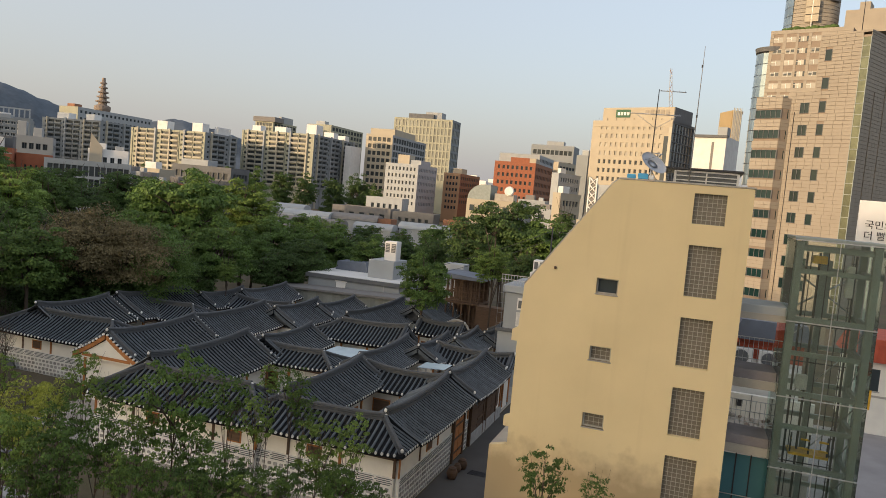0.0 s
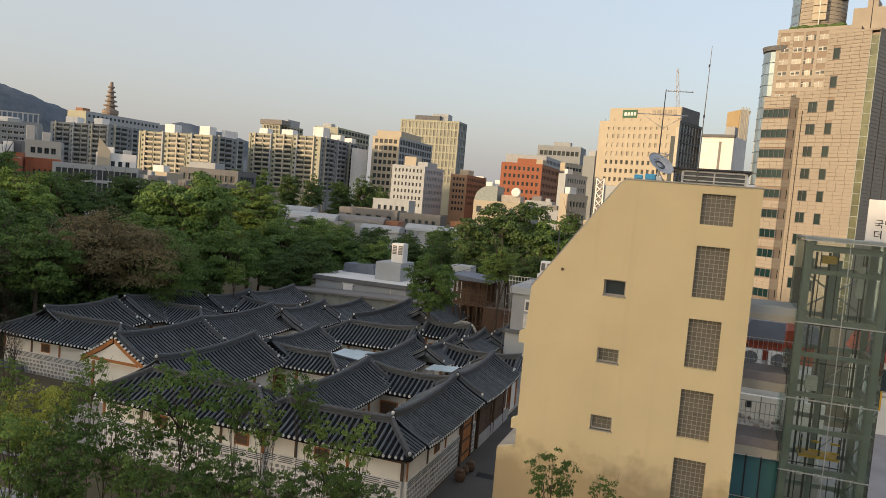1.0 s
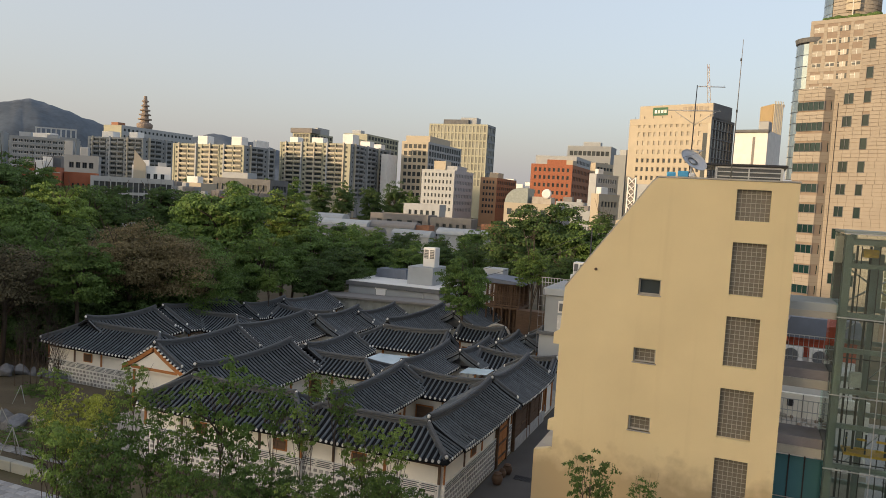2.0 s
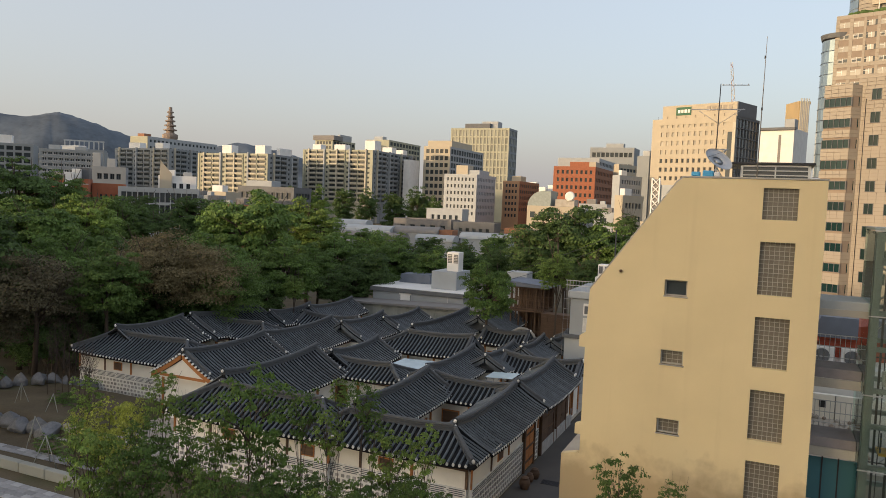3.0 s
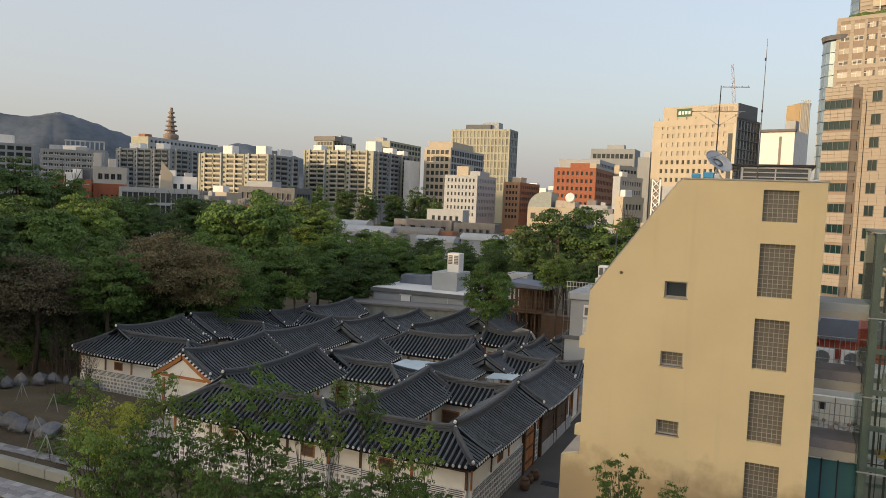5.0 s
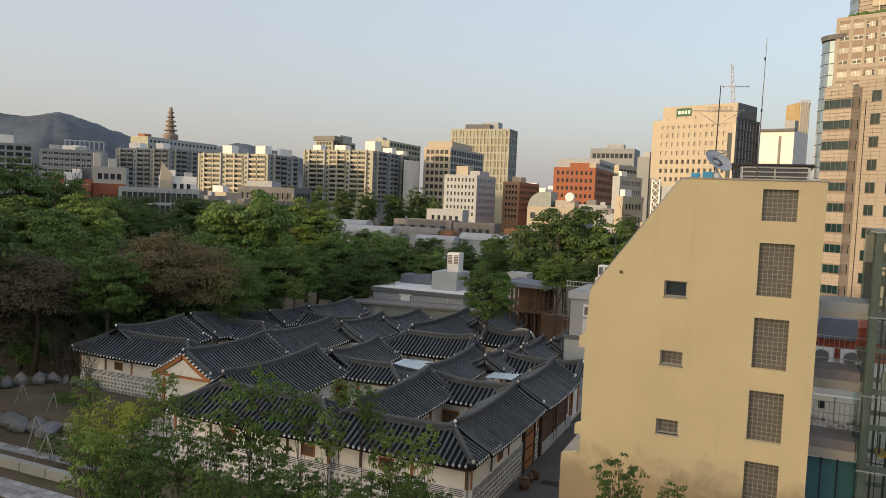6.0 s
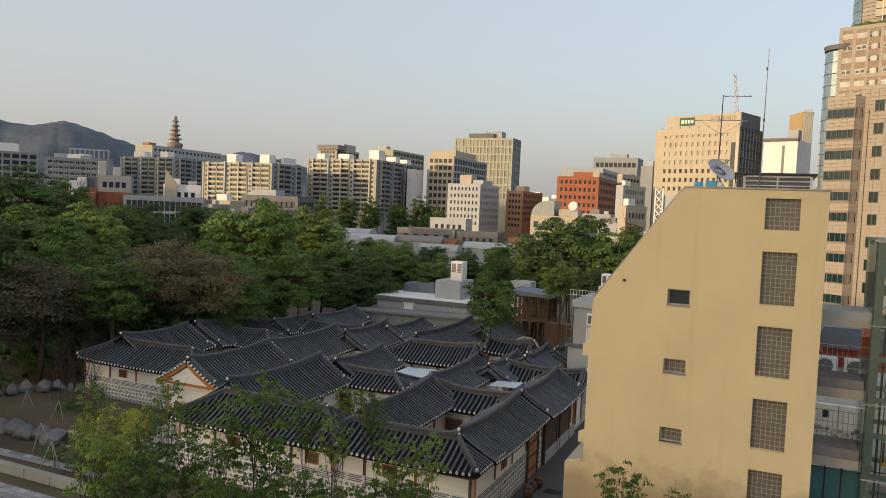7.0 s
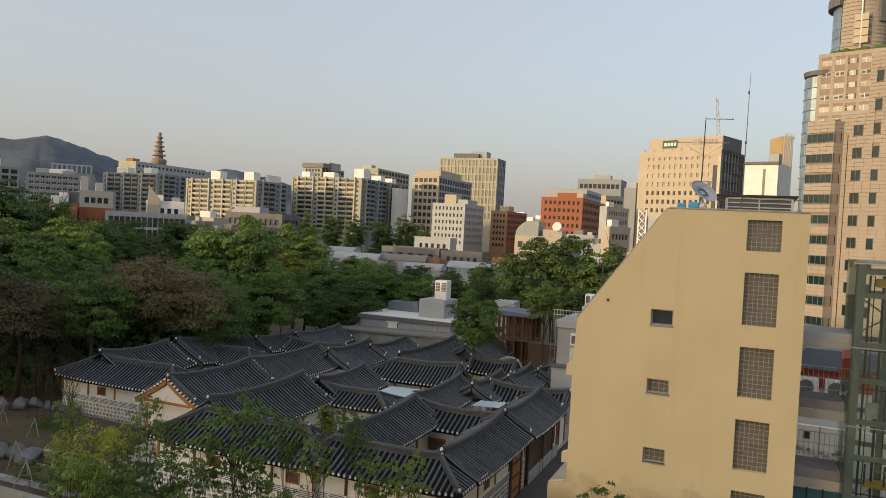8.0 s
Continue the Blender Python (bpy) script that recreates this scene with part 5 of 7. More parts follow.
def stone_tower():
    ob = thing("stone_tower", pose(94.56, 198.64, 0, 0, 0, -38), "tall sand-coloured tower with a curved glass edge and drum top", "building")
    cols = [(-11.3, -8.9), (-8.0, -5.6), (-4.95, -2.5), (-1.7, 0.5)]
    holes = [(p, 65.0 - 3.1 * k, q, 66.4 - 3.1 * k) for k in range(16) for (p, q) in cols]
    box("core", -12.2, 0.1, 0, 8, 22, 68, M["sand_joint"], ob)
    vs, fs = [], []
    clad(vs, fs, -12.2, 8, 15, 68.3, holes, course=1.05, slab=3.0)
    tagged(part_of("cladding", mesh_of("cladding", vs, fs, [M["sand"]]), ob), kind="stuff")
    # cream panes here show a painted reflection, dark ones plain glass
    for k, (p, q, r, t) in enumerate(holes):
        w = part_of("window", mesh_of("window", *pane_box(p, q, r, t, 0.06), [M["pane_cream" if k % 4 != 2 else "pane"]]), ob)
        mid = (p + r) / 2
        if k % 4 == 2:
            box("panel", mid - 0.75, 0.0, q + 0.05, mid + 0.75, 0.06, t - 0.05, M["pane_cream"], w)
        elif (k // 4) % 2:
            for x in (p + 0.25, mid + 0.2):
                box("sash", x, 0.0, q + 0.35, x + 0.85, 0.06, t - 0.3, M["pane"], w)
        box("frame", mid - 0.06, -0.03, q, mid + 0.06, 0.0, t, M["white"], w)
        box("frame", p, -0.03, (q + t) / 2 + 0.2, mid - 0.06, 0.06, (q + t) / 2 + 0.28, M["white"], w)
    # curved glass corner
    n = 6
    pts = [(-12.2 - 4.2 * math.sin(t), 4.2 - 4.2 * math.cos(t)) for t in np.linspace(0, 1.57, n)]
    for k in range(12):
        for i in range(n - 1):
            (x0, y0), (x1, y1) = pts[i], pts[i + 1]
            z0, z1 = 26 + k * 3.05, 26 + (k + 1) * 3.05 - 0.15
            me = mesh_of("glass_panel", [(x0, y0, z0), (x1, y1, z0), (x1, y1, z1), (x0, y0, z1), (x0 + 0.1, y0 + 0.1, z0), (x1 + 0.1, y1 + 0.1, z0), (x1 + 0.1, y1 + 0.1, z1), (x0 + 0.1, y0 + 0.1, z1)],
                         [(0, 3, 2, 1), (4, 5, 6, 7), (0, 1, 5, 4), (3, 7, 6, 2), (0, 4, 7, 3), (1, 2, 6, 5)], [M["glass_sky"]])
            part_of("glass_panel", me, ob)
    bm = bmesh.new()
    bmesh.ops.create_cone(bm, cap_ends=True, segments=28, radius1=4.6, radius2=4.9, depth=1.2, matrix=Matrix.Translation((-12.0, 4.2, 63.4)))
    part("canopy", bm, M["grey_dark"], ob)
    box("corner_wall", -12.4, 0.6, 15, -12.2, 20, 66, M["sand"], ob)
    for k in range(13):
        tube("transom", [(x - 0.06, y - 0.06, 25.93 + k * 3.05) for (x, y) in pts], 0.09, M["dark_metal"], ob, 4)
    # drum on the roof: stone courses, a curved glass quarter with a dark rim, pale sign panels
    cx, cy, rd_ = -4.6, 9.0, 6.9
    def ring(a0, a1, z0, z1, r, thick, n=10):
        rv, rf = [], []
        for i in range(n + 1):
            w = radians(a0 + (a1 - a0) * i / n)
            for q in (r, r - thick):
                for z in (z0, z1):
                    rv.append((cx + q * math.cos(w), cy + q * math.sin(w), z))
        for i in range(n):
            o = i * 4
            rf += [(o, o + 4, o + 5, o + 1), (o + 2, o + 3, o + 7, o + 6), (o + 1, o + 5, o + 7, o + 3), (o, o + 2, o + 6, o + 4)]
        rf += [(0, 1, 3, 2), (n * 4, n * 4 + 2, n * 4 + 3, n * 4 + 1)]
        return rv, rf
    drum = part_of("drum", mesh_of("drum", *ring(0, 359.9, 67, 86, rd_ - 0.25, 0.6, 40), [M["sand_joint"]]), ob)
    for k in range(17):
        part_of("course", mesh_of("course", *ring(242, 420, 68.1 + k * 1.05, 69.05 + k * 1.05, rd_, 0.3, 24), [M["sand"]]), drum)
    for k in range(6):
        for i in range(3):
            part_of("glass_panel", mesh_of("glass_panel", *ring(170 + i * 23.5, 193 + i * 23.5, 68.2 + k * 2.4, 70.45 + k * 2.4, rd_, 0.2, 4), [M["glass_sky"]]), drum)
    part_of("rim", mesh_of("rim", *ring(150, 243, 81.5, 84.0, rd_ + 1.3, 1.4, 14), [M["grey_dark"]]), drum)
    part_of("rim", mesh_of("rim", *ring(318, 345, 76.5, 86, rd_ + 0.8, 0.9, 6), [M["grey_dark"]]), drum)
    for k in range(4):
        for i in range(2):
            box("sign_panel", cx + 0.1 + i * 1.75, cy - rd_ - 0.45, 70.6 + k * 2.0, cx + 1.75 + i * 1.75, cy - rd_ - 0.2, 72.4 + k * 2.0, M["cream"], drum, 0.02)
    tube("sign_mast", [(cx + 1.8, cy - rd_ - 0.3, 68), (cx + 1.8, cy - rd_ - 0.3, 84)], 0.2, M["white"], drum, 6)
    box("penthouse", 4.5, 6, 68, 15, 16, 74.0, M["sand"], ob)
    box("penthouse_cap", 7.5, 7, 74.0, 10, 12, 76.2, M["sand"], ob)
    for k in range(9):
        bm = bmesh.new()
        bmesh.ops.create_icosphere(bm, subdivisions=2, radius=0.7 + 0.25 * (k % 3), matrix=Matrix.Translation((-9 + k * 1.5, 1.2, 68.6)) @ Matrix.Diagonal((1.2, 1, 0.7, 1)))
        for v in bm.verts:
            v.co += v.normal * 0.2 * noise.noise(v.co * 2.3)
        part("roof_shrub", bm, M["leaf_dark"], ob)


stone_tower()


# ---- lift tower, bridges and the street behind ----
def lift():
    ob = thing("lift_tower", grid_pose(3.55, 30.0), "glass-clad outdoor lift tower on a green-grey steel frame", "lift")
    cols = [(x, y) for x in (0.14, 2.72) for y in (0.16, 2.5)]
    for x, y in cols:
        box("column", x - 0.13, y - 0.13, 0, x + 0.13, y + 0.13, 15.0, M["steel"], ob, 0.01)
    for z in (3.7, 5.2, 6.5, 8.0, 9.3, 10.8, 12.1, 13.9, 14.75):
        for y in (0.16, 2.5):
            box("beam", 0.27, y - 0.07, z - 0.09, 2.59, y + 0.07, z + 0.09, M["steel"], ob, 0.01)
        for x in (0.14, 2.72):
            box("beam", x - 0.07, 0.29, z - 0.09, x + 0.07, 2.37, z + 0.09, M["steel"], ob)
    for z0, z1 in ((12.2, 13.8),):
        for a, b in (((0.27, z0), (2.59, z1)), ((2.59, z0), (0.27, z1))):
            tube("brace", [(a[0], 2.5, a[1]), (b[0], 2.5, b[1])], 0.035, M["pale_metal"], ob, 5)
    box("rear_column", 1.28, 2.42, 0, 1.52, 2.58, 14.7, M["steel"], ob)
    for k, (z0, z1) in enumerate(((3.8, 5.1), (5.3, 6.4), (6.6, 7.9), (8.1, 9.2), (9.4, 10.7), (10.9, 12.0))):
        a, b = ((0.27, 1.28) if k % 2 else (1.52, 2.59))
        tube("brace", [(a, 2.5, z0), (b, 2.5, z1)], 0.025, M["pale_metal"], ob, 5)
        tube("brace", [(2.72, 0.3, z1), (2.72, 2.36, z0)], 0.025, M["steel"], ob, 5)
        box("landing_rail", 0.3, 2.3, z0 + 0.75, 2.55, 2.34, z0 + 0.79, M["dark_metal"], ob)
    for k in range(40):
        box("ladder_rung", 2.28, 2.2, 0.6 + k * 0.35, 2.5, 2.23, 0.63 + k * 0.35, M["dark_metal"], ob)
    for x in (0.75, 1.05, 1.35, 1.9, 2.2):
        tube("cable", [(x, 1.5, 1), (x, 1.5, 14.6)], 0.02 if x != 1.05 else 0.05, M["dark_metal"], ob, 5)
    for x in (0.55, 2.25):
        box("guide_rail", x, 1.35, 0, x + 0.07, 1.45, 14.6, M["dark_metal"], ob)
    box("shaft_panel", 1.2, 2.2, 12.2, 1.62, 2.35, 14.3, M["steel"], ob)
    box("control_box", 0.6, 0.5, 9.4, 1.0, 0.8, 9.95, M["lime"], ob, 0.02)
    box("counterweight", 2.0, 1.2, 13.0, 2.25, 1.5, 14.2, M["white"], ob, 0.02)
    mach = box("hoist", 0.7, 0.9, 6.75, 2.1, 1.8, 6.85, M["yellow"], ob, label="yellow hoist platform with rails")
    for x in (0.75, 1.4, 2.05):
        for z in (7.0, 7.35):
            box("hoist_bar", x - 0.3 if x > 1 else x, 0.95, z, x + 0.02, 1.02, z + 0.07, M["yellow"], mach)
        box("hoist_post", x - 0.03, 0.95, 6.85, x + 0.03, 1.01, 7.6, M["dark_metal"], mach)
    box("motor", 0.7, 0.7, 14.2, 1.2, 1.1, 14.5, M["yellow"], ob, 0.03)
    # glass skin in framed sheets
    zs = [0, 3.62, 6.4, 9.15, 12.0, 15.05]
    for i in range(5):
        for x0, x1 in ((-0.06, 1.44), (1.46, 2.96)):
            box("glass_pane", x0, -0.05, zs[i] + 0.015, x1, -0.035, zs[i + 1] - 0.015, M["lift_glass"], ob).visible_shadow = False
        box("glass_pane", -0.06, -0.03, zs[i] + 0.015, -0.045, 2.7, zs[i + 1] - 0.015, M["lift_glass"], ob).visible_shadow = False
        box("glass_pane", 2.945, -0.03, zs[i] + 0.015, 2.96, 2.7, zs[i + 1] - 0.015, M["lift_glass"], ob).visible_shadow = False
        box("glazing_bar", -0.07, -0.075, zs[i + 1] - 0.02, 2.97, -0.052, zs[i + 1] + 0.02, M["pale_metal"], ob)
    box("glazing_bar", 1.435, -0.075, 0, 1.465, -0.052, 15.05, M["pale_metal"], ob)
    box("roof", -0.08, -0.08, 15.07, 2.98, 2.75, 15.17, M["steel"], ob, 0.01)
    return ob


lift()


def bridges():
    for i, z in enumerate((9.86, 7.25)):
        ob = thing("walkway", grid_pose(1.86, 30.6), "grey walkway deck with a barred rail between house and lift", "walkway", "walkways")
        box("deck", 0, 0, z - 0.35, 1.62, 1.7, z - 0.02, M["deck"], ob, 0.01)
        box("edge_beam", 0, -0.06, z - 0.72, 1.62, 0.0, z - 0.38, M["concrete"], ob, 0.01)
        box("edge_beam", 0, -0.04, z - 0.37, 1.62, 0.0, z, M["deck"], ob, 0.01)
        for k in range(9):
            tube("baluster", [(0.1 + k * 0.18, 1.65, z), (0.1 + k * 0.18, 1.65, z + 1.0)], 0.011, M["pale_metal"], ob, 4)
        for h in (0.12, 0.55, 1.0):
            box("handrail", 0, 1.635, z + h, 1.62, 1.665, z + h + 0.03, M["pale_metal"], ob)
    ob = thing("walkway_canopy", grid_pose(1.86, 30.4), "grey sheet-metal canopy over the top walkway", "canopy")
    box("roof", 0, 0, 12.0, 1.66, 2.2, 12.42, M["grey"], ob, 0.03)
    box("fascia", 0, -0.05, 11.85, 1.66, 0.0, 12.1, M["concrete"], ob)
    ob = thing("glass_screen", grid_pose(1.86, 31.0), "teal glass screen under the walkways", "screen")
    for k in range(3):
        for z in (1.0, 3.75):
            box("glass_pane", 0.05 + k * 0.55, 0, z, 0.55 + k * 0.55, 0.03, z + 2.6, M["screen"], ob)
    for k in range(4):
        box("post", k * 0.55, -0.03, 0, 0.05 + k * 0.55, 0.03, 6.45, M["dark_metal"], ob)
    for z in (3.9, 4.3, 4.7):
        box("rail", 0, -0.09, z, 1.65, -0.06, z + 0.03, M["pale_metal"], ob)
    tube("cable", [(0.02, -0.2, 0), (0.05, -0.2, 6), (0.0, -0.2, 12.5)], 0.02, M["dark_metal"], ob, 5)


bridges()


def street_behind():
    ob = thing("small_house", grid_pose(2.0, 44), "small house with red tile roof and red board wall", "house")
    box("wall", 0, 0, 0, 4.2, 6, 8.0, M["white"], ob)
    for k in range(7):
        box("board", 0.9, -0.06, 8.0 + k * 0.16, 4.2, 0.0, 8.14 + k * 0.16, M["roof_red"], ob)
    box("upper_wall", 0.9, 0, 8.0, 4.2, 5, 9.1, M["brick"], ob)
    part("roof", prism_bm([(0.4, 9.1), (4.6, 9.1), (4.2, 10.2), (0.9, 10.2)], -0.4, 5), M["slate"], ob)
    part("roof_wing", prism_bm([(-1.6, 8.9), (0.9, 8.9), (0.5, 9.8), (-1.6, 10.2)], -0.6, 4), M["roof_red"], ob, "orange-red tile roof")
    for k in range(2):
        ac = thing("air_conditioner", grid_pose(2.5 + k * 1.4, 42.9, 7.75), "white outdoor air-conditioner unit", "air conditioner", "air conditioners")
        box("case", 0, 0, 0, 1.1, 0.45, 0.95, M["white"], ac, 0.03)
        bm = bmesh.new()
        bmesh.ops.create_cone(bm, cap_ends=True, segments=18, radius1=0.38, radius2=0.36, depth=0.04, matrix=Matrix.Translation((0.5, -0.02, 0.48)) @ Matrix.Rotation(radians(90), 4, "X"))
        part("fan_grille", bm, M["grey_dark"], ac)
    ob = thing("terrace", grid_pose(1.6, 42.2), "white parapet terrace in front of the red-board house", "terrace")
    box("slab", 0, 0, 0, 4.2, 1.7, 7.75, M["white"], ob)
    box("parapet", 0, -0.12, 7.2, 4.2, 0.0, 7.85, M["white"], ob, 0.02)
    ob = thing("yard_wall", grid_pose(1.6, 41.0), "pale yard wall with a small dark hatch", "wall")
    box("wall", 0, 0, 0, 5.0, 0.3, 6.6, M["plaster"], ob)
    box("hatch", 1.3, -0.05, 5.95, 1.6, 0.0, 6.3, M["dark_metal"], ob)
    for x in (0.75, 2.0, 3.2):
        box("joint", x, -0.02, 0, x + 0.04, 0.0, 6.6, M["joint_grey"], ob)
    heap = thing("rubble_heap", grid_pose(1.6, 41.0), "heap of brown rubble stones against the yard wall", "rubble")
    rng = random.Random(5)
    part("mound", prism_bm([(-3.2, 0), (0, 0), (0, 5.4), (-0.5, 5.3), (-1.9, 4.3), (-3.2, 3.9)], -4.6, 0.0), M["concrete"], heap, m=RIGHT)
    for k in range(70):
        q = rng.uniform(0.1, 2.0)
        bm = bmesh.new()
        bmesh.ops.create_icosphere(bm, subdivisions=1, radius=rng.uniform(0.08, 0.19), matrix=Matrix.Translation((rng.uniform(0.1, 3.4), -q, 5.45 - 0.62 * q + rng.uniform(0, 0.12))))
        part("rubble_stone", bm, M["sand_joint" if k % 3 else "concrete"], heap)
    van = thing("parked_van", grid_pose(2.4, 36.5), "white van parked behind the walkways", "van")
    part("body", prism_bm([(0, 0.35), (3.6, 0.35), (3.6, 1.2), (2.9, 1.95), (0.1, 2.0), (0, 1.9)], 0, 1.7), M["white"], van)
    part("windscreen", prism_bm([(2.95, 1.86), (3.5, 1.27), (3.52, 1.29), (2.97, 1.88)], 0.15, 1.55), M["pane"], van)
    for x in (0.7, 2.8):
        for y in (0.0, 1.6):
            bm = bmesh.new()
            bmesh.ops.create_cone(bm, cap_ends=True, segments=16, radius1=0.34, radius2=0.34, depth=0.2, matrix=Matrix.Translation((x, y + 0.05, 0.34)) @ Matrix.Rotation(radians(90), 4, "X"))
            part("wheel", bm, M["dark_metal"], van)
    ob = thing("roadside_house", grid_pose(12.9, 64.3), "cream street house with red tile roof and dark windows", "house")
    box("wall", 0, 0, 0, 12, 7, 5.7, M["plaster"], ob)
    part("roof", prism_bm([(-0.5, 5.7), (12.5, 5.7), (11.6, 7.5), (0.3, 7.5)], -0.6, 7), M["roof_red"], ob)
    for k in range(24):
        box("roof_rib", 0.2 + k * 0.5, -0.66, 5.72, 0.34 + k * 0.5, -0.6, 7.45, M["roof_red"], ob)
    for k in range(5):
        w = box("window", 0.7 + k * 2.2, -0.04, 3.4, 1.6 + k * 2.2, 0.02, 5.1, M["pane"], ob)
        box("sill", 0.6 + k * 2.2, -0.12, 3.3, 1.7 + k * 2.2, 0.0, 3.4, M["concrete"], w)
    box("string_course", -0.05, -0.1, 2.9, 12, 0.0, 3.05, M["concrete"], ob)
    box("door", 3.2, -0.05, 0, 4.3, 0.0, 2.2, M["grey"], ob)
    ob = thing("street_lamp", grid_pose(12.2, 58), "dark street pole with a yellow plate", "street lamp")
    tube("pole", [(0, 0, 0), (0, 0, 5.2)], [0.09, 0.06], M["dark_metal"], ob, 8)
    box("plate", 0.0, -0.1, 3.2, 0.5, -0.06, 4.6, M["yellow"], ob, 0.01)
    box("foot", -0.3, -0.3, 0, 0.3, 0.3, 0.16, M["concrete"], ob, 0.02)
    rd = new("road", mesh_of("road", [at(1.9, 24, 0.012), at(40, 24, 0.012), at(60, 64.3, 0.012), at(1.9, 64.3, 0.012)], [(0, 1, 2, 3)], [M["pale_road"]]))
    tagged(rd, "pale grey concrete street beside the lift", "road", kind="structure")
    bd = thing("banner_board", grid_pose(9.95, 55, 0), "white hoarding with two lines of black Hangul writing", "sign")
    box("board", 0, 0, 14.6, 9, 0.25, 17.65, M["white"], bd, 0.02)
    for x in (0.6, 4, 8):
        box("post", x, 0.25, 0, x + 0.2, 0.5, 17.0, M["pale_metal"], bd)
    for i, words in enumerate(("국민의 비상벨", "더 빨리 달려가")):
        cu = bpy.data.curves.new("writing", "FONT")
        cu.body, cu.size, cu.extrude = words, 0.62, 0.01
        tx = new("writing", cu)
        tx.parent = bd
        tx.matrix_basis = pose(0.4, -0.02, 15.86 - i * 0.72, 90, 0, 0)
        cu.materials.append(M["ink"])


street_behind()


# ---- on the beige roof ----
def dish():
    ob = thing("satellite_dish", grid_pose(-1.91, BW + 0.6, 16.72), "large grey satellite dish on a short pole", "dish")
    tube("pole", [(0, 0, 0), (0, 0, 0.55)], 0.04, M["pale_metal"], ob)
    for x in (-0.25, 0.25):
        tube("strut", [(x, 0.2, 0), (0, 0, 0.45)], 0.02, M["pale_metal"], ob, 5)
    vs, fs, n = [], [], 28
    rings = [0.0, 0.2, 0.4, 0.52]
    for side in (0, 1):
        for r in rings[1:]:
            for i in range(n):
                w = 2 * math.pi * i / n
                vs.append((r * math.cos(w), r * 1.1 * math.sin(w), 0.42 * r * r + side * 0.015))
        vs.append((0, 0, side * 0.015))
    for side in (0, 1):
        o = side * (3 * n + 1)
        for j in range(2):
            for i in range(n):
                q = (o + j * n + i, o + j * n + (i + 1) % n, o + (j + 1) * n + (i + 1) % n, o + (j + 1) * n + i)
                fs.append(q if side else q[::-1])
        for i in range(n):
            q = (o + 3 * n, o + i, o + (i + 1) % n)
            fs.append(q if side else q[::-1])
    for i in range(n):
        fs.append((2 * n + i, 2 * n + (i + 1) % n, 3 * n + 1 + 2 * n + (i + 1) % n, 3 * n + 1 + 2 * n + i))
    b = part_of("reflector", mesh_of("reflector", vs, fs, [M["dish"]], smooth=True), ob, m=Matrix.Translation((0.02, -0.05, 0.66)) @ Vector((0.50, -0.50, 0.71)).to_track_quat("Z", "Y").to_matrix().to_4x4())
    for i in range(2):
        w = 2.6 * i + 0.4
        tube("feed_arm", [(0.5 * math.cos(w), 0.52 * math.sin(w), 0.11), (0, 0, 0.5)], 0.006, M["dark_metal"], b, 4)
    bm = bmesh.new()
    bmesh.ops.create_cone(bm, cap_ends=True, segments=12, radius1=0.045, radius2=0.03, depth=0.12, matrix=Matrix.Translation((0, 0, 0.52)))
    part("feed_horn", bm, M["pale_metal"], b)


dish()


def aerials():
    ob = thing("tv_aerial", grid_pose(-2.0, BW + 0.9, 16.72), "tall rooftop television aerial with crossbars", "aerial")
    tube("pole", [(0, 0, 0), (0.02, 0, 1.6), (0.04, 0, 3.6)], [0.03, 0.025, 0.018], M["dark_metal"], ob)
    for (z, x0, x1) in ((3.55, -0.02, 0.95), (2.65, -1.1, 0.85), (1.15, -0.25, 0.35)):
        tube("boom", [(x0 + 0.1, 0, z), (x1 + 0.1, 0, z - 0.03)], 0.018, M["pale_metal"], ob, 5)
        for k in range(5):
            x = x0 + 0.15 + (x1 - x0 - 0.1) * k / 4
            tube("element", [(x, -0.18, z), (x, 0.18, z)], 0.008, M["pale_metal"], ob, 4)
    for s in (-1, 1):
        tube("stay", [(0.05, 0, 2.1), (s * 0.75 + 0.05, 0, 2.6)], 0.01, M["pale_metal"], ob, 4)
    ob = thing("whip_aerial", grid_pose(-0.50, BW + 1.0, 16.72), "tall whip aerial on the roof edge", "aerial")
    tube("pole", [(0, 0, 0), (0.02, 0, 2.6), (0.04, 0, 5.3)], [0.024, 0.02, 0.010], M["joint_grey"], ob)
    for z in (2.6, 4.5):
        box("collar", -0.012, -0.03, z, 0.05, 0.03, z + 0.10, M["dark_metal"], ob)
    ob = thing("vent_pipe", grid_pose(-1.36, BW + 0.9, 16.72), "dark metal rail frame beside the roof lantern", "frame")
    for x in (0, 0.16):
        box("post", x, 0, 0, x + 0.03, 0.05, 0.55, M["dark_metal"], ob)
    for k in range(5):
        box("rung", 0.03, 0.01, 0.08 + k * 0.1, 0.16, 0.04, 0.1 + k * 0.1, M["dark_metal"], ob)
    for k, (x, w, m) in enumerate(((-2.75, 0.32, "blue"), (-2.35, 0.38, "blue"), (-1.95, 0.2, "white"))):
        ob = thing("roof_bundle", grid_pose(x, BW + 0.06, 16.79), "small wrapped bundle on the roof edge under a tarpaulin", "bundle", "roof bundles")
        bm = box_bm(0, 0, 0, w, 0.19, 0.17 + 0.05 * (k % 2), 0.03)
        part("cover", bm, M["white" if k == 2 else m], ob)
    ob = thing("wall_lamp", grid_pose(-5.12, BW, 13.05), "small round dark lamp on the beige wall", "lamp")
    bm = bmesh.new()
    bmesh.ops.create_uvsphere(bm, u_segments=12, v_segments=8, radius=0.06, matrix=Matrix.Translation((0, -0.05, 0)))
    part("globe", bm, M["wood_dark"], ob)


aerials()


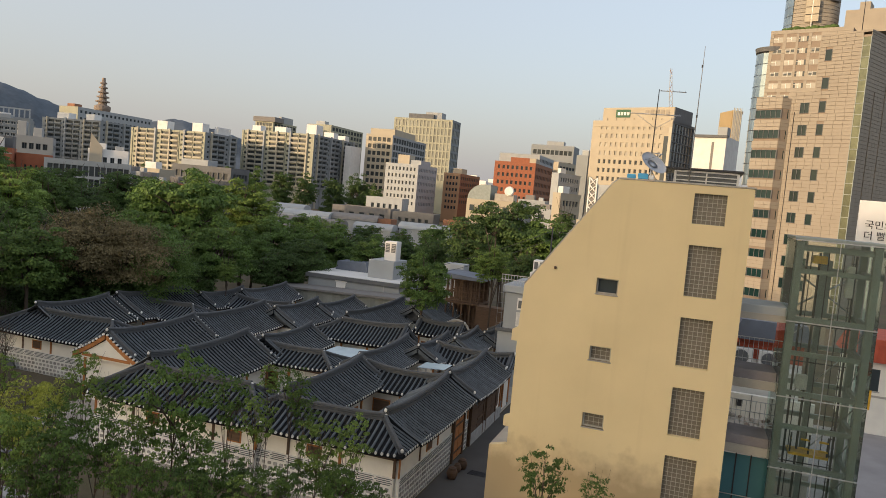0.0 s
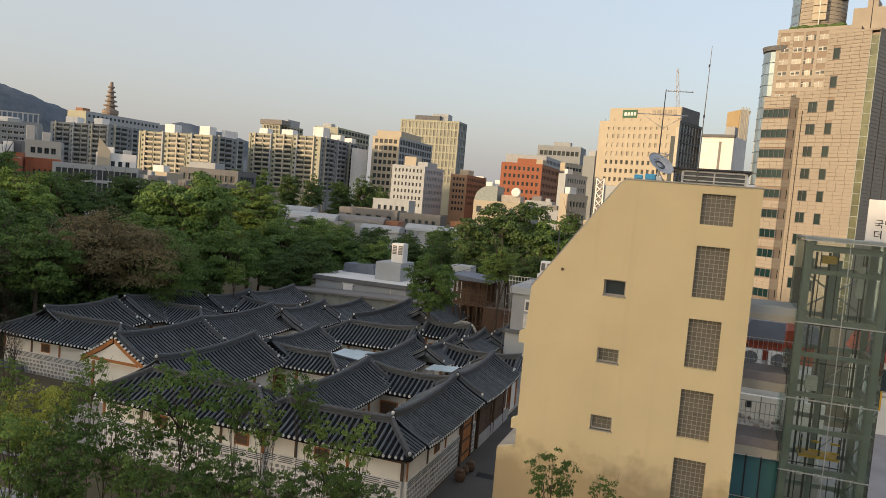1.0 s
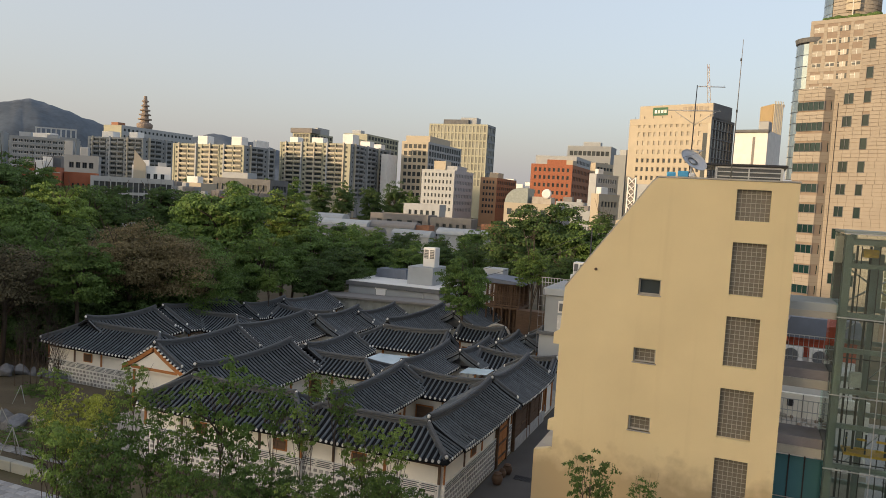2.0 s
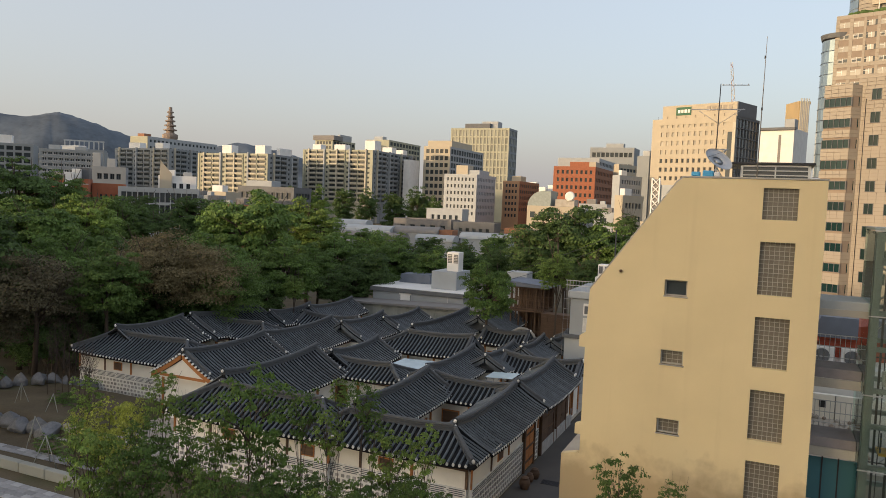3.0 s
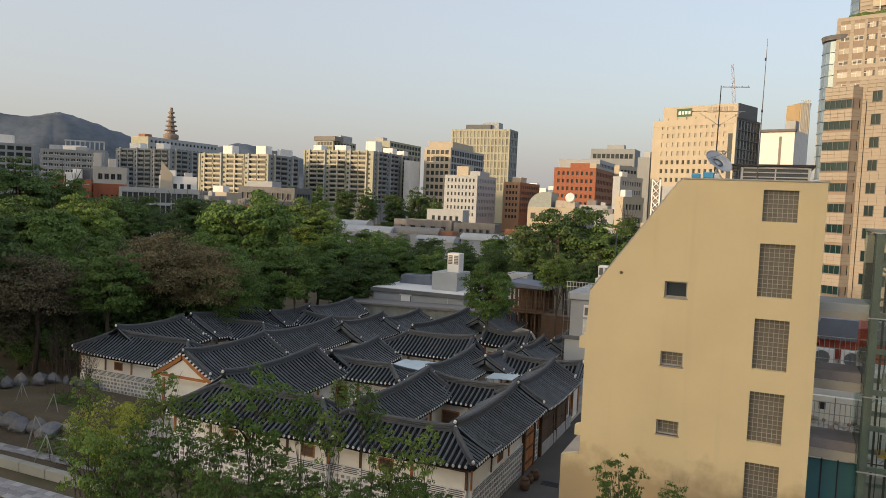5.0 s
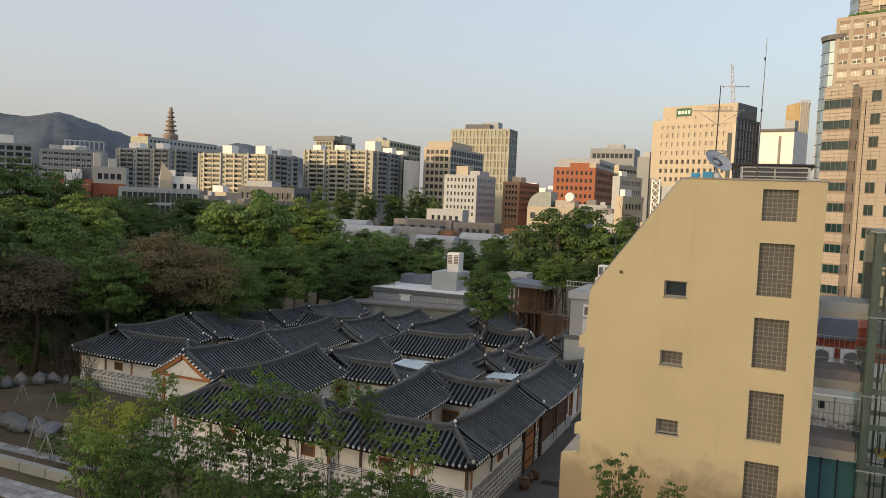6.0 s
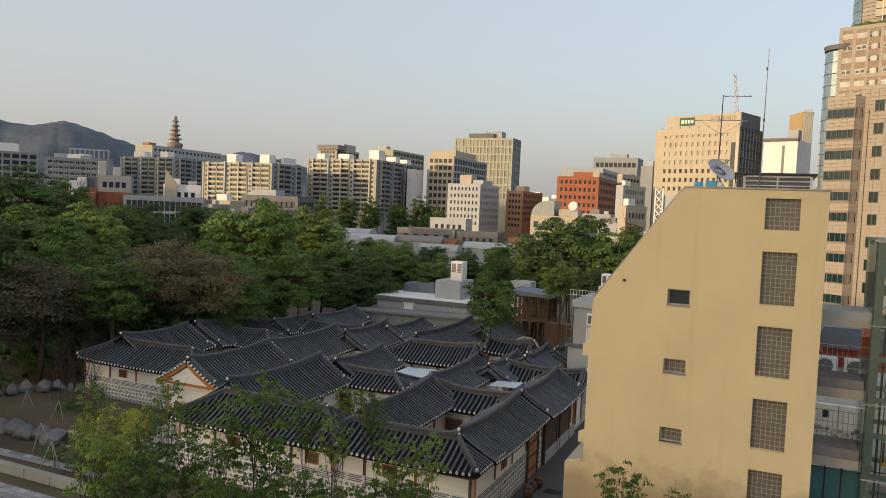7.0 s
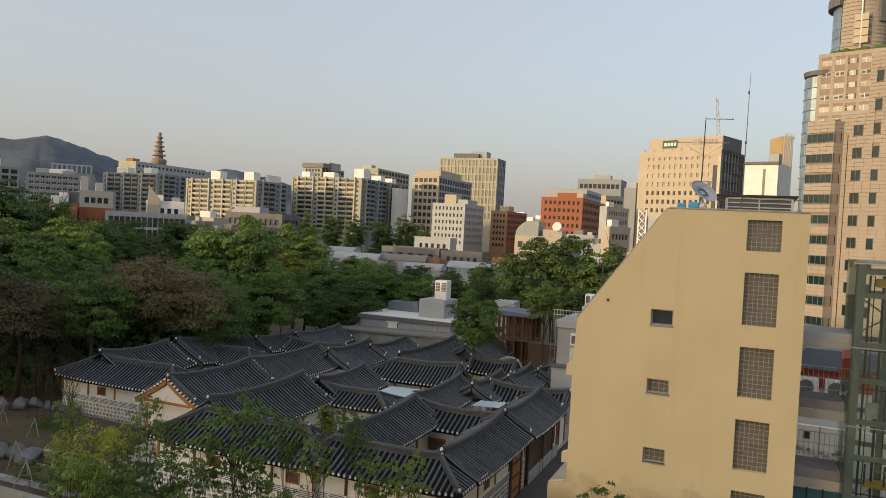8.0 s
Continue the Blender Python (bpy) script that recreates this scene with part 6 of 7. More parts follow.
# ---- grey museum annex, pavilion and white house behind the tiled roofs ----
def annex():
    ob = thing("grey_hall", grid_pose(0, 74), "low grey-white hall with dark fascia and flat roof", "building")
    box("wall", -41.1, 0, 0, -29.9, 8, 5.0, M["grey"], ob)
    box("fascia", -41.4, -0.25, 4.95, -29.7, 8.2, 5.4, M["grey_dark"], ob, 0.02)
    box("roof", -41.2, 0, 5.4, -29.9, 8, 5.46, M["white"], ob)
    part("pitched_roof", prism_bm([(-40.6, 5.45), (-36.4, 5.45), (-36.6, 6.6), (-40.4, 6.5)], 5.5, 8.0), M["slate"], ob)
    box("stair_head", -34.7, 2, 5.4, -31.6, 6, 7.5, M["grey"], ob, 0.02)
    box("window", -37.6, -0.05, 3.3, -36.3, 0.02, 4.75, M["pane"], ob)
    box("blind", -37.55, -0.08, 4.1, -36.35, -0.05, 4.75, M["white"], ob)
    box("lintel", -37.7, -0.1, 4.75, -36.2, 0.0, 4.94, M["white"], ob)
    box("rain_pipe", -31.8, -0.08, 0, -31.7, 0.0, 4.9, M["pale_metal"], ob)
    ob = thing("vent_shaft", grid_pose(-33.3, 77.0, 7.5), "white rooftop shaft with dark louvred openings", "vent")
    box("shaft", 0, 0, 0, 1.45, 1.4, 2.2, M["white"], ob, 0.05)
    for x0, x1 in ((0.12, 0.62), (0.83, 1.33)):
        lv = box("louvre", x0, -0.03, 0.95, x1, 0.02, 1.95, M["grey_dark"], ob)
        for k in range(5):
            box("slat", x0 + 0.03, -0.06, 1.05 + k * 0.18, x1 - 0.03, -0.03, 1.1 + k * 0.18, M["pale_metal"], lv)
    ob = thing("long_shed", grid_pose(0, 71), "long low hall with ochre-grey panel wall and flat metal roof", "building")
    part("roof", prism_bm([(-43.6, 3.75), (-26.3, 4.15), (-26.3, 4.42), (-43.6, 3.95)], -0.4, 2.9), M["joint_grey"], ob)
    for k in range(34):
        x = -43.4 + k * 0.5
        box("panel", x + 0.01, 0, 0, x + 0.49, 0.12, 3.75 + 0.4 * k / 34, M["shed_panel"], ob)
    box("core", -43.4, 0.12, 0, -26.4, 2.5, 3.7, M["grey_dark"], ob)
    # wooden pavilion
    ob = thing("timber_pavilion", grid_pose(-23.5, 71.0), "two-storey timber frame pavilion with a pale metal roof", "pavilion")
    for i in range(5):
        for j in range(3):
            box("post", i * 0.85, j * 1.6, 0, i * 0.85 + 0.14, j * 1.6 + 0.14, 7.2, M["wood_dark"], ob)
    for z in (2.6, 4.9, 5.8, 7.0):
        for j in range(3):
            box("beam", 0, j * 1.6 - 0.02, z, 3.55, j * 1.6, z + 0.16, M["wood_dark"], ob)
    box("floor_deck", -0.1, -0.1, 4.65, 3.7, 3.5, 4.85, M["wood_dark"], ob)
    box("back_wall", 0, 3.4, 0, 3.6, 3.5, 7.0, M["wood_dark"], ob)
    part("roof", prism_bm([(-0.6, 7.2), (4.1, 7.2), (4.0, 7.45), (-0.5, 7.75)], -0.5, 4.0), M["slate"], ob)
    for k in range(14):
        box("slat", 0.2 + k * 0.25, -0.05, 4.9, 0.26 + k * 0.25, -0.01, 7.0, M["wood_dark"], ob)
    box("small_shed", -1.8, 4, 0, 0.4, 6, 8.2, M["grey"], ob)
    ob = thing("stone_arch", grid_pose(-20.6, 66.5), "small stone arch over a garden gate", "arch")
    tube("arch", [(-1.2 * math.cos(t), 0, 2.6 + 1.1 * math.sin(t)) for t in np.linspace(0, 3.14, 12)], 0.16, M["concrete"], ob, 6)
    for x in (-1.2, 1.2):
        box("pier", x - 0.2, -0.2, 0, x + 0.2, 0.2, 2.65, M["stone"], ob, 0.03)
    gate = thing("brown_gate", grid_pose(-19.9, 70), "brown panelled gate house with dark slots", "gate")
    box("wall", 0, 0, 0, 4.2, 1.5, 4.8, M["wood_dark"], gate)
    for k in range(6):
        box("panel", 0.2 + k * 0.65, -0.05, 3.9, 0.65 + k * 0.65, 0.0, 4.5, M["wood_dark"], gate)
    wht = thing("white_house", grid_pose(0, 60), "grey-white house with roof terrace and railing", "house")
    box("wall", -14.6, 0, 0, -8.5, 7, 7.9, M["grey"], wht)
    box("cornice", -14.8, -0.2, 7.9, -8.3, 7.2, 8.5, M["grey"], wht, 0.03)
    box("plinth", -14.9, -0.3, 0, -8.4, 0, 4.6, M["grey"], wht)
    box("ledge", -15.0, -0.5, 4.6, -8.3, 0, 4.85, M["grey_dark"], wht)
    board = box("poster", -13.5, -0.06, 6.5, -11.6, 0.0, 7.5, M["white"], wht, label="white poster with a dark square and bars")
    box("square", -13.4, -0.08, 6.65, -13.0, -0.06, 7.3, M["grey_dark"], board)
    for k in range(3):
        box("bar", -12.85 + 0.3 * k, -0.08, 6.8, -12.7 + 0.3 * k, -0.06, 7.3, M["ink"], board)
    box("notice_board", -13.5, -0.05, 5.1, -12.2, 0.0, 6.3, M["lime"], wht)
    for k in range(5):
        box("scaffold_rung", -15.1, -0.28, 4.4 + k * 0.85, -14.65, -0.24, 4.43 + k * 0.85, M["joint_grey"], wht)
    for x in (-15.1, -14.7):
        tube("scaffold_post", [(x, -0.26, 0), (x, -0.26, 8.4)], 0.02, M["joint_grey"], wht, 5)
    for k in range(14):
        tube("baluster", [(-15.0 + k * 0.25, 0.1, 8.5), (-15.0 + k * 0.25, 0.1, 9.3)], 0.018, M["pale_metal"], wht, 4)
    for z in (8.9, 9.3):
        box("rail", -15.1, 0.08, z, -11.6, 0.12, z + 0.05, M["pale_metal"], wht)
    box("roof_room", -12.9, 1.0, 8.5, -9.5, 4.0, 9.7, M["white"], wht, 0.03)
    ob = thing("vent_shaft", grid_pose(-12.7, 60.3, 9.7), "white rooftop shaft with dark louvred openings", "vent")
    box("shaft", 0, 0.7, 0, 1.0, 1.7, 1.05, M["white"], ob, 0.05)
    box("louvre", 0.1, 0.66, 0.3, 0.4, 0.7, 0.9, M["grey_dark"], ob)
    box("louvre", 0.6, 0.66, 0.3, 0.9, 0.7, 0.9, M["grey_dark"], ob)
    # white lattice gable further back
    ob = thing("lattice_wall", pose(26.4, 137.4, 0, 0, 0, -30), "white lattice wall of diamonds on a rooftop", "wall")
    box("house", 0.9, 0.3, 0, 6, 6, 20.0, M["grey"], ob)
    box("backing", 0, 0.12, 12, 1.4, 0.3, 21, M["joint_grey"], ob)
    for k in range(7):
        z = 12 + k * 1.3
        tube("bar", [(0.05, 0, z), (1.35, 0, z + 1.3)], 0.13, M["white"], ob, 4)
        tube("bar", [(1.35, 0, z), (0.05, 0, z + 1.3)], 0.13, M["white"], ob, 4)
    for x in (0, 1.4):
        box("edge", x - 0.12, -0.12, 12, x + 0.12, 0.12, 21.2, M["white"], ob)



annex()


# ---- placing the trees ----
# each row: x, y, crown radius, height, kind of crown
PARK_WEST = [
    (-110.9, 278.8, 5.3, 19.1, "c"),
    (-81.5, 278.3, 5.9, 19.8, "a"),
    (-75.8, 290.3, 5.7, 19.5, "b"),
    (-69.2, 312.4, 5.6, 20.4, "c"),
    (-68.4, 133.5, 3.6, 14.8, "c"),
    (-68.3, 86.2, 5.9, 19.1, "a"),
    (-65.8, 94.3, 5.4, 19.2, "d"),
    (-63.9, 101.6, 4.1, 17.5, "b"),
    (-61.6, 324.2, 5.4, 20.0, "d"),
    (-53.0, 96.4, 4.1, 14.1, "b"),
    (-51.6, 71.3, 4.2, 12.7, "b"),
    (-48.9, 109.6, 4.1, 15.2, "c"),
    (-48.7, 57.1, 6.1, 15.7, "a"),
    (-48.6, 81.6, 4.2, 14.6, "e"),
    (-47.4, 70.6, 4.6, 14.8, "a"),
]
PARK_NORTHWEST = [
    (-67.6, 108.7, 4.0, 14.7, "c"),
    (-58.8, 102.3, 3.6, 14.6, "a"),
    (-58.4, 109.4, 3.8, 14.0, "b"),
    (-49.4, 100.5, 3.4, 12.5, "d"),
    (-48.4, 107.6, 3.2, 11.1, "d"),
    (-72.5, 107.9, 4.2, 14.7, "b"),
    (-47.0, 115.8, 3.8, 14.5, "a"),
    (-45.0, 77.9, 3.6, 11.5, "a"),
    (-41.7, 107.2, 3.9, 14.1, "b"),
    (-41.7, 276.9, 5.7, 19.2, "c"),
    (-41.6, 53.8, 5.1, 13.9, "c"),
    (-40.4, 64.3, 3.6, 11.6, "b"),
    (-40.1, 123.7, 4.0, 15.2, "e"),
    (-39.4, 62.7, 3.0, 6.8, "d"),
    (-38.7, 75.7, 3.4, 10.5, "c"),
    (-37.9, 56.5, 2.3, 5.0, "d"),
    (-36.8, 54.8, 4.0, 11.2, "twigs"),
    (-36.7, 40.9, 4.8, 11.9, "c"),
    (-39.9, 57.5, 4.2, 9.7, "twigs"),
    (-39.4, 62.6, 3.6, 8.3, "twigs"),
    (-39.6, 52.8, 4.0, 9.1, "twigs"),
    (-35.7, 297.9, 5.7, 21.3, "d"),
    (-35.2, 67.4, 2.1, 5.1, "c"),
    (-32.5, 40.6, 2.8, 7.5, "d"),
]
PARK_NORTH = [
    (-32.3, 57.6, 3.3, 10.9, "b"),
    (-31.9, 64.6, 2.9, 7.9, "d"),
    (-30.8, 63.2, 4.4, 12.6, "haze"),
    (-27.2, 64.6, 4.2, 11.6, "haze"),
    (-24.8, 65.4, 3.6, 10.2, "soft"),
    (-29.5, 82.9, 5.9, 16.5, "a"),
    (-28.8, 106.2, 3.7, 11.2, "a"),
    (-28.6, 121.7, 3.4, 11.4, "b"),
    (-28.4, 64.0, 2.4, 6.4, "c"),
    (-28.3, 104.2, 4.7, 15.3, "e"),
    (-28.2, 68.4, 4.3, 12.0, "a"),
    (-27.6, 68.7, 3.0, 7.1, "d"),
    (-27.4, 77.3, 3.3, 9.0, "c"),
    (-25.9, 268.8, 3.6, 16.9, "b"),
    (-24.4, 74.1, 2.6, 7.1, "c"),
    (-24.0, 127.8, 3.1, 10.5, "a"),
    (-23.4, 76.5, 3.8, 11.0, "b"),
]
PARK_NORTHEAST = [
    (-22.5, 87.2, 3.3, 9.6, "b"),
    (-21.4, 94.6, 4.6, 11.3, "a"),
    (-20.6, 71.1, 1.1, 7.4, "e"),
    (-19.1, 81.8, 2.3, 7.3, "d"),
    (-18.3, 123.6, 3.0, 9.9, "e"),
    (-18.1, 93.3, 3.2, 9.9, "b"),
    (-17.6, 84.2, 2.6, 8.1, "d"),
    (-17.2, 98.5, 4.1, 10.9, "b"),
    (-16.1, 86.5, 3.6, 9.5, "c"),
    (-14.3, 97.0, 3.6, 10.2, "b"),
    (-12.6, 124.4, 3.0, 9.7, "c"),
    (-11.6, 97.3, 3.6, 9.7, "c"),
    (-8.5, 91.6, 3.1, 9.7, "b"),
    (-7.2, 103.8, 3.2, 8.5, "a"),
    (-6.8, 124.8, 2.5, 9.0, "b"),
]
PARK_EAST = [
    (-5.4, 99.9, 3.0, 9.8, "c"),
    (-1.7, 108.0, 3.3, 9.7, "b"),
    (-1.1, 125.0, 3.0, 10.7, "a"),
    (-0.8, 100.0, 2.7, 9.7, "d"),
    (3.4, 89.9, 3.0, 11.1, "c"),
    (4.7, 104.9, 3.2, 11.6, "b"),
    (4.9, 67.8, 1.9, 11.3, "e"),
    (4.6, 92.7, 4.9, 14.0, "c"),
    (8.2, 94.6, 5.6, 16.4, "c"),
    (12.4, 93.6, 4.6, 14.0, "a"),
    (9.1, 79.5, 2.2, 10.2, "c"),
    (12.4, 94.2, 3.9, 13.4, "b"),
    (22.4, 138.2, 2.4, 14.6, "d"),
]
SAPLINGS = [
    (-13.60, 23.33, 1.45, 7.74, "thin"),
    (-17.06, 30.56, 1.60, 6.73, "yellow"),
    (-11.89, 23.12, 1.40, 7.50, "thin2"),
    (-14.24, 29.77, 1.14, 8.07, "thin"),
    (-11.61, 25.48, 1.29, 7.39, "thin2"),
    (-9.74, 27.85, 1.93, 9.30, "thin2"),
    (-10.72, 26.94, 1.00, 7.34, "thin"),
    (-8.60, 26.65, 1.18, 6.89, "thin2"),
    (-6.50, 27.75, 1.09, 7.48, "thin"),
    (-5.45, 28.99, 0.91, 8.38, "thin2"),
    (-3.73, 25.73, 1.20, 7.58, "thin"),
    (-2.53, 25.88, 1.00, 7.62, "thin"),
    (4.31, 25.13, 1.17, 7.36, "thin2"),
    (6.06, 24.77, 0.70, 6.58, "thin2"),
    (-7.71, 27.96, 1.11, 8.26, "thin2"),
    (-18.86, 31.83, 0.99, 7.09, "thin"),
]
for (x, y, r, h, c) in PARK_WEST + PARK_NORTHWEST + PARK_NORTH + PARK_NORTHEAST + PARK_EAST:
    tree(x, y, r, h, c, {"haze": "tree with a haze of brownish new leaves", "twigs": "half-bare brown twiggy tree at the park edge"}.get(c, "broad tree in full leaf in the park"), group="park trees", flat=1.7 if y > 200 else 1.0)
tree(-1.3, 66.2, 2.45, 10.6, "a", "low-branched leafy tree before the grey hall", group="park trees", flat=1.35)
for (x, y, r, h, c) in SAPLINGS:
    tree(x, y, r, h, c, "young slender tree in the garden before the houses", True, "garden saplings")


# ---- more slender garden trees: x, y, height of the crown's middle, crown radius ----
SHRUBS = [
    (-8.0, 24.8, 4.7, 1.05, "dense"),
    (-6.2, 25.2, 4.6, 1.05, "dense"),
    (-4.4, 25.2, 4.7, 1.05, "dense"),
    (-3.0, 25.6, 4.7, 1.00, "dense"),
    (-1.7, 25.3, 4.5, 0.85, "dense"),
    (-12.25, 22.36, 5.6, 1.00, "thin2"),
    (-5.0, 24.4, 5.2, 0.95, "thin2"),
    (-2.6, 24.4, 5.3, 0.95, "thin2"),
    (-9.4, 23.2, 5.5, 1.00, "thin2"),
    (-7.4, 23.4, 5.2, 0.90, "thin2"),
    (-10.3, 24.3, 5.3, 0.95, "thin"),
    (-8.52, 23.50, 5.3, 0.80, "thin2"),
    (-5.88, 23.78, 5.1, 0.75, "thin"),
    (-11.4, 22.90, 5.4, 0.85, "thin2"),
    (-6.9, 26.2, 4.9, 0.80, "thin2"),
    (-9.6, 25.6, 5.0, 0.80, "thin"),
    (-3.4, 26.4, 4.8, 0.75, "thin2"),
    (-10.70, 25.88, 5.39, 0.97, "thin2"),
    (-7.40, 24.92, 5.37, 1.10, "thin2"),
    (-2.88, 24.33, 5.35, 0.94, "thin2"),
    (-14.92, 27.17, 4.93, 0.83, "yellow"),
    (-16.91, 27.76, 5.65, 0.75, "thin"),
    (-14.01, 27.65, 5.89, 0.95, "thin2"),
    (-12.49, 28.37, 6.70, 0.83, "thin2"),
    (-15.59, 30.21, 5.77, 0.94, "yellow"),
    (-17.14, 29.37, 4.92, 0.99, "yellow"),
    (-15.61, 29.08, 5.11, 1.01, "yellow"),
    (-18.54, 30.86, 5.02, 0.83, "yellow"),
    (-6.51, 29.59, 7.48, 0.70, "thin"),
    (-5.01, 29.38, 6.46, 0.80, "thin2"),
    (-12.48, 25.07, 5.97, 1.08, "thin2"),
    (-13.79, 24.37, 6.11, 0.97, "thin"),
]
for (x, y, z, r, c) in SHRUBS:
    tree(x, y, r, z + r, c, "yellow-green young maple in the garden" if c == "yellow" else "slim leafy young tree before the houses", True, "garden saplings")


# ---- garden, alley and courtyard details ----
def slab_between(name, a0, b0, a1, b1, z0, z1, mat, label, category, bevel=0.03):
    ob = new(name)
    ob.matrix_basis = grid_pose(0, 0)
    box(name + "_body", a0, b0, z0, a1, b1, z1, M[mat], ob, bevel)
    return tagged(ob, label, category)


def boulder(name, parent, x, y, z, rx, ry, rz, seed, mat="rock"):
    bm = bmesh.new()
    bmesh.ops.create_icosphere(bm, subdivisions=3, radius=1.0)
    off = Vector((seed * 3.1, seed * 1.7, seed))
    pick = random.Random(seed)
    cuts = [(Vector((pick.uniform(-1, 1), pick.uniform(-1, 1), pick.uniform(-0.4, 1))).normalized(), pick.uniform(0.5, 0.8)) for _ in range(9)]
    for v in bm.verts:
        d = 1.05 + 0.45 * noise.noise(v.co * 1.1 + off) + 0.16 * noise.noise(v.co * 3.5 + off)
        q = v.co * d
        for n, r in cuts:
            over = q.dot(n) - r
            if over > 0:
                q = q - n * over * 0.9
        v.co = Vector((q.x * rx, q.y * ry, max(-0.6, q.z) * rz))
    return part(name, bm, M[mat], parent, m=Matrix.Translation((x, y, z)))


def garden():
    wall = thing("garden_wall", grid_pose(0, 0), "low cream concrete garden wall", "wall")
    for k in range(9):
        box("coping", -48 + k * 2.0, 26.35, 0, -46.03 + k * 2.0, 26.75, 0.55, M["shed_panel"], wall, 0.03)
    pave = thing("pavement", grid_pose(0, 0), "grey stone slabs of the garden pavement", "pavement", kind="structure")
    bm = box_bm(-0.29, -0.19, 0, 0.29, 0.19, 0.05, 0.012)
    me = bpy.data.meshes.new("paving_slab")
    bm.to_mesh(me)
    bm.free()
    me.materials.append(M["paving"])
    for i in range(24):
        for j in range(4):
            part_of("paving_slab", me, pave, m=Matrix.Translation((-42 + i * 0.6 + 0.3 * (j % 2), 24.0 + j * 0.4, 0)))
    for i in range(26):
        for j in range(2):
            part_of("paving_slab", me, pave, m=Matrix.Translation((-47 + i * 0.6 + 0.3 * (j % 2), 28.1 + j * 0.4 + 0.02 * i, 0)))
    rng = random.Random(3)
    rocks = thing("rock_row", grid_pose(0, 0), "row of pale grey boulders holding up the garden bank", "rocks")
    for k in range(8):
        boulder("boulder", rocks, -48.5 + k * 1.25, 31.2 + rng.uniform(-.2, .2), 0.35, rng.uniform(.85, 1.2), 0.7, rng.uniform(.5, .7), k + 1)
    for k in range(7):
        boulder("boulder", rocks, -51.5 + k * 0.55, 33.0 + k * 0.85, 1.1, rng.uniform(.5, .7), 0.5, 0.55, k + 11)
    for k in range(4):
        boulder("boulder", rocks, -47.6 + k * 0.7, 38.6 + k * 0.15, 0.7, 0.55, 0.45, 0.55, k + 31)
    low = thing("retaining_wall", grid_pose(0, 0), "pale curved retaining wall under the maples", "wall")
    for k in range(7):
        box("coping", -39.2 + k * 1.02, 31.6 - 0.12 * k, 0, -38.2 + k * 1.02, 31.95 - 0.12 * k, 0.75, M["concrete"], low, 0.04)
    # raised bank of earth behind the boulders
    vs, fs = [], []
    n = 24
    for j in range(n + 1):
        for i in range(n + 1):
            a, b = -54 + 17 * i / n, 31.3 + 9 * j / n
            e = min(1, i / 3, (n - i) / 3) * min(1, j / 1.5, (n - j) / 5)
            vs.append(at(a, b, 0.75 * e + 0.12 * e * noise.noise((a, b, 1)) - 0.02))
    for j in range(n):
        for i in range(n):
            o = j * (n + 1) + i
            fs.append((o, o + 1, o + n + 2, o + n + 1))
    tagged(new("bank", mesh_of("bank", vs, fs, [M["earth"]], smooth=True)), "bank of bare brown earth with patchy moss", "ground", kind="structure")
    # props that hold up young trees
    for (a, b, h) in ((-49.0, 33.8, 2.3), (-45.6, 33.6, 2.0), (-42.0, 33.2, 1.9), (-39.0, 29.6, 1.8), (-35.5, 27.6, 1.8), (-46.5, 27.3, 1.6), (-36.0, 33.6, 1.8)):
        p = thing("tree_prop", grid_pose(a, b, 0.0), "tripod of pale poles propping a young tree", "prop", "tree props")
        for k in range(3):
            w = 2.1 * k + a
            tube("pole", [(math.cos(w) * 0.75, math.sin(w) * 0.75, 0), (0, 0, h)], 0.024, M["shed_panel"], p, 5)
    # leafless young trees at the dark edge of the park
    for k in range(26):
        a, b = -55 + 0.55 * k + rng.uniform(-.4, .4), 41.5 + rng.uniform(-3, 3) - 0.25 * max(0, k - 14)
        if a > -47 and b > 37:
            b = 36 + rng.uniform(-1, 1)
        p = thing("bare_sapling", grid_pose(a, b, 0, rng.uniform(0, 360)), "leafless grey young tree at the park edge", "tree", "bare saplings")
        h = rng.uniform(3.0, 5.0)
        part_of("trunk", SPRAY[k % 3], p, m=Matrix.Translation((0, 0, h * 0.8)) @ Matrix.Diagonal((1.0, 1.0, h * 0.8 / 1.4, 1)))
    # dark undergrowth at the park's edge
    for k in range(16):
        p = thing("bush", grid_pose(-63 + 1.2 * k, 44.5 + 2.5 * (k % 3) + 0.55 * max(0, k - 9), 0), "dense dark green undergrowth bush", "bush", "undergrowth")
        r = 2.0 + 0.5 * (k % 3)
        part_of("crown", CROWNS["bush"], p, m=Matrix.Translation((0, 0, r * 0.9)) @ Matrix.Diagonal((r, r, r * 1.1, 1)))
    # bush by the stone wall
    for (a, b, r) in ((-43.6, 35.3, 1.0), (-42.2, 35.0, 0.8), (-37.0, 29.0, 0.9), (-33.5, 29.2, 0.9), (-43.3, 35.0, 0.95), (-34.5, 28.6, 1.00), (-33.9, 30.0, 0.90), (-36.7, 31.1, 0.60)):
        p = thing("bush", grid_pose(a, b, 0.0), "round dark green garden bush", "bush", "bushes")
        part_of("crown", CROWNS["thin2"], p, m=Matrix.Translation((0, 0, r * 0.75)) @ Matrix.Diagonal((r, r, r * 0.8, 1)))


garden()


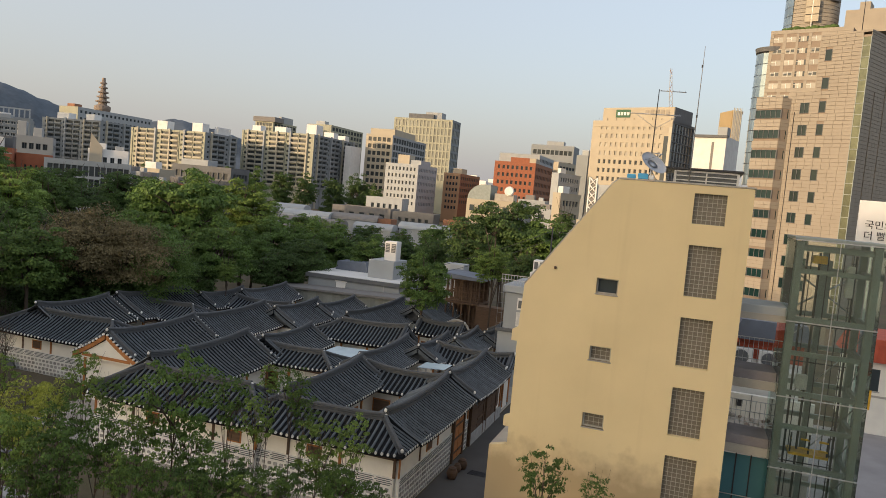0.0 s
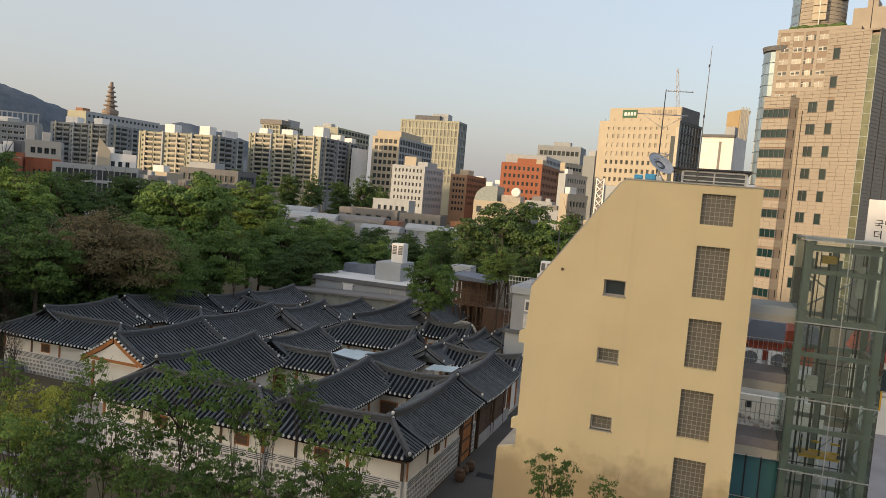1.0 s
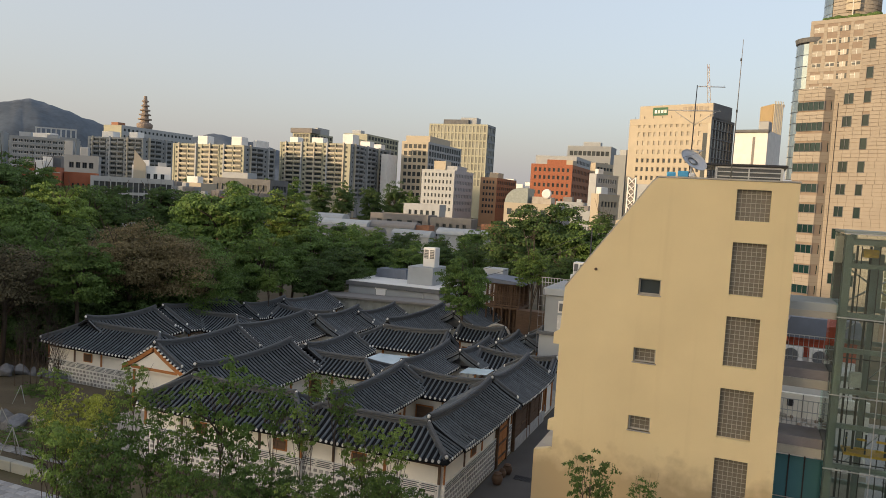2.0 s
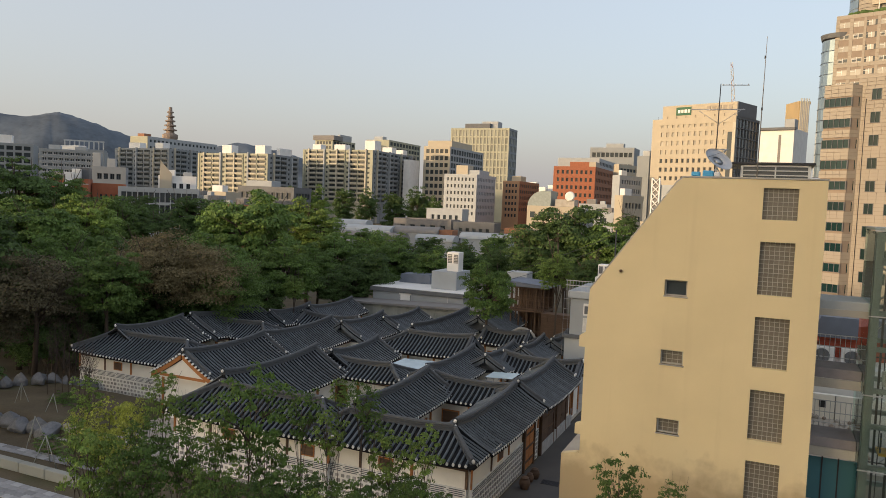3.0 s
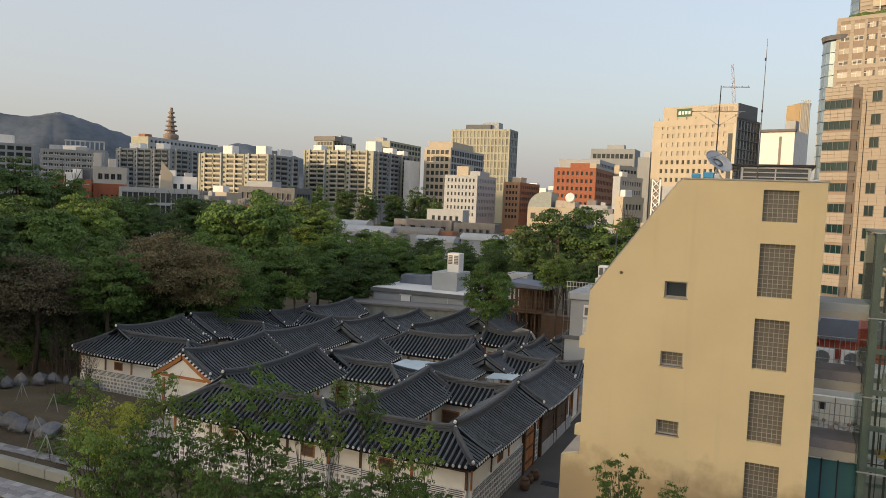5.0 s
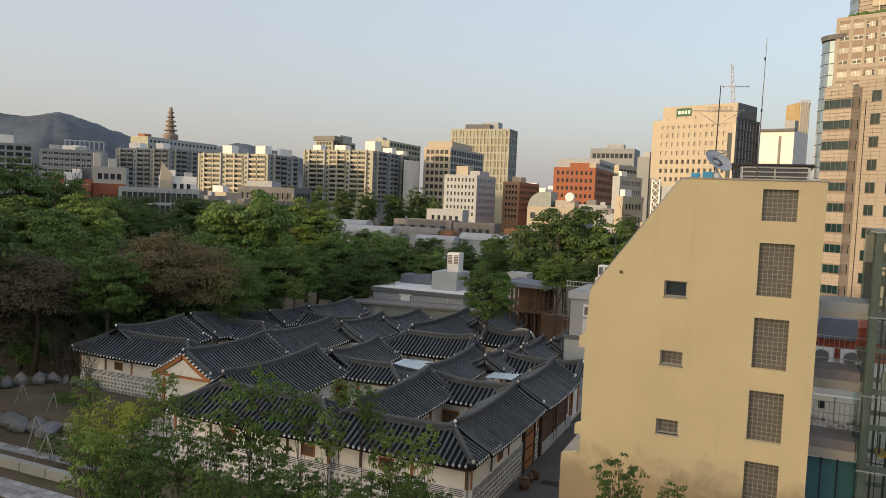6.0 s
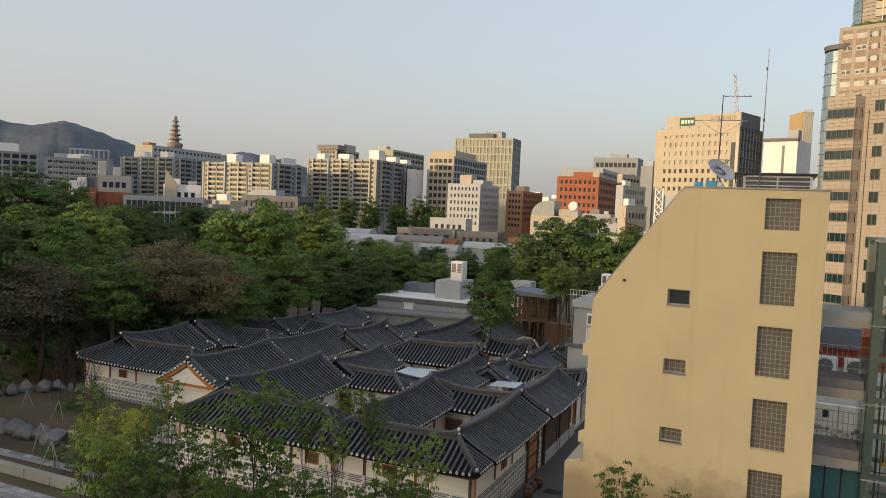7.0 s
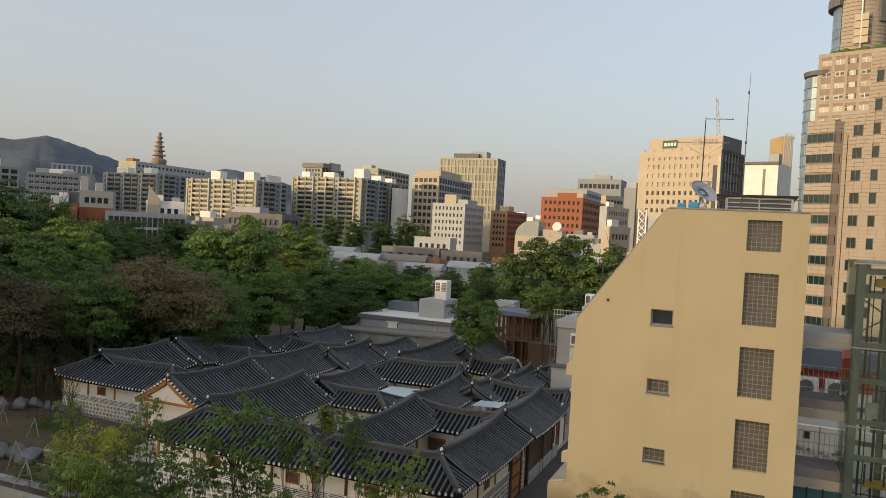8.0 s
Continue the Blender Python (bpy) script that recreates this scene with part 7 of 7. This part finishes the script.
def alley():
    rd = new("pavement", mesh_of("pavement", [at(-12.0, 30, 0.008), at(-7.2, 30, 0.008), at(-7.2, 64, 0.008), at(-12.0, 64, 0.008)], [(0, 1, 2, 3)], [M["asphalt"]]))
    tagged(rd, "narrow asphalt alley beside the tiled houses", "alley", kind="structure")
    yard = new("pavement", mesh_of("pavement", [at(-46, 31, 0.006), at(-12.1, 31, 0.006), at(-12.1, 72, 0.006), at(-46, 72, 0.006)], [(0, 1, 2, 3)], [M["concrete"]]))
    tagged(yard, "pale packed ground of the courtyards", "ground", kind="structure")
    for (a, b, r, h) in ((-11.25, 37.9, 0.32, 0.62), (-11.2, 39.6, 0.30, 0.55), (-11.3, 39.0, 0.24, 0.45)):
        p = thing("clay_jar", grid_pose(a, b), "dark brown glazed clay jar by the wall", "jar", "clay jars")
        prof = [(0, 0.6), (0.1, 0.75), (0.5, 1.0), (0.8, 0.85), (0.92, 0.6), (1.0, 0.68)]
        vs, fs, n = [], [], 16
        for (z, q) in prof:
            vs += [(r * q * math.cos(2 * math.pi * i / n), r * q * math.sin(2 * math.pi * i / n), z * h) for i in range(n)]
        for j in range(len(prof) - 1):
            fs += [(j * n + i, j * n + (i + 1) % n, (j + 1) * n + (i + 1) % n, (j + 1) * n + i) for i in range(n)]
        fs += [tuple(range(n - 1, -1, -1))]
        part_of("body", mesh_of("body", vs, fs, [M["wood_dark"]], smooth=True), p)
        bm = bmesh.new()
        bmesh.ops.create_cone(bm, cap_ends=True, segments=16, radius1=r * 0.72, radius2=r * 0.3, depth=0.08, matrix=Matrix.Translation((0, 0, h + 0.04)))
        part("lid", bm, M["wood_dark"], p)
    gt = thing("drain_cover", grid_pose(-10.2, 39.4, 0.01), "dark iron drain cover in the alley", "drain")
    for k in range(7):
        box("bar", -0.5, -0.35 + k * 0.1, 0, 0.5, -0.29 + k * 0.1, 0.02, M["dark_metal"], gt)
    # timber gates in the alley wall
    for (b, w) in ((41.0, 1.7), (44.9, 2.6), (48.2, 2.2)):
        g = thing("timber_gate", grid_pose(-12.12, b, 0, 90), "brown timber double gate under the eaves", "gate", "timber gates")
        for k in range(2):
            leaf = box("leaf", -w / 2 + k * w / 2 + 0.02, -0.12, 0.1, -w / 2 + (k + 1) * w / 2 - 0.02, -0.02, 2.55, M["wood" if b < 43 else "wood_dark"], g, 0.01)
            for z in (0.5, 1.3, 2.1):
                box("batten", -w / 2 + k * w / 2 + 0.05, -0.16, z, -w / 2 + (k + 1) * w / 2 - 0.05, -0.12, z + 0.12, M["wood_dark"], leaf)
        for x in (-w / 2 - 0.1, w / 2 + 0.1):
            box("post", x - 0.1, -0.18, 0, x + 0.1, 0.02, 2.7, M["wood_dark"], g)
    # glass covers over two small courtyards
    for (a0, b0, a1, b1, z) in ((-25.3, 46.9, -21.6, 50.9, 3.1), (-16.9, 46.3, -14.95, 48.1, 3.7)):
        g = thing("court_cover", grid_pose(a0, b0, z), "pale translucent glass cover over a small courtyard", "glass cover", "courtyard covers")
        n = 4
        for k in range(n):
            box("glass_pane", k * (a1 - a0) / n + 0.02, 0, 0.03 * k, (k + 1) * (a1 - a0) / n - 0.02, b1 - b0, 0.03 * k + 0.02, M["cover"], g)
        for k in range(n + 1):
            box("bar", k * (a1 - a0) / n - 0.02, 0, -0.08, k * (a1 - a0) / n + 0.02, b1 - b0, 0.0, M["pale_metal"], g)
        for x in (0.05, a1 - a0 - 0.05):
            for y in (0.1, b1 - b0 - 0.1):
                box("post", x - 0.04, y - 0.04, -z, x + 0.04, y + 0.04, -0.08, M["pale_metal"], g)


alley()


def cables():
    """Two sagging overhead cables behind the tiled houses."""
    for (p, q) in (((-3.6, 75.9, 7.1), (10.6, 71.2, 13.0)), ((-2.9, 75.9, 6.6), (10.6, 71.2, 12.2))):
        ob = thing("overhead_cable", pose(0, 0, 0), "thin black overhead cable behind the houses", "cable", "overhead cables")
        pts = []
        for k in range(13):
            t = k / 12
            v = Vector(p).lerp(Vector(q), t)
            pts.append(v - Vector((0, 0, 1.6 * t * (1 - t))))
        tube("line", pts, 0.022, M["dark_metal"], ob, 4)
    for (x, y, h) in ((-3.3, 75.9, 7.6), (10.6, 71.2, 13.4)):
        ob = thing("cable_pole", pose(x, y, 0), "slim dark metal cable pole behind the houses", "pole", "cable poles")
        tube("shaft", [(0, 0, 0), (0, 0, h)], [0.09, 0.06], M["dark_metal"], ob, 8)


cables()
